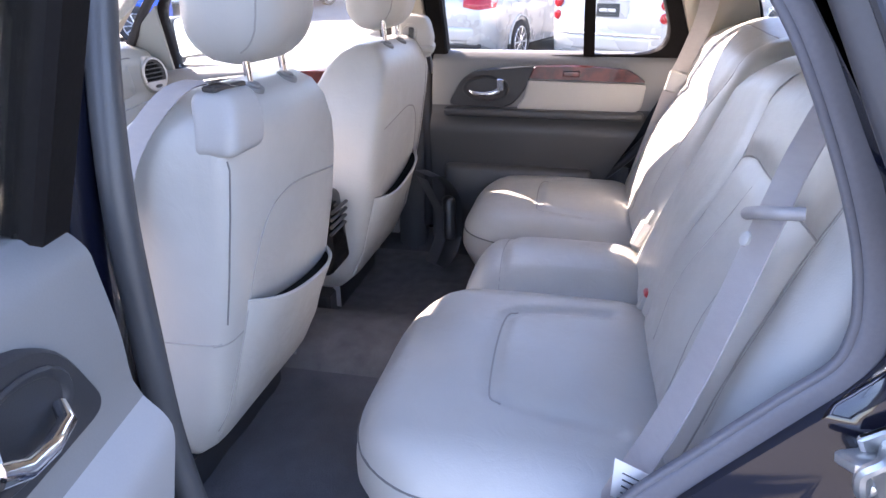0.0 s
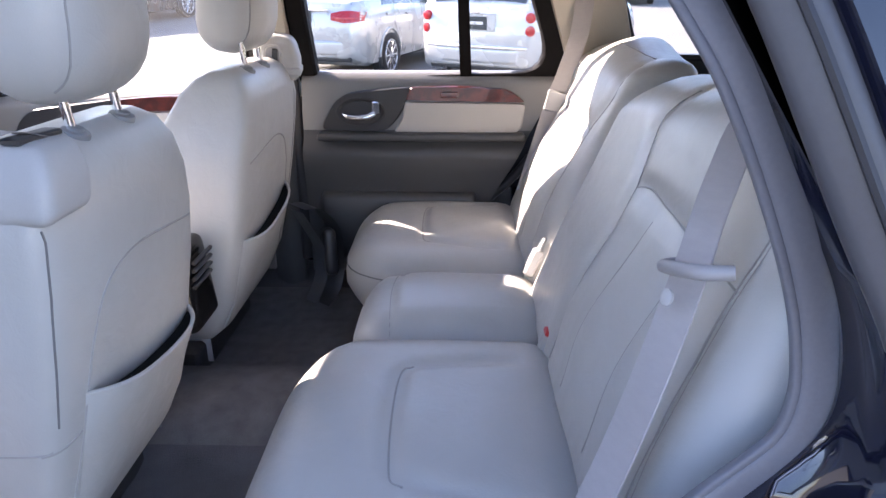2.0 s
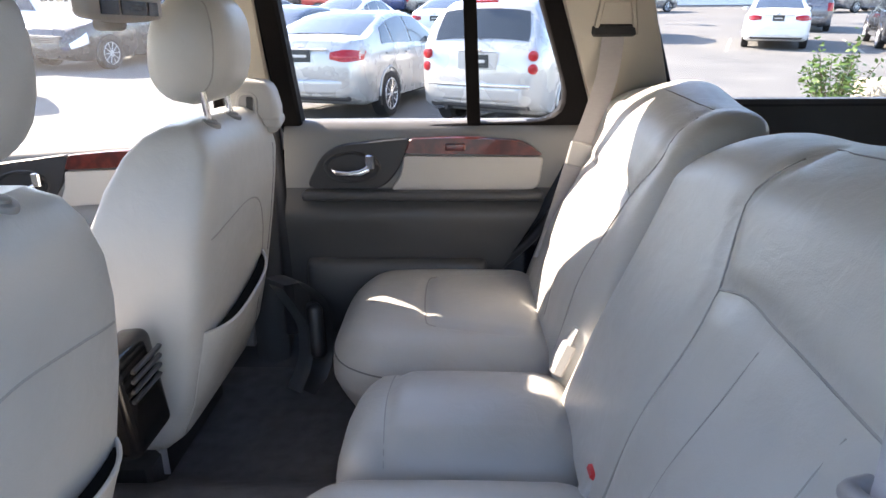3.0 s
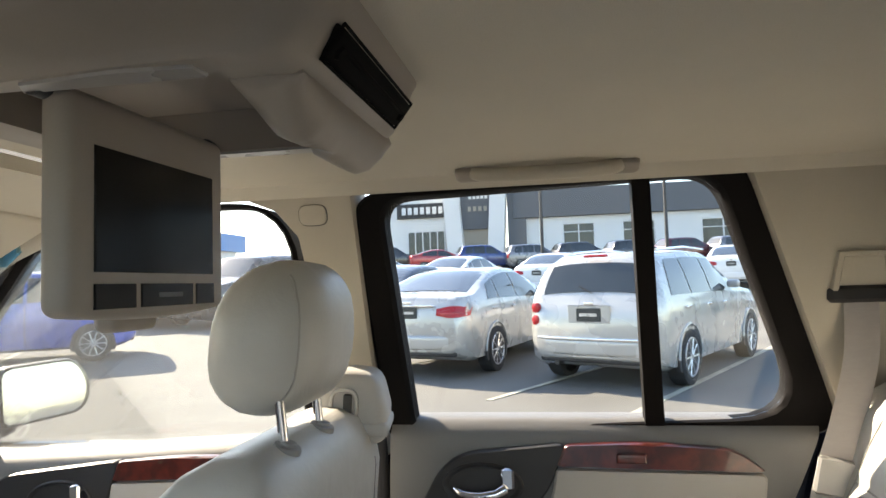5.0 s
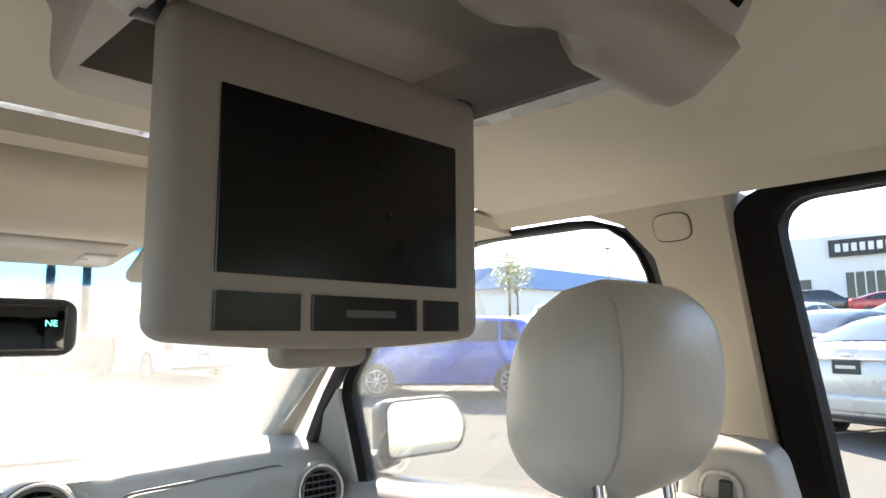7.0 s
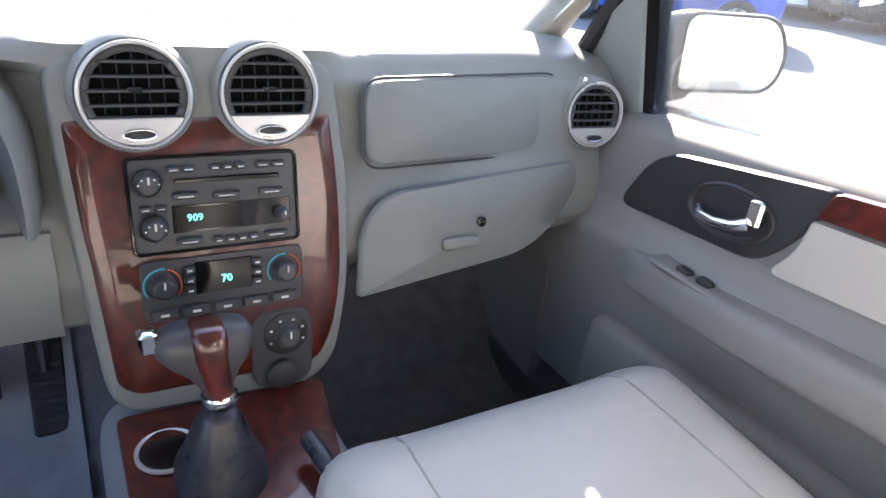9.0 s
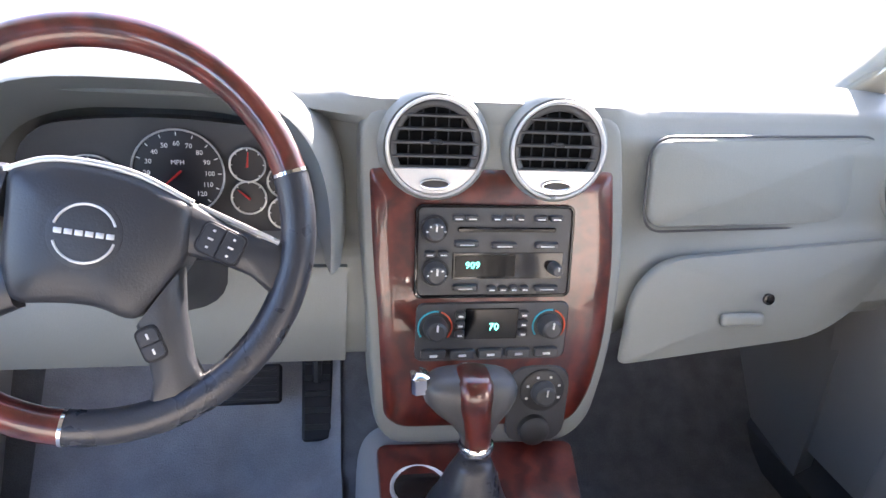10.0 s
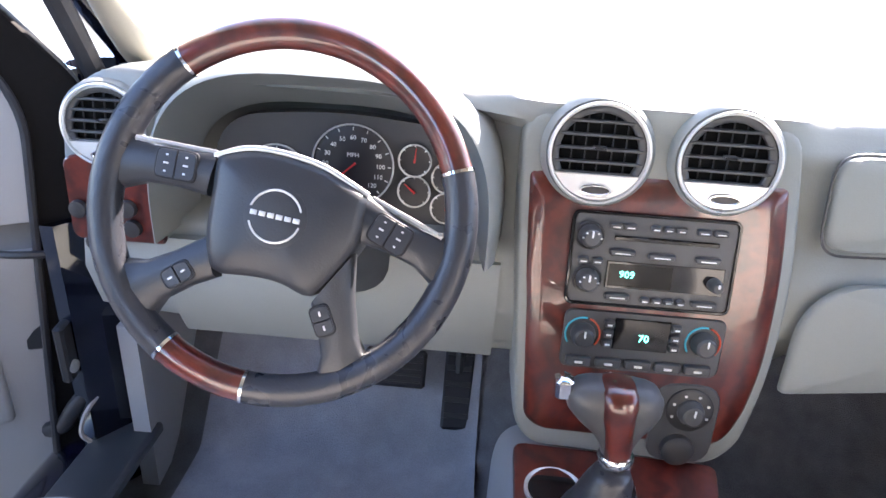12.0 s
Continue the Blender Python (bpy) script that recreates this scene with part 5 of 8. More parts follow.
radio = face_plate(dash, "radio", -0.093, 0.101, 0.939, 1.047, 0.008, 0.016, M_CHAR, "charcoal car radio with disc slot and lit display")
part("radio_edge", tube([stack(p.x, p.y, 0.0165) for p in rpoly([Vector((-0.094, 1.048, 0)), Vector((0.102, 1.048, 0)), Vector((0.102, 0.938, 0)), Vector((-0.094, 0.938, 0))], 0.008, 4)], 0.0022, 6, closed=True), M_BLACK, radio)
for x, z, hx in ((-0.048, 1.031, 0.008), (-0.030, 1.031, 0.008), (0.002, 1.031, 0.006), (0.018, 1.031, 0.006), (0.034, 1.031, 0.006), (0.062, 1.031, 0.009), (0.083, 1.031, 0.009), (-0.036, 0.998, 0.016), (0.014, 0.996, 0.017), (0.072, 0.996, 0.016), (-0.036, 0.941, 0.016), (0.0, 0.939, 0.006), (0.015, 0.939, 0.006), (0.03, 0.939, 0.006), (0.045, 0.939, 0.006), (0.075, 0.939, 0.016), (-0.084, 0.985, 0.007), (-0.066, 0.985, 0.007)):
    x, z, hx = x * 0.94 + 0.001, 0.939 + (z - 0.929) * 0.939, hx * 0.94
    b = key(radio, x, z, hx, 0.0040, 0.019)
    mark(b, x, z, hx * 0.6, 0.0007, 0.0235)
part("disc_slot", rbox((0, 0, 0), (0.062, 0.002, 0.0028), 0.001, Matrix.Translation(stack(0.018, 1.0203, 0.0175))), M_BLACK, radio, "black disc slot")
disp = part("display", prism([stack(x, z, 0.0178) for x, z in ((-0.049, 0.960), (0.092, 0.960), (0.092, 0.992), (-0.049, 0.992))], (0, 0.004, 0), 0.001), M_BLACK, radio, "glossy dark display")
text("digits", "909", 0.0125, Matrix.Translation(stack(-0.024, 0.977, 0.0186)) @ pose(0, 0, 0, 82), M_LCD, disp)
for x, z in ((-0.0735, 1.021), (-0.071, 0.969)):
    k = knob(radio, x, z, 0.0140, 0.018)
    part("knob_ring", tube([stack(x, z, 0.019) + q for q in circ(0.0165, Vector((0, -1, 0.15)).normalized(), 28)], 0.0012, 6, closed=True), M_DARK, k)
knob(radio, 0.080, 0.974, 0.0085, 0.018)

# bright half-ring of ticks over the two radio knobs, and a pale screen window beside the display
for x, z in ((-0.0735, 1.021), (-0.071, 0.969)):
    for a in lin(20, 160, 5):
        mark(radio, x + 0.0115 * math.cos(radians(a)), z + 0.0115 * math.sin(radians(a)), 0.0012, 0.0009, 0.0375)
part("display_window", prism([stack(x, z, 0.0186) for x, z in ((-0.046, 0.9625), (0.030, 0.9625), (0.030, 0.9895), (-0.046, 0.9895))], (0, 0.001, 0), 0.0004), M_SCREEN, disp, "dim display window")

clim = face_plate(dash, "climate_control", -0.091, 0.107, 0.849, 0.928, 0.012, 0.015, M_CHAR, "charcoal climate panel with two temperature knobs")
lcd = part("display", prism([stack(x, z, 0.0175) for x, z in ((-0.029, 0.880), (0.039, 0.880), (0.039, 0.921), (-0.029, 0.921))], (0, 0.004, 0), 0.001), M_BLACK, clim, "dark display with a lit number")
text("digits", "70", 0.0135, Matrix.Translation(stack(0.008, 0.897, 0.0184)) @ pose(0, 0, 0, 82), M_LCD, lcd)
for x, flip in ((-0.067, 1), (0.081, -1)):
    k = knob(clim, x, 0.897, 0.0155, 0.016)
    n = Vector((0, -1, 0.15)).normalized()
    c = stack(x, 0.897, 0.0165)
    up = Vector((0, n.z, -n.y)).normalized()
    sd = up.cross(n)
    for a0, a1, ma in ((215, 80, M_TEAL), (70, -40, M_ORANGE)):
        part("temperature_mark", tube([c + (sd * math.cos(radians(a)) + up * math.sin(radians(a))) * 0.0212 for a in lin(a0, a1, 14)], 0.0013, 5), ma, k)
for x in (-0.036, 0.046):
    for i in range(3):
        b = key(clim, x, 0.914 - 0.013 * i, 0.0062, 0.005, 0.018)
        mark(b, x, 0.914 - 0.013 * i, 0.003, 0.0012, 0.0225)
for i in range(5):
    b = key(clim, -0.068 + 0.037 * i, 0.8610, 0.016, 0.0065, 0.018)
    mark(b, -0.068 + 0.037 * i, 0.8610, 0.005, 0.0016, 0.0225)
# drive selector dial and power socket under it
low = face_plate(dash, "selector_panel", 0.036, 0.120, 0.722, 0.838, 0.03, 0.014, M_CHAR, "charcoal plate with a drive selector dial")
part("dial_ring", spin([(0.030, 0), (0.030, 0.004), (0.027, 0.006)], stack(0.082, 0.803, 0.013), (0, -1, 0.15), 30), M_DARK, low)
knob(low, 0.082, 0.803, 0.017, 0.018)
for a in lin(200, -20, 6):
    mark(low, 0.082 + 0.0235 * math.cos(radians(a)), 0.803 + 0.0235 * math.sin(radians(a)), 0.0018, 0.0016, 0.0205)
part("power_socket", spin([(0.021, 0), (0.021, 0.012), (0.017, 0.016), (0.008, 0.017)], stack(0.075, 0.745, 0.012), (0, -1, 0.1), 24), M_DARK, low, "black socket cap")

# glovebox: upper lid and lower door
def glove(name, quad, thick, label, bow=0.01, r=0.03):
    pts = rpoly([Vector(q) for q in quad], r, 6)
    mid = sum(pts, Vector()) / len(pts)
    n = Vector((0.15, -1, 0.25)).normalized()
    return part(name, loft([[p for p in pts], [p + n * thick for p in pts], [p + (mid - p) * 0.03 + n * (thick + 0.006) for p in pts], [p + (mid - p) * 0.5 + n * (thick + 0.006 + bow * 0.8) for p in pts], [p + (mid - p) * 0.97 + n * (thick + 0.006 + bow) for p in pts]]), M_DASH, dash, label, smooth=50)


glove("glovebox_lid", [(0.205, 0.828, 1.128), (0.565, 0.872, 1.128), (0.56, 0.858, 1.008), (0.205, 0.805, 1.018)], 0.004, "grey airbag lid")
part("lid_gap", tube([Vector(p) for p in rpoly([Vector((0.2, 0.822, 1.133)), Vector((0.571, 0.868, 1.133)), Vector((0.566, 0.852, 1.003)), Vector((0.2, 0.80, 1.013))], 0.034, 6)], 0.0018, 6, closed=True), M_CHAR, dash)
gb = glove("glovebox_door", [(0.197, 0.792, 0.935), (0.235, 0.797, 0.978), (0.615, 0.842, 0.990), (0.625, 0.838, 0.950), (0.585, 0.825, 0.890), (0.50, 0.80, 0.850), (0.19, 0.775, 0.830)], 0.006, "grey glovebox door with a lock and finger pull", 0.012, [0.03, 0.05, 0.02, 0.04, 0.06, 0.06, 0.01])
part("glove_lock", spin([(0.008, 0), (0.008, 0.004), (0.005, 0.005)], (0.386, 0.768, 0.930), (0, -1, 0.2), 14), M_BLACK, gb)
part("finger_pull", soft((0, 0, 0), (0.032, 0.006, 0.009), 0.006, (4, 2, 2), m=pose(0.358, 0.770, 0.897, -10)), M_DASH, gb)

# instrument cluster behind the wheel
cl = part("instrument_panel", prism([Vector((x, 0.862 + 0.10 * (z - 1.03) * -0.6, z)) for x, z in [(p.x, p.y) for p in rpoly([Vector((-0.57, 0.99, 0)), Vector((-0.54, 1.115, 0)), Vector((-0.40, 1.132, 0)), Vector((-0.24, 1.118, 0)), Vector((-0.215, 0.985, 0))], [0.03, 0.05, 0.1, 0.05, 0.03], 6)]], (0, 0.02, 0)), M_CHAR, dash, "dark instrument cluster with white dials")


def dial(x, z, r, label, numbers=None, needle=None):
    n = Vector((0, -1, 0.06)).normalized()
    c = Vector((x, 0.858 - 0.06 * (z - 1.03), z))
    g = part("gauge", spin([(r, 0), (r, 0.003), (r * 0.96, 0.004)], c, n, 36), M_GAUGE, cl, label)
    part("bezel", tube([c + q + n * 0.005 for q in circ(r, n, 40)], 0.0013, 6, closed=True), M_SILVER, g)
    m = Matrix.Translation(c + n * 0.0046) @ pose(0, 0, 0, 90 - 3)
    up = Vector((0, n.z, -n.y)).normalized()
    sd = up.cross(n)
    for a in lin(225, -45, 13 if numbers else 7):
        d = sd * math.cos(radians(a)) + up * math.sin(radians(a))
        part("tick", tube([c + d * r * 0.86 + n * 0.005, c + d * r * 0.94 + n * 0.005], 0.0007, 4), M_WHITE, g)
    if numbers:
        for i, word in enumerate(numbers):
            a = radians(225 - 270 * i / (len(numbers) - 1))
            text("number", word, r * 0.155, Matrix.Translation(c + (sd * math.cos(a) + up * math.sin(a)) * r * 0.68 + n * 0.005) @ pose(0, 0, 0, 87), M_WHITE, g)
        text("number", "MPH", r * 0.15, Matrix.Translation(c + up * r * 0.25 + n * 0.005) @ pose(0, 0, 0, 87), M_WHITE, g)
    if needle is not None:
        a = radians(needle)
        d = sd * math.cos(a) + up * math.sin(a)
        part("needle", tube([c - d * r * 0.1 + n * 0.008, c + d * r * 0.8 + n * 0.008], [0.0016, 0.0006], 5), M_RED, g, "red needle")
    return g


M_GAUGE = surface("gauge_face", (0.016, 0.016, 0.02), 0.35, var=0.05, bump=0)
dial(-0.372, 1.064, 0.052, "speedometer", ["0", "10", "20", "30", "40", "50", "60", "70", "80", "90", "100", "110", "120"], 222)
dial(-0.470, 1.046, 0.037, "rev counter", None, 222)
for x, z, nd_ in ((-0.293, 1.076, 85), (-0.293, 1.034, 140), (-0.250, 1.056, 60), (-0.250, 1.014, 80)):
    dial(x, z, 0.0205, "small gauge", None, nd_)
def hood_fn(a, v):
    """Funnel round the dials, then its outer shell running back into the dash."""
    k = min(v, 1.0)
    o = max(0.0, v - 1.0)
    ca, sa = math.cos(a), math.sin(a)
    rx, rz = 0.185 + 0.02 * k + 0.022 * math.sin(o * 1.57), 0.135 + 0.052 * k + 0.012 * math.sin(o * 1.57)
    return Vector((-0.40 + rx * math.copysign(abs(ca) ** 0.6, ca), 0.875 - 0.10 * k + 0.13 * o ** 1.5, 1.0 + rz * math.copysign(abs(sa) ** 0.75, sa)))


part("binnacle", sheet(hood_fn, lin(-0.1, math.pi + 0.1, 36), [0, 0.25, 0.5, 0.75, 0.95, 1.0, 1.06, 1.15, 1.3, 1.5, 1.75, 2.0]), M_DASH, dash, smooth=70)
# burl switch panel at the outer end and lower knee panel
pod = rpoly([Vector((x, z, 0)) for x, z in ((-0.752, 0.965), (-0.751, 1.04), (-0.742, 1.095), (-0.722, 1.133), (-0.692, 1.160), (-0.65, 1.168), (-0.61, 1.165), (-0.600, 1.05), (-0.600, 0.935), (-0.735, 0.935))], [0.02, 0.04, 0.04, 0.03, 0.03, 0.03, 0.01, 0.02, 0.01, 0.02], 4)
part("end_pod", prism([Vector((p.x, 0.841, p.y)) for p in pod], (0, 0.04, 0), 0.008), M_DASH, dash, "grey moulded surround of the end vent", smooth=50)
burl_out = rpoly([Vector((x, z, 0)) for x, z in ((-0.738, 0.945), (-0.735, 1.055), (-0.70, 1.066), (-0.64, 1.062), (-0.617, 1.045), (-0.612, 0.945))], [0.015, 0.012, 0.02, 0.02, 0.015, 0.01], 5)
sp = part("switch_panel", prism([Vector((p.x, 0.817, p.y)) for p in burl_out], (0, 0.02, 0), 0.003), M_WOOD, dash, "burl panel with lamp switches")
for x, z in ((-0.655, 0.995), (-0.652, 0.968), (-0.705, 0.945), (-0.72, 0.99)):
    part("lamp_switch", spin([(0.012, 0), (0.011, 0.007), (0.005, 0.008)], (x, 0.815, z), (0, -1, 0), 16), M_DARK, sp)
part("knee_panel", sheet(lambda x, k: Vector((x, 0.80 + 0.025 * k - 0.02 * math.sin(k * 3.1), 0.965 - 0.15 * k)), lin(-0.60, -0.175, 14), lin(0, 1, 10), (0, 0.015, 0)), M_DASH, dash, smooth=60)
part("column_shroud", loft([sring((-0.395, y, z), (1, 0, 0), (0, 0.35, 0.94), a, b, 2.8, 24) for y, z, a, b in ((0.68, 1.035, 0.05, 0.045), (0.74, 1.012, 0.065, 0.05), (0.80, 0.968, 0.08, 0.055), (0.88, 0.945, 0.11, 0.07))]), M_DARK, dash, "dark steering column shroud", smooth=60)
part("stalk", tube([(-0.34, 0.70, 1.03), (-0.29, 0.69, 1.035), (-0.24, 0.675, 1.045)], [0.008, 0.009, 0.012], 10), M_DARK, dash)

# steering wheel
HUB = Vector((-0.391, 0.612, 1.092))
WN = Vector((0.03, -0.94, 0.42)).normalized()
W_UP = (Vector((0, 0, 1)) - WN * WN.z).normalized()
W_SD = W_UP.cross(WN)
WM = Matrix(((W_SD.x, W_UP.x, WN.x, HUB.x), (W_SD.y, W_UP.y, WN.y, HUB.y), (W_SD.z, W_UP.z, WN.z, HUB.z), (0, 0, 0, 1)))
RW = 0.166
sw_ = thing("steering_wheel", "four-spoke steering wheel in black leather and burl", "steering wheel", HUB)


def rim_arc(name, a0, a1, mat, r, label):
    pts = [WM @ Vector((RW * math.cos(radians(a)), RW * math.sin(radians(a)), 0.0)) for a in lin(a0, a1, max(6, int(abs(a1 - a0) / 5)))]
    return part(name, tube(pts, r, 14), mat, sw_, label, smooth=60)


rim_arc("rim_wood", 17, 126, M_WOOD, 0.0148, "burl upper rim")
rim_arc("rim_wood", 233, 261, M_WOOD, 0.0148, "burl lower rim")
rim_arc("rim_leather", 127, 232, M_BLKLTH, 0.0155, "black leather rim")
rim_arc("rim_leather", 262, 376, M_BLKLTH, 0.0155, "black leather rim")
for a in (16.5, 126.5, 232.5, 261.5):
    d = Vector((math.cos(radians(a)), math.sin(radians(a)), 0))
    t = Vector((-d.y, d.x, 0))
    part("chrome_band", spin([(0.0162, -0.0015), (0.0162, 0.0015)], WM @ (d * RW), WM.to_3x3() @ t, 18), M_CHROME, sw_)
pad = rpoly([Vector((a / 1000, b / 1000, 0)) for a, b in ((-60, 48), (-24, 57), (32, 47), (82, 19), (77, -22), (58, -50), (33, -80), (8, -66), (-17, -61), (-60, -60), (-67, -28), (-63, 8))], [0.008, 0.03, 0.03, 0.008, 0.012, 0.02, 0.014, 0.02, 0.03, 0.012, 0.02, 0.03], 4)
hubp = part("airbag_pad", loft([[WM @ Vector((p.x * k, -0.006 + (p.y + 0.006) * k, h)) for p in pad] for k, h in ((1.0, -0.045), (1.0, 0.006), (0.975, 0.016), (0.85, 0.022), (0.5, 0.026), (0.05, 0.027))]), M_WHEELP, sw_, "charcoal airbag pad", smooth=60)
part("emblem_disc", spin([(0.0285, -0.002), (0.0285, 0.0006), (0.026, 0.0012), (0.01, 0.0012)], WM @ Vector((0, -0.005, 0.0262)), WN, 32), M_WHEELP, hubp)
for a0, a1 in ((12, 158), (192, 338)):
    part("emblem", tube([WM @ Vector((0.0235 * math.cos(radians(a)), -0.005 + 0.0235 * math.sin(radians(a)), 0.0276)) for a in lin(a0, a1, 18)], 0.0011, 6), M_SILVER, hubp, "bright badge arc")
for k in range(6):
    part("emblem_bar", rbox((0, 0, 0), (0.0030, 0.0022, 0.0005), 0.0003, WM @ Matrix.Translation((0, -0.005, 0.0278)) @ Matrix.Rotation(radians(-9), 4, 'Z') @ Matrix.Translation((-0.0195 + 0.0078 * k, 0, 0))), M_SILVER, hubp)
edge = curve([(-0.062, 0.047, 0.012), (-0.024, 0.0555, 0.015), (0.032, 0.0455, 0.015), (0.080, 0.020, 0.012)], 6)
part("pad_trim", tube([WM @ p for p in edge], 0.0030, 8), M_SILVER, hubp, "silver strip along the pad", smooth=60)
SPOKES = [  # inner pair, outer pair (mm), buttons' middle and turn
    ((-58, 51), (-68, 10), (-146, 62), (-158, 18), (-95, 36), -7, 4),
    ((80, 21), (75, -24), (157, -16), (145, -56), (102, -14), -27, 4),
    ((-66, -26), (-56, -64), (-150, -58), (-124, -104), (-88, -63), 33, 2),
    ((70, -34), (33, -82), (84, -139), (44, -155), (46, -96), -68, 2),
]
for ia, ib, oa, ob_, bc, turn, btn in SPOKES:
    a0, b0, a1, b1 = [Vector((q[0] / 1000, q[1] / 1000, 0)) for q in (ia, ib, oa, ob_)]
    rings = []
    for f, h0, pinch in ((0, 0.004, 0), (0.35, 0.003, 0.10), (0.7, 0.001, 0.10), (1, -0.004, -0.12)):
        p, q = a0.lerp(a1, f), b0.lerp(b1, f)
        p, q = p.lerp(q, pinch), q.lerp(p, pinch)
        rings.append([WM @ (p.lerp(q, u) + Vector((0, 0, h0 + v))) for u, v in ((0, -0.014), (0, 0.004), (0.10, 0.010), (0.5, 0.013), (0.90, 0.010), (1, 0.004), (1, -0.014))])
    spk = part("spoke", loft(rings), M_WHEELP, sw_, "charcoal spoke", smooth=50)
    base_m = WM @ Matrix.Translation((bc[0] / 1000, bc[1] / 1000, 0.0145)) @ Matrix.Rotation(radians(turn), 4, "Z")
    hw, hh, cr = (0.0198, 0.0145, 0.0075) if btn == 4 else (0.0150, 0.0100, 0.0070)
    plate = rpoly([Vector((a * hw, b * hh, 0)) for a, b in ((-1, -1), (1, -1), (1, 1), (-1, 1))], cr, 5)
    bp = part("button_plate", prism([base_m @ (p + Vector((0, 0, 0.0022))) for p in plate], base_m.to_3x3() @ Vector((0, 0, -0.006)), 0.0008), M_VENT, spk, "dark rubber button pod")
    for e in (-1, 1):
        key_out = rpoly([Vector((e * (0.0006 + a * (hw - 0.0026)), b * (hh - 0.0018), 0)) for a, b in ((0, -1), (1, -1), (1, 1), (0, 1))], [0.001, cr * 0.75, cr * 0.75, 0.001], 4)
        part("button", prism([base_m @ (p + Vector((0, 0, 0.0036))) for p in (key_out if e > 0 else key_out[::-1])], base_m.to_3x3() @ Vector((0, 0, -0.003)), 0.0006), M_WHEELP, bp)
        for oy in ((0.0075, 0.0, -0.0075) if btn == 4 else (0.0,)):
            part("mark", rbox((0, 0, 0), (0.0024 if oy == 0 else 0.0012, 0.0009, 0.0002), 0.0001, base_m @ Matrix.Translation((e * hw * 0.45, oy, 0.0039))), M_SILVER, bp)
    if btn == 4:
        part("bright_edge", tube([WM @ (a0.lerp(a1, f) + Vector((0, -0.0015, 0.007))) for f in (0.04, 0.35, 0.7, 0.9)], 0.0028, 6), M_SILVER, spk, "silver edge")

# ---- centre console and gear lever ----
con = thing("centre_console", "grey centre console with a burl tray and cup holder", "console", (0, 0.4, 0.5))
part("console_body", sheet(lambda y, a: Vector((0.155 * math.copysign(abs(math.cos(a)) ** 0.35, math.cos(a)), y, 0.5 + (0.20 - 0.02 * (y > 0.5)) * max(0, math.sin(a)) ** 0.35)), lin(0.02, 0.86, 16), lin(0, math.pi, 25)), M_CONSOLE, con, smooth=60)
part("burl_tray", prism([Vector((x, y, 0.70 + 0.12 * (y - 0.60))) for x, y in [(p.x, p.y) for p in rpoly([Vector((-0.135, 0.765, 0)), Vector((0.135, 0.755, 0)), Vector((0.10, 0.56, 0)), Vector((-0.135, 0.56, 0))], 0.015, 4)]], (0, 0, -0.012), 0.002), M_WOOD, con, "glossy burl tray")
part("cup_holder", frame_of([(-0.085 + 0.038 * math.cos(a), 0.69 + 0.038 * math.sin(a), 0.716) for a in lin(0, 6.08, 28)], [(-0.085 + 0.033 * math.cos(a), 0.69 + 0.033 * math.sin(a), 0.714) for a in lin(0, 6.08, 28)], (0, 0, -0.006), bevel=0.001), M_SILVER, con)
part("cup_floor", spin([(0.033, 0), (0.03, 0.001)], (-0.085, 0.69, 0.7125), (0, 0, 1), 24), M_BLACK, con)
part("console_box", soft((-0.02, 0.16, 0.775), (0.110, 0.17, 0.075), 0.03, (6, 8, 4)), M_LEATHER, con, "grey leather armrest lid", smooth=60)
rf = part("rear_face", soft((0, 0, 0), (0.068, 0.03, 0.095), 0.02, (6, 3, 6), m=pose(-0.025, -0.025, 0.80, -6)), M_BLACK, con, "glossy black rear vent panel", smooth=60)
for i in range(4):
    part("vent_slat", rbox((0, 0, 0), (0.05, 0.004, 0.004), 0.0015, pose(-0.025, -0.064 + 0.002 * i, 0.865 - 0.018 * i, 20)), M_DARK, rf)
part("outlet_cap", spin([(0.016, 0), (0.016, 0.006), (0.012, 0.008)], (-0.03, -0.050, 0.745), (0, -1, -0.1), 18), M_DARK, rf)
gs = thing("gear_lever", "gear lever with charcoal and burl grip over a leather boot", "gear lever", (-0.04, 0.66, 0.70))
boot_r = [(0.70, 0.055, 0.06), (0.72, 0.048, 0.05), (0.74, 0.042, 0.042), (0.755, 0.034, 0.036), (0.775, 0.03, 0.03), (0.79, 0.022, 0.022), (0.80, 0.019, 0.02)]
bm = loft([sring((-0.034, 0.640 + 0.02 * (0.8 - z), z), (1, 0, 0), (0, 1, 0), a * (1 + 0.06 * (i % 2)), b * (1 + 0.06 * (i % 2)), 2.3, 24) for i, (z, a, b) in enumerate(boot_r)])
part("boot", bm, M_BLKLTH, gs, "creased black leather boot", smooth=80)
part("collar", spin([(0.0195, 0), (0.021, 0.003), (0.021, 0.009), (0.0195, 0.012)], (-0.031, 0.648, 0.803), (-0.05, 0.1, 1), 20), M_CHROME, gs)
GRIP = [(0.812 + (q[0] - 0.812) * 0.86, *q[1:]) for q in ((0.812, 0.017, 0.017, -0.031), (0.830, 0.020, 0.019, -0.033), (0.850, 0.029, 0.022, -0.036), (0.868, 0.043, 0.025, -0.040), (0.885, 0.052, 0.027, -0.043), (0.902, 0.053, 0.027, -0.044), (0.914, 0.047, 0.024, -0.044), (0.921, 0.034, 0.016, -0.044))]
part("grip_top", loft([sring((x, 0.656, z), (1, 0, 0), (0, 1, 0), a, b, 2.8, 28) for z, a, b, x in GRIP]), M_CHAR, gs, "charcoal grip", smooth=80)
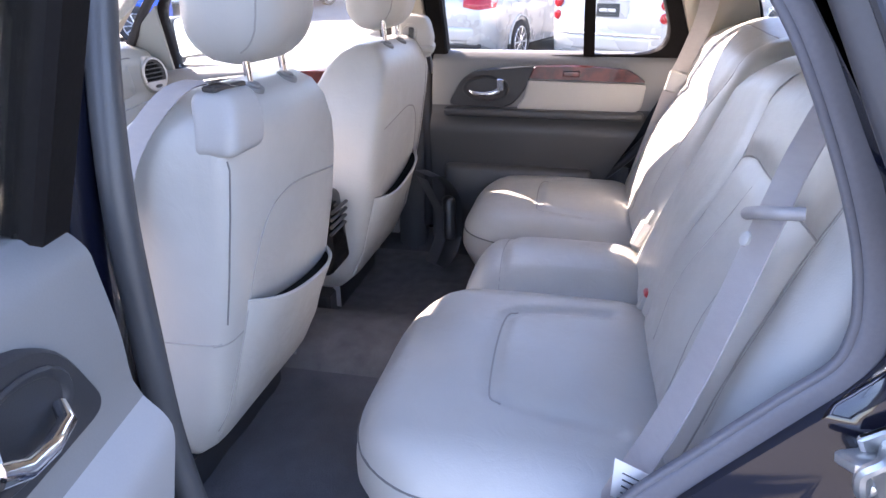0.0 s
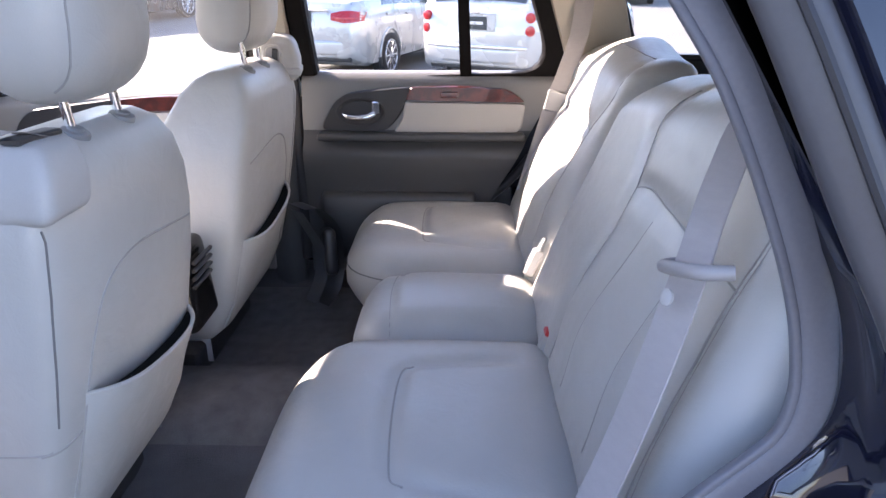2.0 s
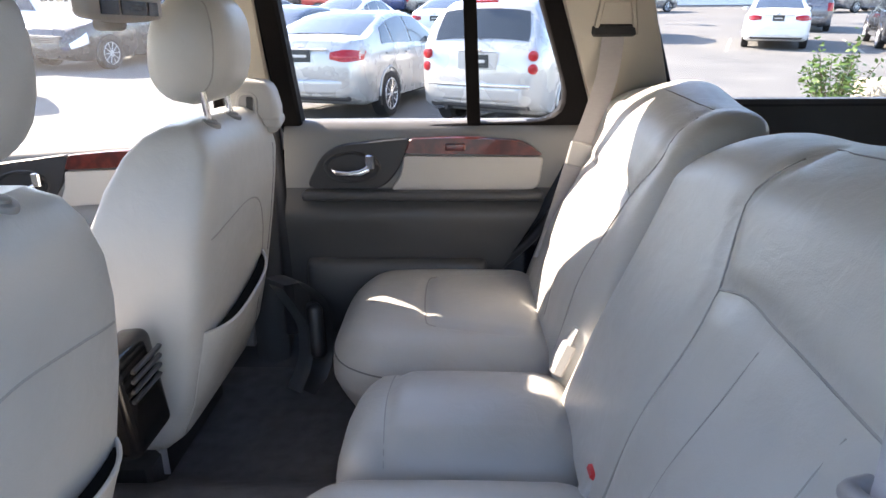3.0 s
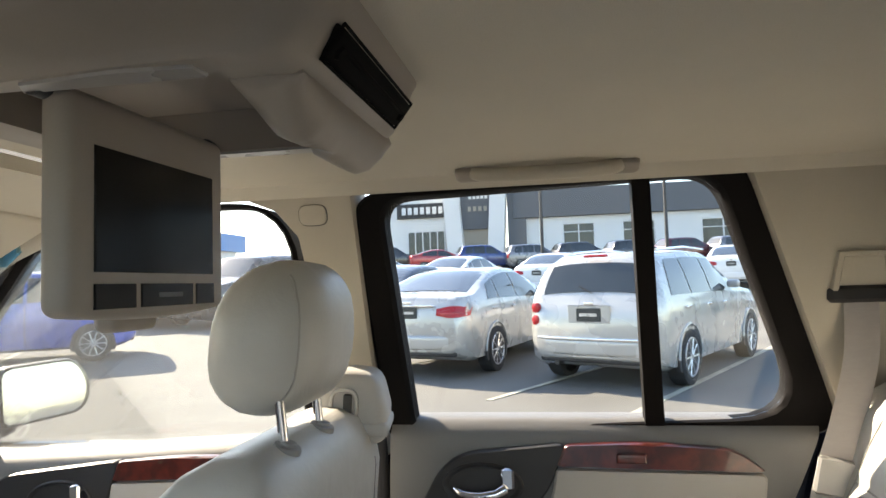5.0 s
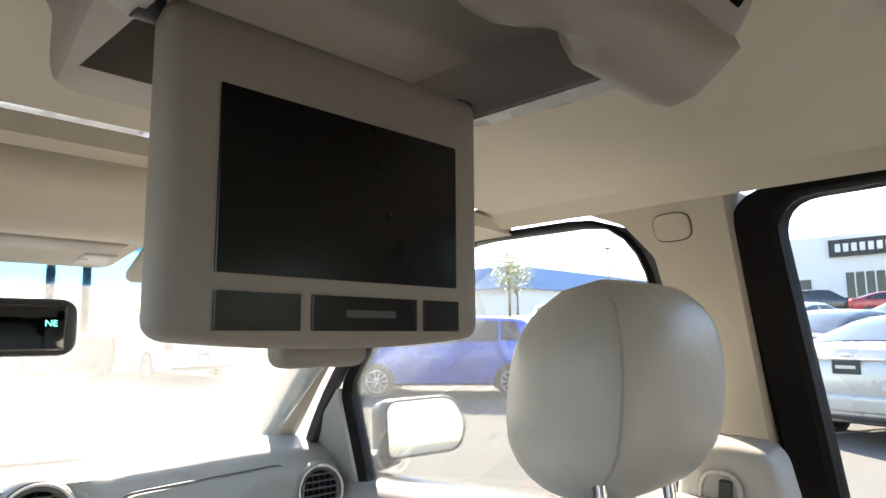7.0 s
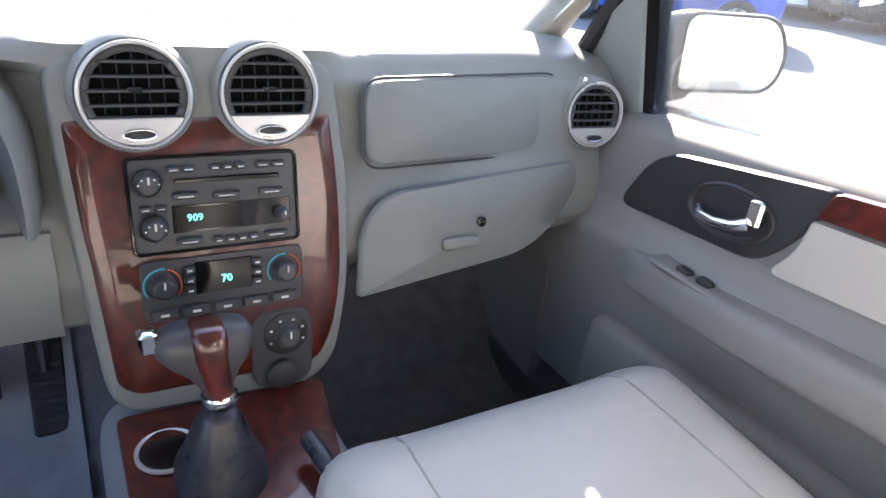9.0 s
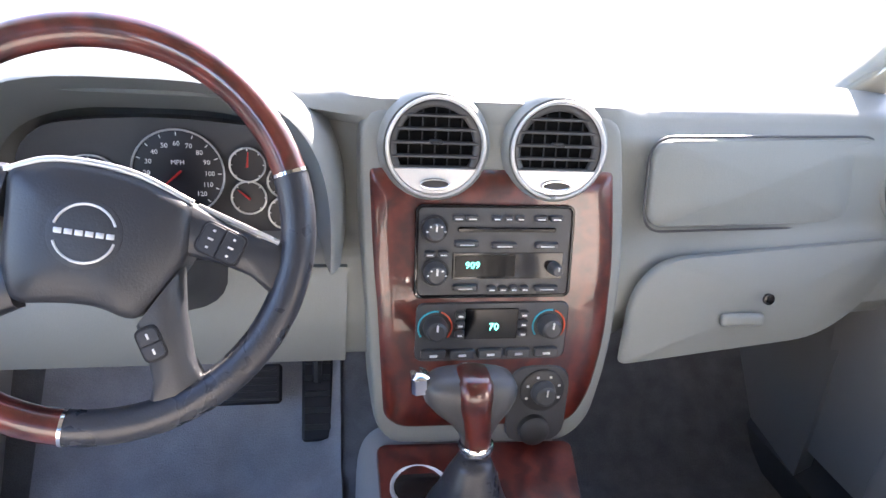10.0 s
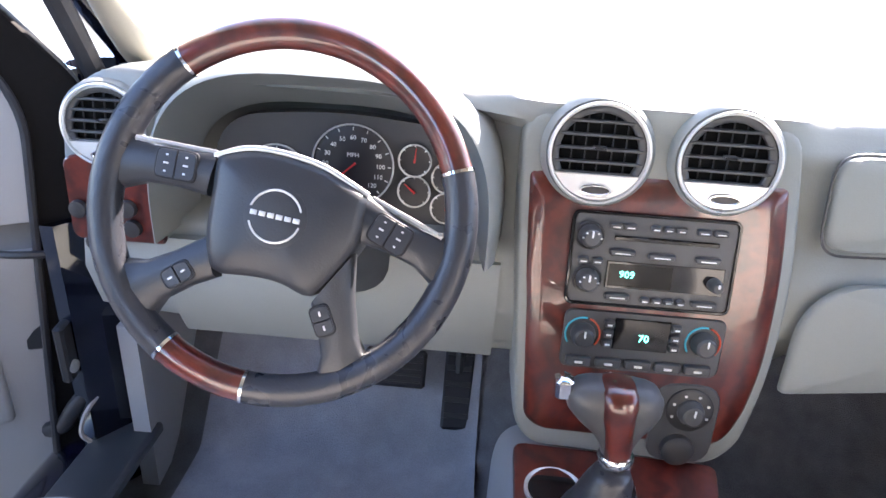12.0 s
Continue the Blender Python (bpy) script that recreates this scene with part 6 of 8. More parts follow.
part("grip_wood", loft([sring((x, 0.652, 0.814 + (z - 0.814) * 0.86), (1, 0, 0), (0, 1, 0), w, b, 3.6, 24) for z, w, b, x in ((0.814, 0.0150, 0.0185, -0.031), (0.835, 0.0160, 0.0205, -0.033), (0.860, 0.0175, 0.0250, -0.037), (0.885, 0.0195, 0.0295, -0.041), (0.905, 0.0205, 0.0300, -0.0415), (0.918, 0.0195, 0.0260, -0.042), (0.9245, 0.015, 0.016, -0.042))]), M_WOOD, gs, "burl grip front", smooth=80)
part("button", rbox((0, 0, 0), (0.010, 0.012, 0.0135), 0.004, pose(-0.100, 0.658, 0.894, 0, -4, 0)), M_CHROME, gs, "chrome release button")
part("hand_brake", tube(curve([(0.068, 0.625, 0.735), (0.078, 0.57, 0.722), (0.09, 0.48, 0.695)], 4), [0.012] * 9, 12), M_BLKLTH, con, "black brake lever")

# pedals and mats
front_group = [dash, sw_, con, gs]
for c, w_, h_, lab in (((-0.335, 1.08, 0.60), 0.058, 0.035, "ribbed black brake pedal"), ((-0.215, 1.10, 0.56), 0.028, 0.085, "ribbed black accelerator pedal")):
    pd = thing("pedal", lab, "pedal", c)
    front_group.append(pd)
    part("pad", rbox((0, 0, 0), (w_, 0.007, h_), 0.005, pose(*c, -38)), M_RUBBER, pd)
    for i in range(5):
        part("rib", rbox((0, 0, 0), (w_ * 0.85, 0.003, h_ * 0.06), 0.001, pose(*c, -38) @ Matrix.Translation((0, -0.009, h_ * (-0.7 + 0.35 * i)))), M_DARK, pd)
    part("arm", tube([Vector(c) + Vector((0, 0.01, 0.02)), Vector(c) + Vector((0, 0.06, 0.16)), Vector(c) + Vector((0, 0.07, 0.26))], 0.009, 8), M_DARK, pd)
solo("floor_mat", sheet(lambda x, y: (x, y, floor_fn(x, y)[2] + 0.016 + 0.003 * math.sin(31 * x + 5 * y) * math.sin(17 * y)), lin(-0.66, -0.14, 24), lin(0.52, 1.30, 70), (0, 0, -0.006)), M_MAT, "grey pile mat in the driver's footwell", "floor mat")
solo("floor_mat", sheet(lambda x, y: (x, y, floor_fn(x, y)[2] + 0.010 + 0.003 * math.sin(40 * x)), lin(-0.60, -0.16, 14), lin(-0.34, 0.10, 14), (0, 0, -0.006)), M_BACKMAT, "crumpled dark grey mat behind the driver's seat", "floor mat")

# the whole front group stands a little to the right and higher than its own plan
for ob in front_group:
    ob.matrix_basis = Matrix.Translation((0.033, -0.004, 0.0255)) @ ob.matrix_basis

# ---- overhead things ----
dv = thing("ceiling_video_unit", "beige overhead video player with a folded-down screen and disc slot", "video player", (0, -0.15, 1.60))
ZC = 1.630
out_top = rpoly([Vector((-0.148, -0.328, 0)), Vector((0.148, -0.328, 0)), Vector((0.145, -0.15, 0)), Vector((0.118, 0.032, 0)), Vector((-0.118, 0.032, 0)), Vector((-0.147, -0.15, 0))], [0.06, 0.05, 0.08, 0.02, 0.02, 0.08], 7)


def hous(k, z, rear=0.0):
    """Outline of the housing, drawn in by k and with its rear edge pulled forward."""
    return [Vector((p.x * k, -0.14 + (p.y + 0.14) * k + rear * max(0, (-0.22 - p.y) / 0.125), z)) for p in out_top]


bm = loft([hous(1.035, ZC + 0.006), hous(1.012, ZC - 0.002), hous(1.0, ZC - 0.008), hous(1.0, ZC - 0.018, 0.006), hous(1.0, ZC - 0.030, 0.013), hous(0.995, ZC - 0.041, 0.020), hous(0.985, ZC - 0.047, 0.027), hous(0.965, ZC - 0.050, 0.032)], cap=False)
us = hous(0.965, ZC - 0.050, 0.032)
vs1 = add_ring(bm, us)
rec = [Vector((max(-0.114, min(0.114, p.x)), max(-0.248, min(-0.02, p.y)), ZC - 0.050)) for p in us]
vs2 = add_ring(bm, rec)
vs3 = add_ring(bm, [p + Vector((0, 0, 0.042)) for p in rec])
bridge(bm, vs1, vs2)
bridge(bm, vs2, vs3)
bm.faces.new(vs3)
bmesh.ops.remove_doubles(bm, verts=bm.verts, dist=0.0005)
hs = part("housing", bm, M_HOUSING, dv, smooth=40)
SR = pose(0.002, -0.317, 1.602, 38, 0, 0)
# A raised near-black block and fittings stand for the slot's shaded recess.
part("disc_slot", soft((0, 0, 0), (0.100, 0.006, 0.0125), 0.004, (6, 1, 2), m=SR), M_VOID, hs, "dark disc slot")
part("slot_lip", tube([SR @ Vector((x, -0.004, z)) for x, z in ((-0.101, -0.014), (0.101, -0.014), (0.101, 0.014), (-0.101, 0.014))], 0.0014, 6, closed=True), M_VOID, hs)
part("slot_tray", rbox((0, 0, 0), (0.09, 0.003, 0.002), 0.001, SR @ Matrix.Translation((0, -0.0055, 0.001))), M_VOID, hs)
for x in (-0.088, 0.088):
    part("slot_button", spin([(0.005, 0), (0.004, 0.003)], SR @ Vector((x, -0.006, -0.003)), SR.to_3x3() @ Vector((0, -1, 0)), 10), M_VOID, hs)
for x in (-1, 1):
    part("dome_lamp", prism([Vector((x * a, b, ZC - 0.0525)) for a, b in ((0.131, -0.112), (0.1155, -0.102), (0.1155, -0.240), (0.134, -0.240), (0.138, -0.19))], (0, 0, 0.004), 0.001), M_LENS, hs, "frosted lamp lens")
# drive bay swelling below the rear edge, with a finger notch in its front
def bay_ring(x):
    d = 0.032 * min(1, max(0.02, (x + 0.100) / 0.06)) ** 0.6 * min(1, max(0.05, (0.136 - x) / 0.02)) ** 0.5
    n = 0.016 * max(0, 1 - abs(x - 0.005) / 0.028) ** 0.5
    b = ZC - 0.050
    return [Vector((x, y, z)) for y, z in ((-0.244 - n, b + 0.01), (-0.247 - n, b - 0.35 * d), (-0.254 - n, b - 0.8 * d), (-0.268 - n * 0.8, b - d), (-0.282, b - 0.9 * d), (-0.294, b - 0.55 * d), (-0.300, b), (-0.296, b + 0.012))]


bay = loft([bay_ring(x) for x in lin(-0.100, 0.136, 44)])
part("drive_bay", bay, M_HOUSING, hs, smooth=60)
SM = pose(0, -0.118, 1.50, 0.5, 0, 0)
scr = part("screen_unit", soft((0, 0, 0), (0.109, 0.013, 0.086), 0.010, (8, 2, 8), lambda p: (p.x, p.y, (p.z * 0.90 - 0.006 * (1 - (p.x / 0.113) ** 2)) if p.z < -0.05 else p.z), m=SM), M_HOUSING, dv, "beige screen panel hanging down", smooth=50)
def on_scr(x0, x1, z0, z1, d=0.0145, thick=0.006):
    return prism([SM @ Vector((x, -d, z)) for x, z in ((x0, z0), (x1, z0), (x1, z1), (x0, z1))], (0, thick, 0), 0.0006)
part("screen", on_scr(-0.083, 0.083, -0.046, 0.047), M_SCREEN, scr, "switched-off dark screen")
for x0, x1 in ((-0.083, -0.035), (-0.028, 0.048), (0.054, 0.085)):
    part("button_window", on_scr(x0, x1, -0.0735, -0.0545), M_SCREEN, scr, "dark infrared window")
part("brand_bar", on_scr(-0.006, 0.030, -0.066, -0.062, 0.0152, 0.0006), M_TRIM_SHADE, scr)
part("latch", soft((0, 0, 0), (0.03, 0.012, 0.010), 0.008, (4, 2, 2), m=pose(0.0, -0.098, 1.416)), M_HOUSING, scr)
for x in (-0.113, 0.113):
    part("hinge", spin([(0.009, -0.006), (0.009, 0.006)], (x, -0.112, 1.584), (1, 0, 0), 14), M_DARK, scr)

# grab handle over the far rear door
gh = thing("grab_handle", "beige grab handle folded against the roof edge", "grab handle", (0.55, -0.45, 1.61))
part("bar", tube(curve([(0.548, -0.335, 1.616), (0.535, -0.36, 1.609), (0.530, -0.45, 1.607), (0.535, -0.54, 1.609), (0.548, -0.562, 1.616)], 5), 0.012, 10), M_BEIGE, gh, smooth=60)
# Darker plastic on feet and recess stands for shade round the bar's ends.
for y in (-0.325, -0.572):
    part("foot", soft((0, 0, 0), (0.014, 0.022, 0.012), 0.008, (2, 3, 2), m=pose(0.553, y, 1.618, 0, 30, 0)), M_HOUSING, gh)
part("recess", soft((0, 0, 0), (0.008, 0.145, 0.016), 0.007, (2, 8, 2), m=pose(0.575, -0.448, 1.619, 0, 40, 0)), M_HOUSING, gh)
oc = thing("pillar_cover", "oval plastic cover on the beige pillar trim", "cover", (0.63, -0.04, 1.57))
ov = [Vector((0, -0.029 + 0.026 * math.copysign(abs(math.cos(a)) ** 0.6, math.cos(a)), 1.57 + 0.018 * math.copysign(abs(math.sin(a)) ** 0.6, math.sin(a)))) for a in lin(0, 6.08, 28)]
part("lid", prism([side(p.y, p.z, 1, -0.016) for p in ov], (0.012, 0, 0), 0.0015), M_BEIGE, oc)
part("gap", tube([side(p.y, p.z, 1, -0.0125) for p in ov], 0.0015, 5, closed=True), M_CHAR, oc)
# overhead console, visors, mirror
ohc = thing("overhead_console", "beige overhead console with map lamps", "console", (0, 0.5, 1.58))
part("shell", soft((0, 0, 0), (0.135, 0.16, 0.034), 0.028, (10, 10, 4), lambda p: (p.x, p.y, p.z - (0.012 * math.exp(-((p.y + 0.06) / 0.05) ** 2) if p.z < 0 else 0)), m=pose(0, 0.46, 1.583, -9)), M_BEIGE, ohc, smooth=60)
part("button_strip", soft((0, 0, 0), (0.095, 0.022, 0.006), 0.005, (6, 2, 2), m=pose(0, 0.47, 1.546, -9)), M_HOUSING, ohc)
for x in (-0.085, 0.085):
    part("map_lamp", soft((0, 0, 0), (0.022, 0.026, 0.005), 0.005, (3, 3, 2), m=pose(x, 0.54, 1.538, -9)), M_LENS, ohc, "clear map lamp lens")
for s in (-1, 1):
    v = thing("sun_visor", "beige folded-up sun visor", "sun visor", (s * 0.38, 0.5, 1.57), group="sun visors")
    part("flap", soft((0, 0, 0), (0.215, 0.085, 0.012), 0.011, (10, 5, 2), lambda p: (p.x, p.y, p.z - 0.03 * (p.x / 0.215) ** 2 * 0.3), m=pose(s * 0.365, 0.540, 1.558, -28, s * 2, 0)), M_BEIGE, v, smooth=60)
    part("hinge_rod", tube([(s * 0.15, 0.475, 1.590), (s * 0.57, 0.470, 1.588)], 0.006, 8), M_BEIGE, v)
im = thing("inside_mirror", "dark rear-view mirror with a green compass reading", "mirror", (-0.03, 0.55, 1.43))
part("shell", soft((0, 0, 0), (0.12, 0.022, 0.036), 0.02, (8, 3, 4), m=pose(-0.06, 0.53, 1.442, 4, 0, -8)), M_DARK, im, smooth=60)
part("mirror_glass", soft((0, 0, 0), (0.105, 0.003, 0.028), 0.003, (6, 1, 3), m=pose(-0.063, 0.508, 1.441, 4, 0, -8)), M_DIMMED, im, "mirror glass")
part("stem", tube([(-0.055, 0.55, 1.45), (-0.04, 0.60, 1.50), (-0.03, 0.66, 1.535)], 0.009, 8), M_DARK, im)
text("compass", "NE", 0.011, pose(0.023, 0.4905, 1.446, 94, 0, -8), M_LCD, im)
# outside mirror
dm = thing("door_mirror", "door mirror with charcoal shell", "mirror", (0.95, 0.95, 1.1))
MD = pose(1.032, 0.868, 1.194, -5, 0, -17)
eye = rpoly([Vector((-0.110, 0.066, 0)), Vector((0.085, 0.072, 0)), Vector((0.118, 0.0, 0)), Vector((0.095, -0.062, 0)), Vector((-0.108, -0.070, 0))], [0.03, 0.05, 0.05, 0.045, 0.02], 7)
def mir_ring(k, dy, dx=0.0):
    return [MD @ Vector((p.x * k + dx, dy, p.y * k)) for p in eye]
part("shell", loft([mir_ring(1.02, 0.002), mir_ring(1.07, -0.006), mir_ring(1.12, 0.004), mir_ring(1.13, 0.03), mir_ring(1.05, 0.075, -0.005), mir_ring(0.8, 0.108, -0.015), mir_ring(0.3, 0.122, -0.02)]), M_CHAR, dm, smooth=60)
part("mirror_glass", prism(mir_ring(1.0, -0.004), MD.to_3x3() @ Vector((0, 0.004, 0)), 0.0), M_MIRROR, dm, "mirror glass")
part("foot", loft([sring((0.88 + 0.09 * k, 0.935, 1.11 + 0.01 * k), (0, 1, 0), (0, 0, 1), 0.04, 0.025, 2.5, 14) for k in (0, 0.5, 1)]), M_CHAR, dm)

# left rear door, swung open about its front edge
HM = Matrix.Translation((-0.90, -0.035, 0)) @ Matrix.Rotation(radians(-80), 4, "Z") @ Matrix.Translation((0.86, 0.11, 0))
d3 = thing("door_3", "open rear door with grey trim and chrome handle", "car door", (-0.9, -0.1, 0.5), kind="structure")
door_panel(d3, -0.135, -0.90, -1, y_rear_low=-0.56, m=HM, zb=0.45, low_mat=M_TRIM_LIT)
door_decor(d3, -0.185, -0.80, -0.445, -1, m=HM)
part("window_frame", frame_of([HM @ p for p in outline(REAR_OUT, R_REAR_OUT, -1)], [HM @ p for p in outline(REAR_IN, R_REAR_IN, -1)], HM.to_3x3() @ Vector((-0.05, 0, 0)), bevel=0.008), M_FRAME, d3)
part("outer_skin", sheet(lambda y, z: HM @ Vector((-0.88, y, z)), lin(-0.06, -0.92, 6), lin(0.5, 1.17, 6), HM.to_3x3() @ Vector((0.02, 0, 0))), M_PAINT, d3)
g = part("pane", prism([HM @ p for p in outline(REAR_IN, R_REAR_IN, -1, 0.02)], HM.to_3x3() @ Vector((-0.004, 0, 0))), M_GLASS, d3)
g.visible_shadow = False
# driver's door, open
FM = Matrix.Translation((-0.87, 1.10, 0)) @ Matrix.Rotation(radians(-58), 4, "Z") @ Matrix.Translation((0.87, -0.95, 0))
d4 = thing("door_4", "open driver's door with grey trim panel", "car door", (-0.9, 0.9, 0.5), kind="structure")
door_panel(d4, -0.01, 0.90, -1, slope=0.055, m=FM, zb=0.36, low_mat=M_TRIM_LIT)
door_decor(d4, 0.775, 0.03, 0.44, -1, slope=0.055, m=FM, ho=0.09)
part("armrest", soft((0, 0, 0), (0.045, 0.34, 0.035), 0.02, (4, 12, 4), m=FM @ pose(-0.685, 0.36, 0.895)), M_TRIM_LIT, d4)
part("speaker_grille", soft((0, 0, 0), (0.012, 0.10, 0.11), 0.01, (2, 6, 6), m=FM @ pose(-0.71, 0.70, 0.70)), M_TRIM_LIT, d4)
solo("kick_panel", sheet(lambda y, z: (-0.70 - 0.02 * math.sin((y - 0.9) * 4), y, z), lin(0.915, 1.34, 10), lin(0.44, 0.77, 6), (-0.03, 0, 0)), M_TRIM_LIT, "grey plastic trim at the side of the footwell", "trim", "structure")
solo("kick_panel", sheet(lambda y, z: (0.70 + 0.02 * math.sin((y - 0.9) * 4), y, z), lin(0.90, 1.34, 8), lin(0.44, 0.99, 6), (0.03, 0, 0)), M_TRIM_HALF, "grey plastic trim at the side of the footwell", "trim", "structure")
part("window_frame", frame_of([FM @ p for p in outline(FRONT_OUT, [0.03, 0.125, 0.05, 0.06, 0.03, 0.03], -1)], [FM @ p for p in outline(FRONT_IN, [0.02, 0.12, 0.05, 0.06, 0.05, 0.02], -1)], FM.to_3x3() @ Vector((-0.05, 0, 0)), bevel=0.006), M_FRAME, d4)
part("outer_skin", sheet(lambda y, z: FM @ Vector((-0.88, y, z - 0.02 * y)), lin(-0.05, 0.98, 6), lin(0.5, 1.14, 6), FM.to_3x3() @ Vector((0.02, 0, 0))), M_PAINT, d4)

corner = rpoly([Vector((y, z, 0)) for y, z in ((0.66, 1.215), (0.80, 1.205), (0.875, 1.178), (0.902, 1.105), (0.888, 0.95), (0.840, 0.42), (0.965, 0.42), (0.985, 0.95), (0.99, 1.13), (0.88, 1.27), (0.78, 1.38), (0.66, 1.50))], [0.02, 0.06, 0.06, 0.06, 0.05, 0.01, 0.01, 0.05, 0.05, 0.05, 0.02, 0.02], 5)
part("sail_panel", prism([FM @ Vector((-0.668, p.x, p.y)) for p in corner], FM.to_3x3() @ Vector((-0.05, 0, 0)), 0.004), M_FRAME, d4, "black corner and front edge of the door")
corner_pad = rpoly([Vector((y, z, 0)) for y, z in ((0.80, 0.948), (0.80, 1.208), (0.875, 1.182), (0.905, 1.105), (0.892, 0.948))], [0.004, 0.004, 0.03, 0.06, 0.004], 5)
part("corner_trim", prism([FM @ Vector((-0.673, p.x, p.y)) for p in corner_pad], FM.to_3x3() @ Vector((-0.03, 0, 0)), 0.002), M_TRIM_LIT, d4, "upper front corner of the trim panel")
part("edge_seal", tube([FM @ Vector((-0.665, p.x, p.y)) for p in corner[3:36]], 0.006, 8), M_RUBBER, d4, "black rubber bead along the trim")
# hinge, wiring boot and bolts on the driver's jamb
hg = thing("hinge_assembly", "black steel hinge with bolts and wiring on the driver's jamb", "hinge", (-0.82, 0.95, 0.75))
part("hinge_plate", rbox((0, 0, 0), (0.008, 0.045, 0.05), 0.004, pose(-0.795, 0.90, 0.745, 0, 0, 8)), M_DARK, hg)
part("hinge_arm", rbox((0, 0, 0), (0.05, 0.012, 0.03), 0.006, pose(-0.84, 0.93, 0.745, 0, 0, 25)), M_DARK, hg)
for y, z in ((0.87, 0.72), (0.915, 0.775)):
    part("bolt", spin([(0.011, 0), (0.011, 0.006), (0.007, 0.009)], (-0.786, y, z), (1, -0.1, 0), 12), M_STEEL, hg)
part("check_strap", tube(curve([(-0.79, 0.90, 0.90), (-0.83, 0.875, 0.905), (-0.88, 0.88, 0.90)], 5), 0.006, 8), M_DARK, hg)
part("wiring_boot", tube(curve([(-0.77, 0.93, 0.66), (-0.80, 0.89, 0.635), (-0.83, 0.885, 0.59), (-0.87, 0.90, 0.56)], 6), 0.014, 10), M_RUBBER, hg)
part("wire", tube(curve([(-0.775, 0.90, 0.64), (-0.785, 0.875, 0.62), (-0.79, 0.865, 0.59), (-0.785, 0.875, 0.565)], 5), 0.004, 6), M_BELT, hg)
solo("jamb_inner", sheet(lambda y, z: (-0.80 + 0.08 * max(0, (y - 0.86) / 0.1) * 0.9, y, z), lin(0.885, 0.965, 6), lin(0.44, 0.95, 6), (-0.02, 0, 0)), M_PAINT, "dark blue painted jamb inside the driver's door opening", "jamb", "structure")

# ---- car park ----
SLOPE = 0.024


def gz(x, y=0.0):
    """Height of the car park, which rises gently to the right and ahead."""
    return SLOPE * min(11, max(0.0, x - 1.0)) + 0.062 * min(48, max(0.0, x - 12.0)) + 0.02 * min(49, max(0.0, y - 1.0))


M_TYRE = surface("tyre_rubber", (0.02, 0.02, 0.021), 0.75, var=0.2, fine=120, bump=0.3)
M_ALLOY = surface("alloy_wheel", (0.55, 0.55, 0.56), 0.3, 0.8, var=0.05, bump=0)
M_CARGLASS = surface("car_glass", (0.03, 0.036, 0.038), 0.06, var=0.2, scale=2, bump=0, coat=0.6)
M_TAIL = surface("tail_lamp", (0.40, 0.004, 0.010), 0.25, var=0.2, scale=30, bump=0, coat=0.15)
M_TAILIN = surface("lamp_insert", (0.55, 0.09, 0.09), 0.25, var=0.1, scale=30, bump=0)
M_LAMPW = surface("head_lamp", (0.75, 0.76, 0.78), 0.1, 0.3, var=0.1, scale=30, bump=0, coat=1.0)
M_PLATE = surface("dealer_plate", (0.03, 0.035, 0.035), 0.4, var=0.05, bump=0)


def paint(name, col, metal=0.5):
    return surface(name, col, 0.28, metal, var=0.05, scale=3, fine=900, bump=0, coat=1.0)


P_SILVER, P_WHITE, P_BLUE = paint("silver_paint", (0.47, 0.465, 0.445), 0.35), paint("white_paint", (0.78, 0.78, 0.77), 0.0), paint("bright_blue_paint", (0.008, 0.085, 0.50), 0.2)
P_DARK, P_NAVY, P_RED, P_GREY = paint("dark_grey_paint", (0.035, 0.036, 0.04), 0.4), paint("navy_paint", (0.02, 0.045, 0.16), 0.4), paint("red_paint", (0.42, 0.03, 0.03), 0.2), paint("grey_paint", (0.20, 0.20, 0.21), 0.5)
P_MAROON, P_GREEN = paint("maroon_paint", (0.10, 0.012, 0.018), 0.3), paint("olive_paint", (0.10, 0.10, 0.075), 0.4)

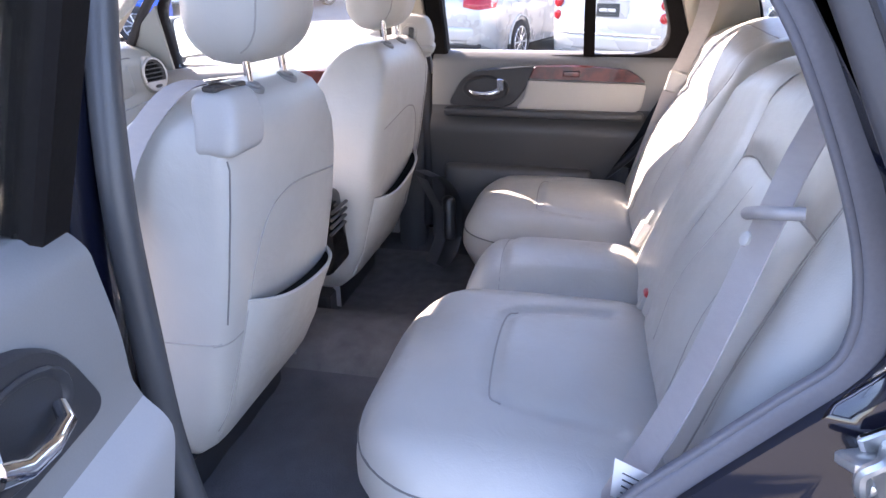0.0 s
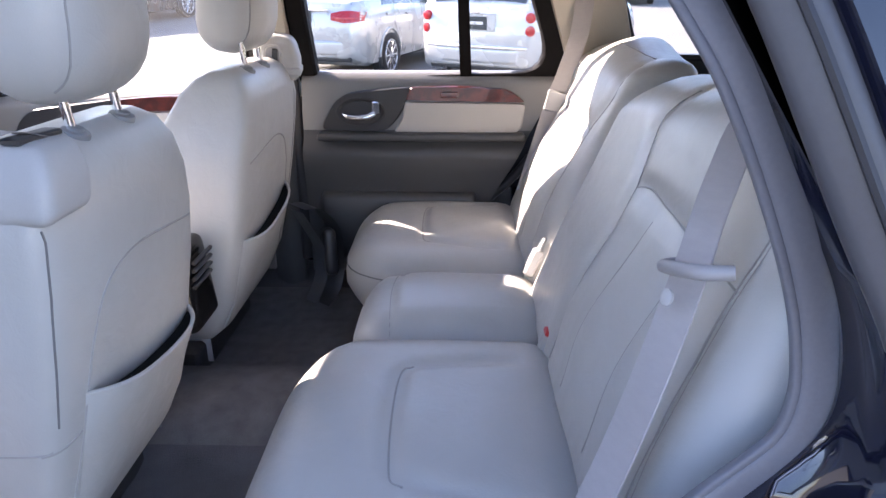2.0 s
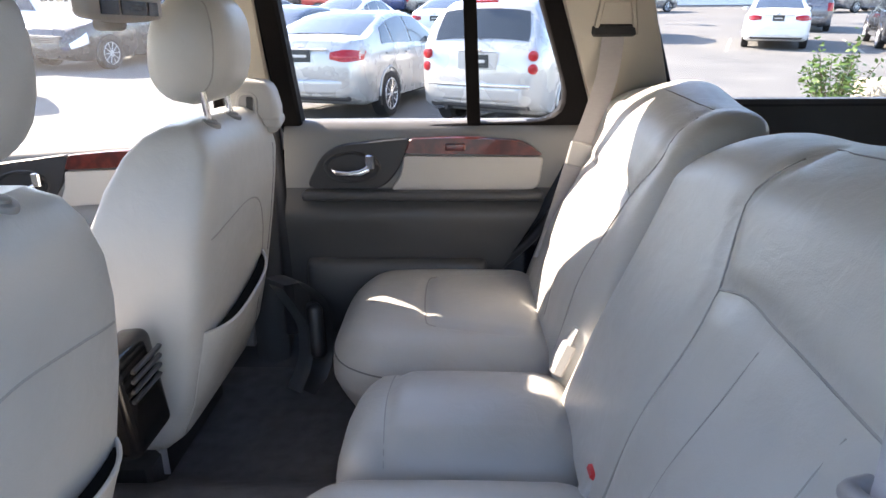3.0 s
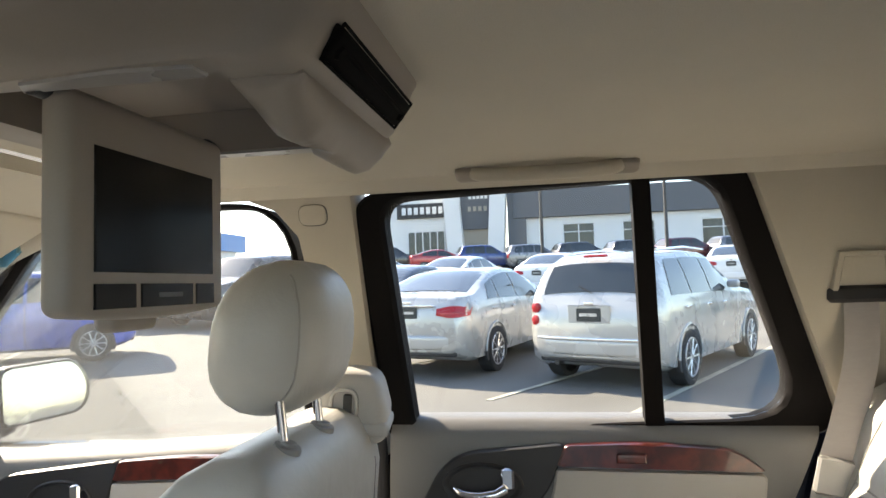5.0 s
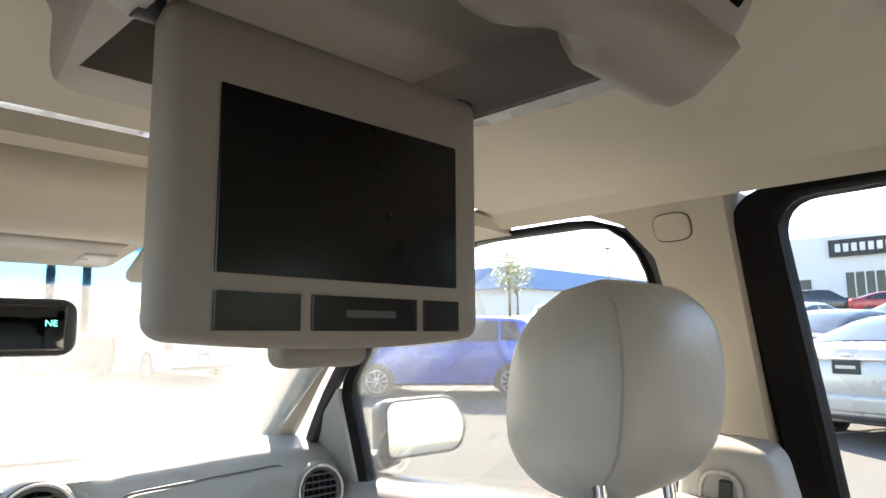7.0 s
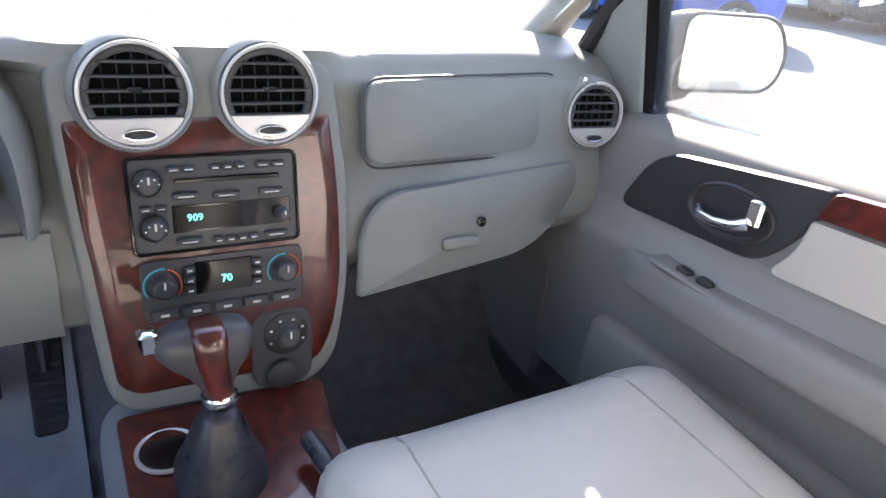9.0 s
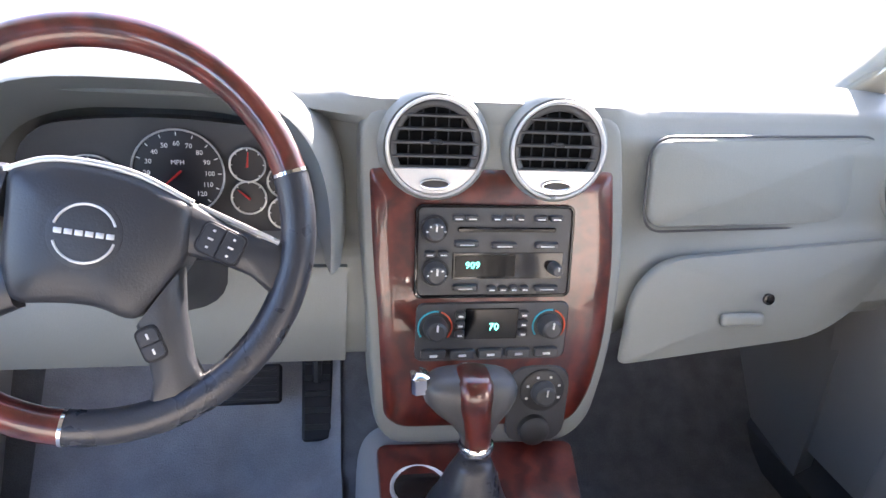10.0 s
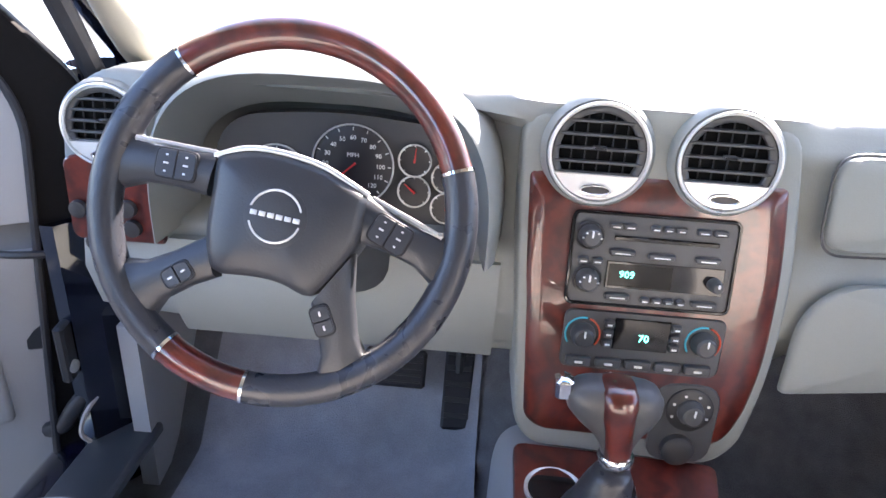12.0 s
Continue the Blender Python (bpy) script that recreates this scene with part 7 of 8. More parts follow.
KINDS = {
    # length, width, wheel radius, rear and front axle (0 to 1 from the tail), top line, belt line, cabin from/to, screens
    "sedan": dict(L=4.6, W=1.80, r=0.325, ax=(0.215, 0.80), top=[(0, 0.84), (0.008, 1.02), (0.018, 1.095), (0.03, 1.112), (0.10, 1.135), (0.20, 1.285), (0.28, 1.40), (0.36, 1.462), (0.44, 1.478), (0.53, 1.455), (0.62, 1.30), (0.74, 1.06), (0.90, 0.94), (0.975, 0.80), (1, 0.62)], belt=[(0, 0.80), (0.03, 1.00), (0.2, 1.015), (0.7, 0.94), (0.9, 0.82), (1, 0.55)], rear=(0.115, 0.305), wind=(0.545, 0.72), side=(0.17, 0.69), bars=(0.265, 0.43)),
    "wagon": dict(L=4.45, W=1.76, r=0.335, ax=(0.19, 0.79), top=[(0, 0.75), (0.008, 1.0), (0.02, 1.10), (0.065, 1.52), (0.11, 1.585), (0.35, 1.615), (0.52, 1.58), (0.69, 1.10), (0.88, 1.0), (0.97, 0.86), (1, 0.6)], belt=[(0, 0.75), (0.02, 1.05), (0.2, 1.04), (0.7, 0.99), (0.9, 0.88), (1, 0.55)], rear=(0.022, 0.060), wind=(0.54, 0.68), side=(0.09, 0.64), bars=(0.245, 0.42)),
    "hatch": dict(L=4.06, W=1.70, r=0.305, ax=(0.165, 0.80), top=[(0, 0.65), (0.01, 0.95), (0.03, 1.06), (0.10, 1.44), (0.16, 1.49), (0.38, 1.525), (0.52, 1.49), (0.76, 1.06), (0.92, 0.90), (0.98, 0.76), (1, 0.55)], belt=[(0, 0.7), (0.02, 1.03), (0.2, 1.03), (0.7, 0.93), (0.9, 0.8), (1, 0.5)], rear=(0.035, 0.095), wind=(0.54, 0.74), side=(0.11, 0.70), bars=(0.22, 0.41)),
    "suv": dict(L=4.75, W=1.88, r=0.36, ax=(0.20, 0.80), top=[(0, 0.75), (0.01, 1.05), (0.03, 1.15), (0.085, 1.62), (0.13, 1.70), (0.35, 1.73), (0.52, 1.69), (0.68, 1.18), (0.88, 1.07), (0.975, 0.92), (1, 0.65)], belt=[(0, 0.8), (0.02, 1.10), (0.2, 1.12), (0.7, 1.05), (0.9, 0.95), (1, 0.6)], rear=(0.035, 0.08), wind=(0.535, 0.67), side=(0.10, 0.635), bars=(0.24, 0.42)),
    "pickup": dict(L=5.6, W=1.95, r=0.38, ax=(0.21, 0.81), top=[(0, 0.75), (0.008, 1.05), (0.02, 1.18), (0.37, 1.18), (0.385, 1.30), (0.42, 1.78), (0.50, 1.83), (0.58, 1.79), (0.69, 1.22), (0.90, 1.12), (0.98, 0.95), (1, 0.65)], belt=[(0, 0.8), (0.02, 1.16), (0.37, 1.16), (0.7, 1.12), (0.9, 1.0), (1, 0.6)], rear=(0.388, 0.415), wind=(0.60, 0.68), side=(0.42, 0.66), bars=(0.53,)),
}


def smooth_table(x, rows):
    lo, hi = max(0, x - 0.012), min(1, x + 0.012)
    return 0.5 * table(x, rows) + 0.25 * table(lo, rows) + 0.25 * table(hi, rows)


def parked_car(kind, mat, label, x, y, heading, group="parked cars", rows=16, spokes=10, near=True):
    """A parked vehicle. heading: degrees from +y to its left of the way its nose points."""
    K = KINDS[kind]
    L, W = K["L"], K["W"] / 2
    top = lambda t: smooth_table(t, K["top"])
    belt = lambda t: min(table(t, K["belt"]), top(t) - 0.015)
    low = lambda t: 0.22 + 0.16 * max(0, (0.10 - t) / 0.10) ** 2 + 0.10 * max(0, (t - 0.92) / 0.08) ** 2

    def wid(t):
        e = 0.085 if kind == "sedan" else 0.055
        a = 1.0
        if t < e:
            a = 1 - 0.20 * (1 - t / e) ** 2.4
        if t > 1 - 0.11:
            a = 1 - 0.32 * ((t - 0.89) / 0.11) ** 2.2
        return W * a

    def twid(t):
        h = max(0.0, min(1.0, (top(t) - belt(t)) / 0.5))
        return wid(t) * (0.94 - 0.20 * h)

    def half(t):
        w, zl, zb, zt, tw = wid(t), low(t), belt(t), top(t), twid(t)
        zm = zl + (zb - zl) * 0.55
        return [(0.0, zl), (w * 0.86, zl), (w * 0.965, zl + 0.05), (w * 0.985, zl + 0.25 * (zb - zl)), (w, zm), (w * 0.985, zl + (zb - zl) * 0.82), (w * 0.955, zb), (w * 0.955 * 0.45 + tw * 0.55, zb + (zt - zb) * 0.55), (tw, zb + (zt - zb) * 0.88), (tw * 0.88, zt - 0.012 * (zt - zb > 0.1)), (tw * 0.5, zt + 0.012), (0.0, zt + 0.018)]

    def at(t, v, sgn=1, lift=0.0):
        h = half(t)
        i = min(len(h) - 2, int(v))
        f = v - i
        px, pz = h[i][0] * (1 - f) + h[i + 1][0] * f, h[i][1] * (1 - f) + h[i + 1][1] * f
        return Vector((sgn * (px + lift), (t - 0.5) * L, pz + lift * 0.5))

    def over(t, u, lift=0.006):
        tw, zb, zt = twid(t), belt(t), top(t)
        return Vector((u * tw * 0.93, (t - 0.5) * L, zt + 0.018 * (1 - u * u) + lift - 0.03 * abs(u) ** 4))

    c = thing("parked_car", label, "car", (0, 0, 0), group=group)
    ts = sorted({0, 0.004, 0.012, 0.02, 0.03, 0.05, 0.97, 0.985, 0.995, 1, *[i / 44 for i in range(1, 44)], *[a for a, _ in K["top"]]})
    rings = []
    for t in ts:
        h = half(t)
        rings.append([Vector((px, (t - 0.5) * L, pz)) for px, pz in h] + [Vector((-px, (t - 0.5) * L, pz)) for px, pz in h[-2:0:-1]])
    shell = loft(rings)
    hull = [shell.copy()]
    part("body", shell, mat, c, smooth=50)
    # glazing
    def glass(name, fn, us, vs, parent=c):
        return part(name, sheet(fn, us, vs), M_CARGLASS, parent, smooth=60)
    a, b = K["rear"]
    glass("rear_window", lambda t, u: over(t, u) + Vector((0, -0.008, 0)), lin(a, b, 6), lin(-0.9, 0.9, 9))
    a, b = K["wind"]
    glass("windscreen", lambda t, u: over(t, u) + Vector((0, 0.008, 0)), lin(a, b, 6), lin(-0.93, 0.93, 9))
    cuts = [K["side"][0], *K["bars"], K["side"][1]]
    for sgn in (-1, 1):
        for p, q in zip(cuts, cuts[1:]):
            def side_fn(t, k):
                ta = t
                if p == cuts[0]:
                    ta = t + (q - p) * 0.30 * k * (1 - (t - p) / (q - p))
                if q == cuts[-1]:
                    ta = ta - (q - p) * 0.42 * k * ((t - p) / (q - p))
                return at(ta, 6.12 + 1.75 * k, sgn, 0.006)
            glass("side_window", side_fn, lin(p + 0.006, q - 0.006, 7), lin(0, 1, 5))
        # door cuts, handles, mirror
        if near:
            for t in cuts[1:-1] + [cuts[-1] - 0.02]:
                part("door_gap", sheet(lambda v, k: at(t + 0.0016 * k, v, sgn, 0.0015), lin(2.6, 6.0, 8), (-1, 1)), M_DARK, c)
            for t in cuts[1:]:
                part("door_handle", soft((0, 0, 0), (0.016, 0.085, 0.016), 0.012, (2, 3, 2), m=Matrix.Translation(at(t - 0.022 - (0.10 if t == cuts[-1] else 0.03), 5.2, sgn, 0.012))), mat if kind != "wagon" else M_CHROME, c)
            mt = cuts[-1] - 0.055
            part("wing_mirror", soft((0, 0, 0), (0.085, 0.05, 0.055), 0.04, (4, 3, 3), m=Matrix.Translation(at(mt, 6.2, sgn, 0.09) + Vector((0, 0, 0.04)))), mat, c)
        for t in K["ax"]:
            r = K["r"]
            cy = (t - 0.5) * L
            x0 = wid(t) * 0.985
            arch = [Vector((sgn * (x0 + 0.012), cy + r * 1.17 * math.cos(q), r + r * 1.17 * math.sin(q))) for q in lin(-0.35, math.pi + 0.35, 22)]
            part("wheel_arch", prism(arch, (-sgn * 0.05, 0, 0)), M_DARK, c)
            part("arch_lip", tube([p + Vector((sgn * 0.002, 0, 0)) for p in arch[2:-2]], 0.016, 6), mat, c)
            ax = Vector((sgn, 0, 0))
            cw = Vector((sgn * (x0 - 0.005), cy, r))
            wh = part("wheel", spin([(r * 0.62, 0.012), (r * 0.70, 0.028), (r * 0.9, 0.036), (r * 0.985, 0.022), (r, -0.02), (r, -0.16), (r * 0.8, -0.17)], cw, ax, 30, cap=False), M_TYRE, c, "black tyre", smooth=50)
            rim = part("rim", spin([(r * 0.70, 0.026), (r * 0.66, 0.030), (r * 0.62, 0.02), (r * 0.60, -0.02), (r * 0.2, -0.03)], cw, ax, 30), M_DARK, wh)
            part("rim_edge", tube([cw + Vector((sgn * 0.028, r * 0.675 * math.cos(q), r * 0.675 * math.sin(q))) for q in lin(0, 6.08, 30)], 0.012, 6, closed=True), M_ALLOY, wh)
            for i in range(spokes):
                q = 2 * math.pi * i / spokes
                d = Vector((0, math.cos(q), math.sin(q)))
                part("spoke", tube([cw + d * r * 0.10 + ax * 0.018, cw + d * r * 0.42 + ax * 0.022, cw + d * r * 0.66 + ax * 0.022], [0.028, 0.020, 0.026] if spokes < 8 else [0.02, 0.012, 0.018], 6), M_ALLOY, wh)
            part("hub_cap", spin([(r * 0.17, 0.02), (r * 0.14, 0.032), (r * 0.05, 0.034)], cw, ax, 14), M_ALLOY, wh)
        # lamps
        if kind == "wagon":
            for z in (0.955, 0.805):
                part("tail_lamp", spin([(0.060, -0.03), (0.060, 0.018), (0.042, 0.026), (0.018, 0.028)], (sgn * W * 0.82, -L / 2 + 0.035, z), (sgn * 0.25, -1, 0), 20), M_TAIL, c, "round red tail lamp")
        else:
            # one lens laid round the corner of the tail
            zt_, zh, x_in = {"sedan": (0.985, 0.155, 0.50), "hatch": (1.08, 0.28, 0.72), "suv": (1.10, 0.30, 0.74), "pickup": (1.10, 0.30, 0.80)}[kind]
            lamp = bmesh.new()
            grid_ = []
            for fx in lin(0, 1, 8):
                xx = sgn * W * (x_in + (0.955 - x_in) * fx)
                squeeze = (0.55 + 0.45 * min(1, fx * 2.4)) * (1 - 0.30 * max(0, fx - 0.7) / 0.3) if kind == "sedan" else 1
                col_ = on_surface(hull, [(xx, -L / 2, zt_ - zh * (0.5 - squeeze * (0.5 - fz))) for fz in lin(0, 1, 5)], (0, 1, 0), 0.012)
                grid_.append(col_)
            if min(len(col_) for col_ in grid_) == 5:
                for out_ in (0.0, 0.02):
                    vv = [[lamp.verts.new(p + Vector((0, out_, 0))) for p in col_] for col_ in grid_]
                    for ca, cb in zip(vv, vv[1:]):
                        for k in range(4):
                            lamp.faces.new((ca[k], cb[k], cb[k + 1], ca[k + 1]))
                tl_ = part("tail_lamp", lamp, M_TAIL, c, "red tail lamp", smooth=60)
                if near:
                    part("lamp_band", tube([0.5 * (a[2] + a[3]) + Vector((0, -0.004, 0)) for a in grid_[1:7]], 0.010, 6), M_TAILIN, tl_, "paler strip in the lens")
        part("head_lamp", sheet(lambda t, v: at(t, v, sgn, 0.008), lin(0.925, 0.992, 7), lin(4.3, 5.9, 5)), M_LAMPW, c, "clear head lamp")
    # ends
    yb, yf = -L / 2, L / 2
    part("rear_bumper", soft((0, 0, 0), (W * 0.84, 0.05, 0.10), 0.045, (8, 3, 3), lambda p: (p.x, p.y + 0.09 * abs(p.x / W) ** 3, p.z), m=Matrix.Translation((0, yb + 0.02, 0.50))), mat, c)
    part("lower_valance", soft((0, 0, 0), (W * 0.78, 0.04, 0.05), 0.03, (8, 2, 2), m=Matrix.Translation((0, yb + 0.07, 0.36))), M_DARK, c)
    zp = {"sedan": 0.90, "wagon": 0.88, "hatch": 0.72, "suv": 0.92, "pickup": 0.62}[kind]
    pl = part("number_plate", rbox((0, yb - 0.004 + (0.004 if kind != "sedan" else 0), zp), (0.155, 0.012, 0.078), 0.006), M_PLATE, c, "dark dealer plate")
    part("plate_bar", rbox((0, yb - 0.018, zp), (0.11, 0.002, 0.018), 0.001), M_SILVER, pl)
    part("badge", soft((0, 0, 0), (0.06, 0.012, 0.022), 0.01, (3, 2, 2), m=Matrix.Translation((0, yb + 0.004, zp + 0.13))), M_CHROME, c)
    if kind == "sedan" and near:
        part("trunk_strip", soft((0, 0, 0), (W * 0.46, 0.014, 0.016), 0.009, (6, 2, 2), m=Matrix.Translation((0, yb + 0.004, 0.99))), M_CHROME, c, "chrome strip over the plate")
        part("trunk_gap", tube([(u * W * 0.62, yb + 0.05 + 0.10 * abs(u) ** 3, 0.80 + 0.02 * u * u) for u in lin(-1, 1, 9)], 0.006, 5), M_DARK, c)
    part("grille", soft((0, 0, 0), (W * 0.52, 0.03, 0.10), 0.025, (6, 2, 3), m=Matrix.Translation((0, yf - 0.03, 0.68))), M_DARK, c)
    for i in range(4):
        part("grille_bar", rbox((0, yf + 0.003, 0.62 + 0.04 * i), (W * 0.48, 0.006, 0.008), 0.003), M_CHROME, c)
    part("front_bumper", soft((0, 0, 0), (W * 0.72, 0.05, 0.10), 0.045, (8, 3, 3), lambda p: (p.x, p.y - 0.12 * abs(p.x / W) ** 3, p.z), m=Matrix.Translation((0, yf - 0.045, 0.47))), mat, c)
    if kind == "wagon":
        part("bumper_step", soft((0, 0, 0), (W * 0.80, 0.035, 0.018), 0.014, (8, 2, 2), lambda p: (p.x, p.y + 0.09 * abs(p.x / W) ** 3, p.z), m=Matrix.Translation((0, yb - 0.012, 0.60))), M_CHROME, c, "bright strip on the bumper")
        part("plate_recess", rbox((0, yb + 0.004, 0.885), (0.27, 0.008, 0.105), 0.02), mat, c)
        part("exhaust_pipe", tube([(-0.45, yb + 0.25, 0.30), (-0.45, yb + 0.02, 0.30)], 0.03, 10), M_DARK, c)
        part("wiper", tube([(0.02, yb + 0.06, 1.13), (-0.16, yb + 0.10, 1.22)], 0.008, 6), M_DARK, c)
        for sgn in (-1, 1):
            part("roof_rail", tube([(sgn * 0.55, -1.5, 1.62), (sgn * 0.55, -0.5, 1.655), (sgn * 0.54, 0.3, 1.62)], 0.014, 6), M_CHROME, c)
        part("high_brake_lamp", soft((0, 0, 0), (0.15, 0.02, 0.015), 0.01, (3, 2, 2), m=Matrix.Translation((0, yb + 0.25, 1.565))), M_TAIL, c)
    c.matrix_basis = Matrix.Translation((x, y, gz(x, y))) @ Matrix.Rotation(0.02 if 1 < y < 50 else 0, 4, "X") @ Matrix.Rotation(-0.062 if 12 < x < 60 else -SLOPE if x > 1 else 0, 4, "Y") @ Matrix.Rotation(radians(heading), 4, "Z")
    return c


def tail_at(x, y, heading, length):
    """Middle of a car whose tail stands at (x, y)."""
    h = radians(heading)
    return x - math.sin(h) * length / 2, y + math.cos(h) * length / 2


M_ASPH = surface("asphalt", (0.148, 0.144, 0.131), 0.9, var=0.28, scale=0.7, fine=60, bump=0.5, dist=0.01)
M_LINE = surface("road_paint", (0.42, 0.40, 0.32), 0.85, var=0.45, scale=5, fine=50, bump=0.2)
bm = bmesh.new()
xs = [-600, -60, -10, 1, 12, 30, 60, 400, 1500]
ys = [-900, -100, -20, 1, 20, 50, 100, 900]
grid = [[bm.verts.new((a, b, gz(a, b))) for b in ys] for a in xs]
for i in range(len(xs) - 1):
    for j in range(len(ys) - 1):
        bm.faces.new((grid[i][j], grid[i + 1][j], grid[i + 1][j + 1], grid[i][j + 1]))
solo("ground", bm, M_ASPH, "sunlit grey asphalt of the car park", "asphalt", "structure")


def stripe(x, y, heading, length, w=0.08):
    h = radians(heading)
    d, s = Vector((-math.sin(h), math.cos(h), 0)), Vector((math.cos(h), math.sin(h), 0))
    pts = [Vector((x, y, 0)) + d * a + s * b for a, b in ((0, -w / 2), (length, -w / 2), (length, w / 2), (0, w / 2))]
    solo("parking_line", prism([Vector((p.x, p.y, gz(p.x, p.y) + 0.006)) for p in pts], (0, 0, -0.004)), M_LINE, "worn white painted parking line", "road marking", "structure", group="parking lines")


HD = -107.0


def park_by_wheel(kind, mat, label, wx, wy, heading, near_side=1, **kw):
    """Parks a car so that its right (or left) rear wheel stands at (wx, wy)."""
    K = KINDS[kind]
    h = radians(heading)
    f, r = Vector((-math.sin(h), math.cos(h))), Vector((math.cos(h), math.sin(h)))
    c = Vector((wx, wy)) - r * near_side * K["W"] / 2 + f * K["L"] * (0.5 - K["ax"][0])
    return parked_car(kind, mat, label, c.x, c.y, heading, **kw)


def park_by_tail(kind, mat, label, tx, ty, heading, **kw):
    x, y = tail_at(tx, ty, heading, KINDS[kind]["L"])
    return parked_car(kind, mat, label, x, y, heading, **kw)


park_by_wheel("sedan", P_SILVER, "silver saloon car with red tail lamps", 9.0, 0.42, HD, spokes=10)
park_by_wheel("wagon", P_SILVER, "silver boxy wagon with round tail lamps and dark glass", 7.75, -1.98, HD - 12, spokes=10)
park_by_wheel("hatch", P_BLUE, "bright blue hatchback parked side-on", 9.69, 7.39, 36.5, near_side=-1, spokes=10)
park_by_tail("sedan", P_DARK, "dark grey saloon parked beside the silver one", 12.2, 3.6, HD)
for i, (x, y) in enumerate(((19.5, 6.4), (20.3, 3.4), (21.2, 0.2), (23.0, -6.2), (18.8, 9.4))):
    park_by_tail("sedan", P_WHITE, "white saloon in the row behind", x, y, HD, group="white saloons", near=False)
park_by_tail("suv", P_WHITE, "white sport utility vehicle seen from its nose", 18.4, 12.2, 124, near=False)
park_by_tail("suv", P_DARK, "black sport utility vehicle in the row behind", 18.8, 7.4, 75, near=False)
park_by_tail("sedan", P_WHITE, "white saloon across the aisle showing its tail", 19.8, -9.9, -112)
park_by_tail("suv", P_GREY, "grey sport utility vehicle behind the white saloon", 27.0, -14.2, -112, near=False)
park_by_tail("sedan", P_DARK, "dark saloon across the aisle showing its tail lamp", 19.0, -13.6, -112)
for x, y, m, k in ((46, 13.5, P_DARK, "suv"), (46, 10.0, P_RED, "sedan"), (46, 6.6, P_NAVY, "suv"), (46.5, 3.2, P_GREY, "suv"), (46.5, -0.2, P_DARK, "suv"), (46, -3.8, P_DARK, "suv"), (46, -7.2, P_MAROON, "suv"), (46, -10.6, P_GREY, "suv"), (46, 17.0, P_WHITE, "suv"), (44, -20.5, P_DARK, "sedan"), (44, -24.0, P_GREY, "suv")):
    park_by_tail(k, m, "vehicle in the row before the showroom", x, y, -160, group="showroom row", near=False)
parked_car("pickup", P_GREEN, "olive pickup truck in the sunlit row ahead", 5.1, 20.0, 5, near=False)
parked_car("pickup", P_WHITE, "white pickup truck in the sunlit row ahead", 7.9, 18.6, -2, near=False)
parked_car("suv", P_DARK, "dark vehicle standing far ahead", -12.0, 30.0, 10, near=False)
stripe(6.9, 0.35, -122, 7.5)
stripe(5.9, -0.95, -119, 6.5)
stripe(7.8, 2.75, -122, 7.0)
stripe(19.5, -8.4, -112, 5.0)
stripe(18.8, -12.0, -112, 5.0)
stripe(7.0, 7.6, -60, 5.0)

# ---- showroom, poles and planting ----
M_WALLW = surface("white_stucco", (0.74, 0.74, 0.72), 0.8, var=0.04, scale=0.4, fine=12, bump=0.1)
M_FASCIA = surface("dark_fascia", (0.11, 0.115, 0.125), 0.6, var=0.08, scale=0.5, fine=10, bump=0.05)
M_TANW = surface("tan_panel", (0.36, 0.32, 0.26), 0.7, var=0.06, scale=0.5, fine=10, bump=0.05)
M_SHOPGL = surface("shop_glass", (0.035, 0.045, 0.05), 0.08, var=0.2, scale=0.3, bump=0)
M_FRAMEW = surface("window_frame_white", (0.7, 0.7, 0.7), 0.5, var=0.03, bump=0)
M_SIGN = surface("sign_black", (0.02, 0.02, 0.022), 0.4, var=0.05, bump=0)
M_POLE = surface("pole_paint", (0.045, 0.043, 0.042), 0.6, var=0.1, scale=2, bump=0)
M_ROOFB = surface("blue_roof", (0.03, 0.20, 0.50), 0.5, var=0.08, scale=0.5, bump=0)
M_LEAF = surface("leaf_green", (0.10, 0.17, 0.035), 0.55, var=0.35, scale=3, fine=40, bump=0.1)
M_BARK = surface("bark", (0.10, 0.075, 0.05), 0.9, var=0.3, scale=6, fine=30, bump=0.5, dist=0.02)
M_STONE = surface("pale_boulder", (0.42, 0.37, 0.29), 0.9, var=0.2, scale=4, fine=40, bump=0.5, dist=0.02)
M_HEDGE = surface("dry_hedge", (0.13, 0.09, 0.05), 0.95, var=0.4, scale=0.6, fine=6, bump=0.6, dist=0.2)
M_GRASS = surface("dry_grass", (0.20, 0.20, 0.07), 0.9, var=0.3, scale=2, fine=50, bump=0.4, dist=0.03)


def box(x0, x1, y0, y1, z0, z1, r=0.02):
    return rbox(((x0 + x1) / 2, (y0 + y1) / 2, (z0 + z1) / 2), (abs(x1 - x0) / 2, abs(y1 - y0) / 2, abs(z1 - z0) / 2), r)


FX = 62.0
GB = gz(FX)
sh = thing("showroom", "white car showroom with a dark roof band and glazed entrance", "building", (FX, -10, GB), kind="structure")
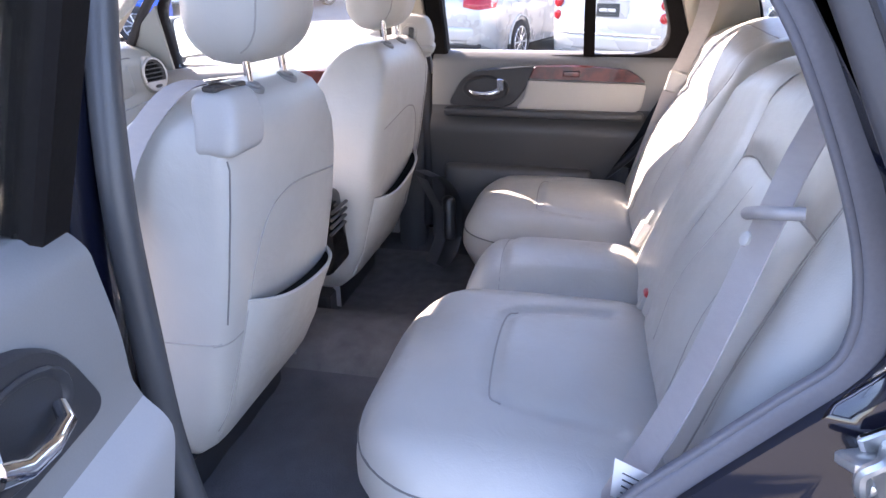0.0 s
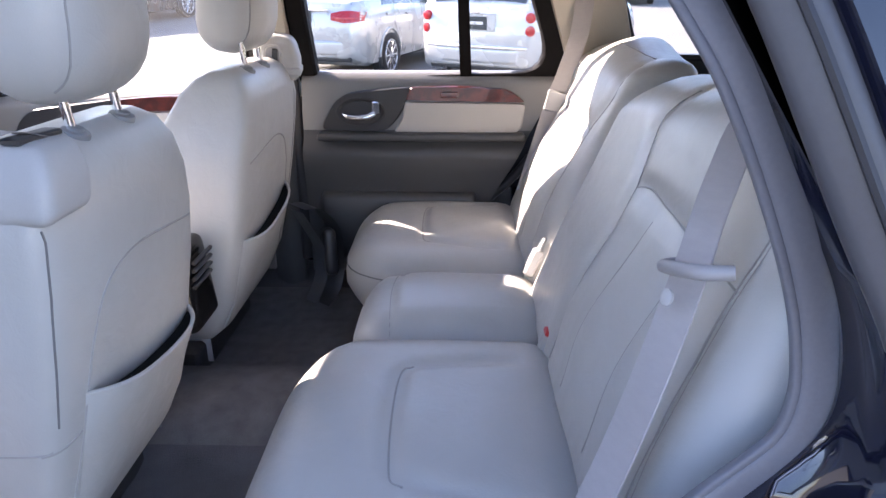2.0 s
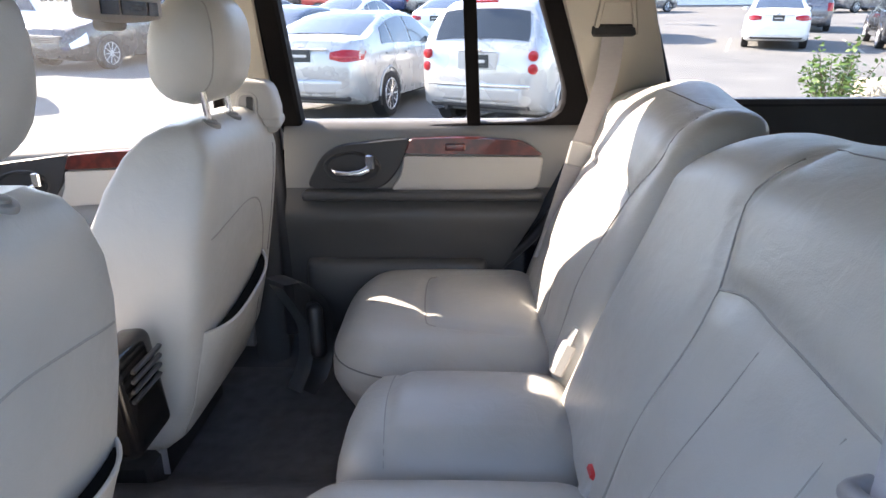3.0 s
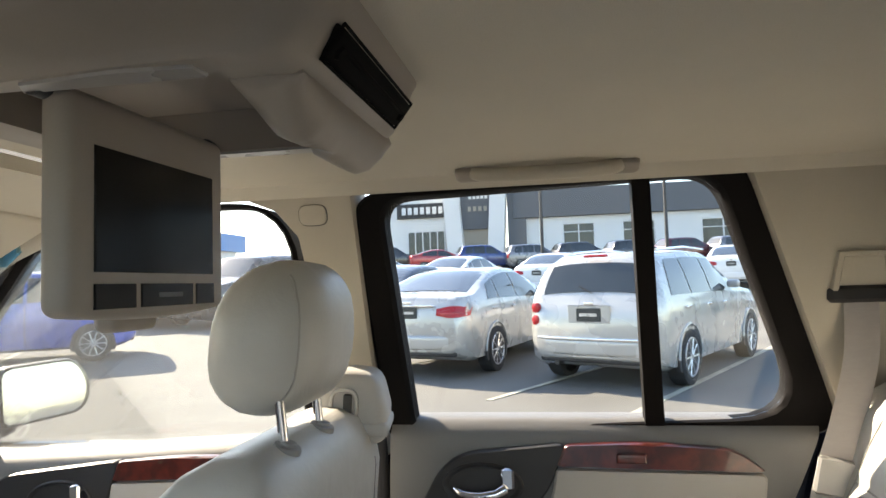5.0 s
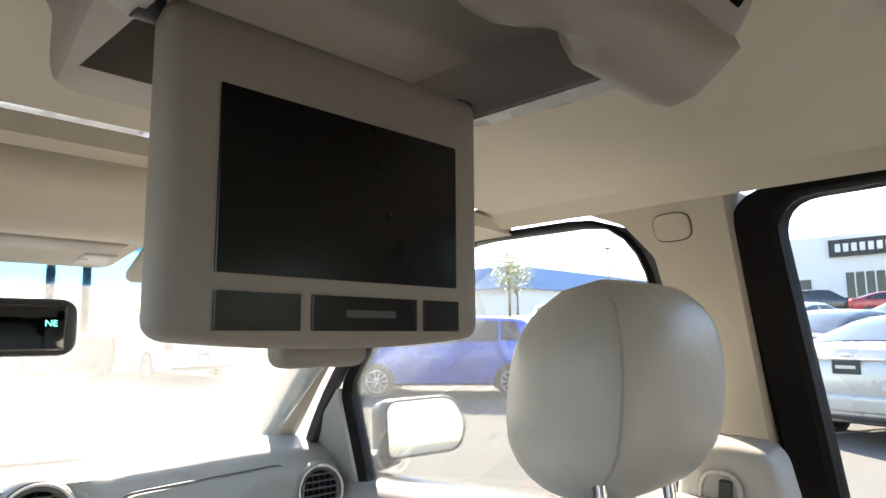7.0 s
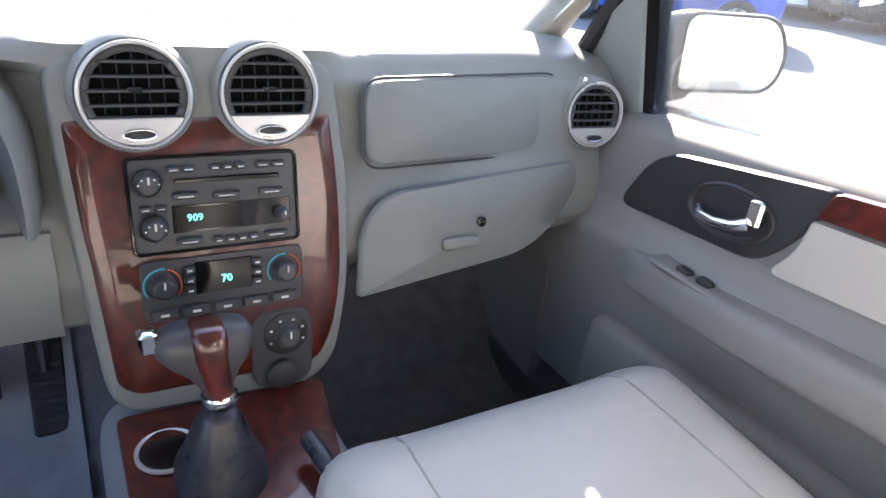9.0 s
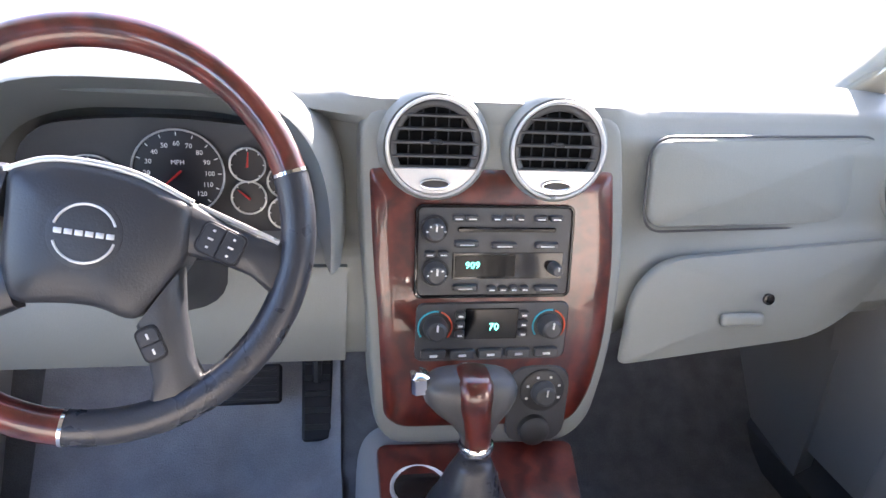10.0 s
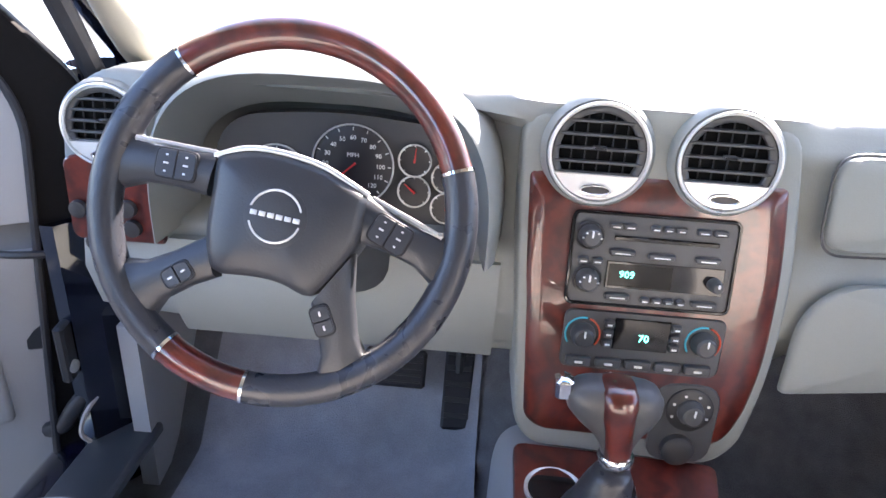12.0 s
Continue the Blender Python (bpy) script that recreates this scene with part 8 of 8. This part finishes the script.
# wall pieces round the window openings
WIN = [(-1.2, -4.0, 4.3, 6.7), (-6.6, -9.4, 4.3, 6.7), (-13.5, -19.0, 4.3, 6.6), (-27.0, -38.2, 2.6, 6.45)]
ys_ = [3.6] + [v for w_ in WIN for v in w_[:2]] + [-60.0]
for a, b in zip(ys_[::2], ys_[1::2]):
    part("wall", box(FX, FX + 0.5, a, b, GB - 0.5, 7.45), M_WALLW, sh)
for a, b, lo, hi in WIN:
    part("wall", box(FX, FX + 0.5, a, b, hi, 7.45), M_WALLW, sh)
    part("wall", box(FX, FX + 0.5, a, b, GB - 0.5, lo), M_WALLW, sh)
    wn_ = part("window", box(FX + 0.25, FX + 0.32, a, b, lo, hi), M_SHOPGL, sh, "dark shop window")
    n_ = max(2, int(abs(a - b) / 1.8))
    for i in range(n_ + 1):
        yy = a + (b - a) * i / n_
        part("mullion", box(FX + 0.12, FX + 0.26, yy - 0.06, yy + 0.06, lo, hi), M_FRAMEW if -31 > yy > -35 or lo > 4 else M_SIGN, wn_)
    part("transom", box(FX + 0.14, FX + 0.25, a, b, hi - 0.75, hi - 0.65), M_FRAMEW, wn_)
part("roof_band", box(FX - 0.5, FX + 6, 3.4, -60, 7.45, 10.05), M_FASCIA, sh, "dark grey roof band")
part("roof", box(FX + 0.4, FX + 26, 3.4, -60, 9.6, 9.9), M_FASCIA, sh)
part("side_wall", box(FX + 0.5, FX + 26, 3.6, 3.2, GB - 0.5, 9.6), M_WALLW, sh)
# entrance: two slanted white pylons with a dark portal between
for y0, y1, lean in ((9.9, 8.4, -0.5), (5.35, 3.9, 0.5)):
    part("pylon", loft([[Vector((x, y + lean * k, z)) for x, y in ((FX - 1.6, y0), (FX - 1.6, y1), (FX + 1, y1), (FX + 1, y0))] for z, k in ((GB - 0.5, 1.0), (10.8, 0.0))]), M_WALLW, sh, "white pylon")
part("portal_panel", box(FX - 0.6, FX, 8.3, 5.3, 6.6, 10.5), M_FASCIA, sh, "dark portal panel")
part("portal_low", box(FX - 0.3, FX, 8.4, 5.3, GB - 0.5, 6.6), M_TANW, sh, "tan entrance panel")
part("portal_side", box(FX - 0.4, FX + 0.6, 3.9, 2.2, GB - 0.5, 10.3), M_FASCIA, sh)
part("left_wing", box(FX + 0.2, FX + 20, 24, 9.9, GB - 0.5, 9.8), M_WALLW, sh)
part("sign_panel", box(FX - 0.15, FX + 0.2, 14.6, 9.6, 7.95, 9.35), M_SIGN, sh, "black sign panel")
for i in range(7):
    part("sign_letter_bar", box(FX - 0.24, FX - 0.14, 14.1 - 0.6 * i, 13.72 - 0.6 * i, 8.3, 8.98, 0.01), M_WALLW, sh)
for i in range(5):
    part("sign_letter_bar", box(FX - 0.70, FX - 0.6, 7.5 - 0.38 * i, 7.24 - 0.38 * i, 9.45, 9.9, 0.01), M_WALLW, sh)
for i in range(4):
    part("sign_letter_bar", box(FX - 0.70, FX - 0.6, 7.6 - 0.5 * i, 7.3 - 0.5 * i, 8.3, 8.75, 0.01), M_TANW, sh)
dw = part("window", box(FX + 0.12, FX + 0.2, 13.6, 10.0, 3.4, 6.6), M_SHOPGL, sh, "dark glazed shop front")
for i in range(6):
    part("mullion", box(FX + 0.02, FX + 0.12, 13.6 - 0.72 * i - 0.05, 13.6 - 0.72 * i + 0.05, 3.4, 6.6, 0.01), M_FRAMEW, dw)
part("window", box(FX + 0.12, FX + 0.2, 20, 16.2, 3.6, 6.2), M_SHOPGL, sh, "dark shop window")

# lamp poles
for x, y, top in ((40, 0.35, 10.5), (40, -6.9, 10.5), (40, -18.6, 10.5), (13.0, 48, 13), (15.2, 48, 13), (30, 46, 12), (36, 44, 12), (70, 40, 12)):
    lp = thing("street_lamp", "dark slender car park lamp post", "street lamp", (x, y, gz(x, y)), group="lamp posts")
    part("post", tube([(x, y, gz(x, y)), (x, y, top)], [0.11 if y < 47 else 0.30, 0.08 if y < 47 else 0.26], 10), M_POLE, lp)
    part("lamp_head", rbox((x, y, top + 0.06), (0.5, 0.28, 0.08), 0.03), M_POLE, lp)
    part("footing", tube([(x, y, gz(x, y)), (x, y, gz(x, y) + 0.6)], 0.26, 12), M_STONE, lp)
# far building with a blue roof
fb = thing("far_building", "low pale building with a bright blue roof edge", "building", (92, 60, 2), kind="structure")
part("wall", box(78, 118, 60, 78, 0.5, 9.0), M_WALLW, fb)
part("roof", box(76, 120, 59, 79, 9.0, 12.2), M_ROOFB, fb, "bright blue roof edge")
for i in range(5):
    w_ = part("window", box(88 + 4 * i, 90.8 + 4 * i, 59.8, 60.1, 5.2, 7.6), M_SHOPGL, fb)
    part("mullion", box(89.3 + 4 * i, 89.5 + 4 * i, 59.7, 59.8, 5.2, 7.6), M_FRAMEW, w_)


def tree(x, y, h, spread, seed, label, clumps=70, leafy=1.0):
    rnd = random.Random(seed)
    t = thing("tree", label, "tree", (x, y, gz(x, y)), group="trees")
    z0 = gz(x, y)
    bm = tube([(x, y, z0), (x + 0.05, y, z0 + h * 0.3), (x - 0.04, y + 0.05, z0 + h * 0.6), (x, y, z0 + h * 0.92)], [h * 0.022, h * 0.016, h * 0.010, h * 0.003], 9)
    tips = []
    for i in range(16):
        a, k = rnd.uniform(0, 6.28), rnd.uniform(0.3, 0.85)
        base = Vector((x, y, z0 + h * k))
        d = Vector((math.cos(a), math.sin(a), rnd.uniform(0.4, 1.0))).normalized() * spread * rnd.uniform(0.6, 1.1) * (1.15 - k)
        tube([base, base + d * 0.5 + Vector((0, 0, 0.05 * h)), base + d + Vector((0, 0, 0.08 * h))], [h * 0.008, h * 0.005, h * 0.002], 6, bm=bm)
        tips += [base + d * 0.6 + Vector((0, 0, 0.05 * h)), base + d + Vector((0, 0, 0.08 * h))]
    part("trunk", bm, M_BARK, t)
    bm = bmesh.new()
    for i in range(clumps):
        c = rnd.choice(tips) + Vector((rnd.gauss(0, 0.22), rnd.gauss(0, 0.22), rnd.gauss(0, 0.18))) * spread
        for j in range(int(16 * leafy)):
            p = c + Vector((rnd.gauss(0, 0.16), rnd.gauss(0, 0.16), rnd.gauss(0, 0.14))) * spread
            u = Vector((rnd.uniform(-1, 1), rnd.uniform(-1, 1), rnd.uniform(-1, 1))).normalized()
            v = u.orthogonal().normalized()
            s_ = rnd.uniform(0.5, 1.0) * spread * 0.055
            q = [bm.verts.new(p + u * s_ * a_ + v * s_ * b_) for a_, b_ in ((-1.3, 0), (0, -0.6), (1.3, 0), (0, 0.6))]
            bm.faces.new(q)
    part("crown", bm, M_LEAF, t)
    return t


tree(21.5, 44, 9.2, 2.8, 3, "young tree with thin spring leaves", 60, 0.8)
tree(22.6, 43, 5.5, 2.4, 5, "small leafy tree in the planting strip", 80)
for i, (x, y, h) in enumerate(((56, 44, 7.5), (60, 46, 6.5), (95, 30, 9), (-20, 60, 8))):
    tree(x, y, h, h * 0.42, 20 + i, "leafy tree beyond the car park", 90)
solo("grass_strip", sheet(lambda x, y: (x, y, gz(x, y) + 0.10 + 0.03 * math.sin(x * 3) * math.cos(y * 2)), lin(-30, 34, 30), lin(42.5, 46.5, 5), (0, 0, -0.2)), M_GRASS, "strip of dry grass at the edge of the car park", "grass", "stuff")
# shrub and boulder by the aisle
shr = thing("shrub", "bright green leafy shrub beside a boulder", "shrub", (8.6, -5.75, gz(8.6)))
rnd = random.Random(9)
bm = bmesh.new()
stems = bmesh.new()
for i in range(26):
    a, r_ = rnd.uniform(0, 6.28), rnd.uniform(0.1, 0.55)
    foot = Vector((8.6 + 0.1 * math.cos(a), -5.8 + 0.1 * math.sin(a), gz(8.6)))
    tip = Vector((8.6 + r_ * math.cos(a), -5.8 + r_ * math.sin(a), gz(8.6) + rnd.uniform(0.35, 1.05) * (1.25 - r_)))
    tube([foot, (foot + tip) / 2 + Vector((0, 0, 0.06)), tip], [0.008, 0.006, 0.003], 5, bm=stems)
    for j in range(34):
        k = rnd.uniform(0.25, 1.05)
        p = foot.lerp(tip, k) + Vector((rnd.gauss(0, 0.05), rnd.gauss(0, 0.05), rnd.gauss(0.02, 0.05)))
        u = Vector((rnd.uniform(-1, 1), rnd.uniform(-1, 1), rnd.uniform(-0.4, 0.6))).normalized()
        v = u.orthogonal().normalized()
        s_ = rnd.uniform(0.022, 0.045)
        bm.faces.new([bm.verts.new(p + u * s_ * a_ + v * s_ * b_) for a_, b_ in ((-1.2, 0), (-0.2, -0.6), (1.3, 0), (-0.2, 0.6))])
part("stems", stems, M_BARK, shr)
part("leaves", bm, M_LEAF, shr)
bo = soft((0, 0, 0), (0.55, 0.5, 0.30), 0.28, (8, 8, 6), lambda p: p + Vector(p).normalized() * 0.10 * noise.noise(Vector(p) * 3.1), m=Matrix.Translation((8.7, -6.75, gz(8.7) + 0.24)))
solo("boulder", bo, M_STONE, "pale tan boulder beside the shrub", "boulder", smooth=70)

# far edge on the driver's side: brown bushes and a canopy
bm = bmesh.new()
rnd = random.Random(4)
prev = None
for i in range(160):
    y = -140 + 1.6 * i
    h = 3.0 + 1.6 * noise.noise(Vector((i * 0.21, 0, 0))) + 0.7 * rnd.random()
    row = [bm.verts.new((-85 + d, y, z)) for d, z in ((3, -0.3), (2.2, h * 0.6), (0, h), (-3, h * 0.7), (-4, -0.3))]
    if prev:
        bridge(bm, prev, row, closed=False)
    prev = row
solo("far_hedge", bm, M_HEDGE, "brown hedge at the far edge of the car park", "hedge", "stuff")

cp = thing("canopy_sign", "flat tan canopy on a single post", "canopy", (-48, -24.0, 0))
part("post", box(-48.6, -47.4, -24.6, -23.4, 0, 9.0), M_TANW, cp)
part("slab", box(-51.5, -44.5, -27, -20, 9.0, 10.2), M_TANW, cp)
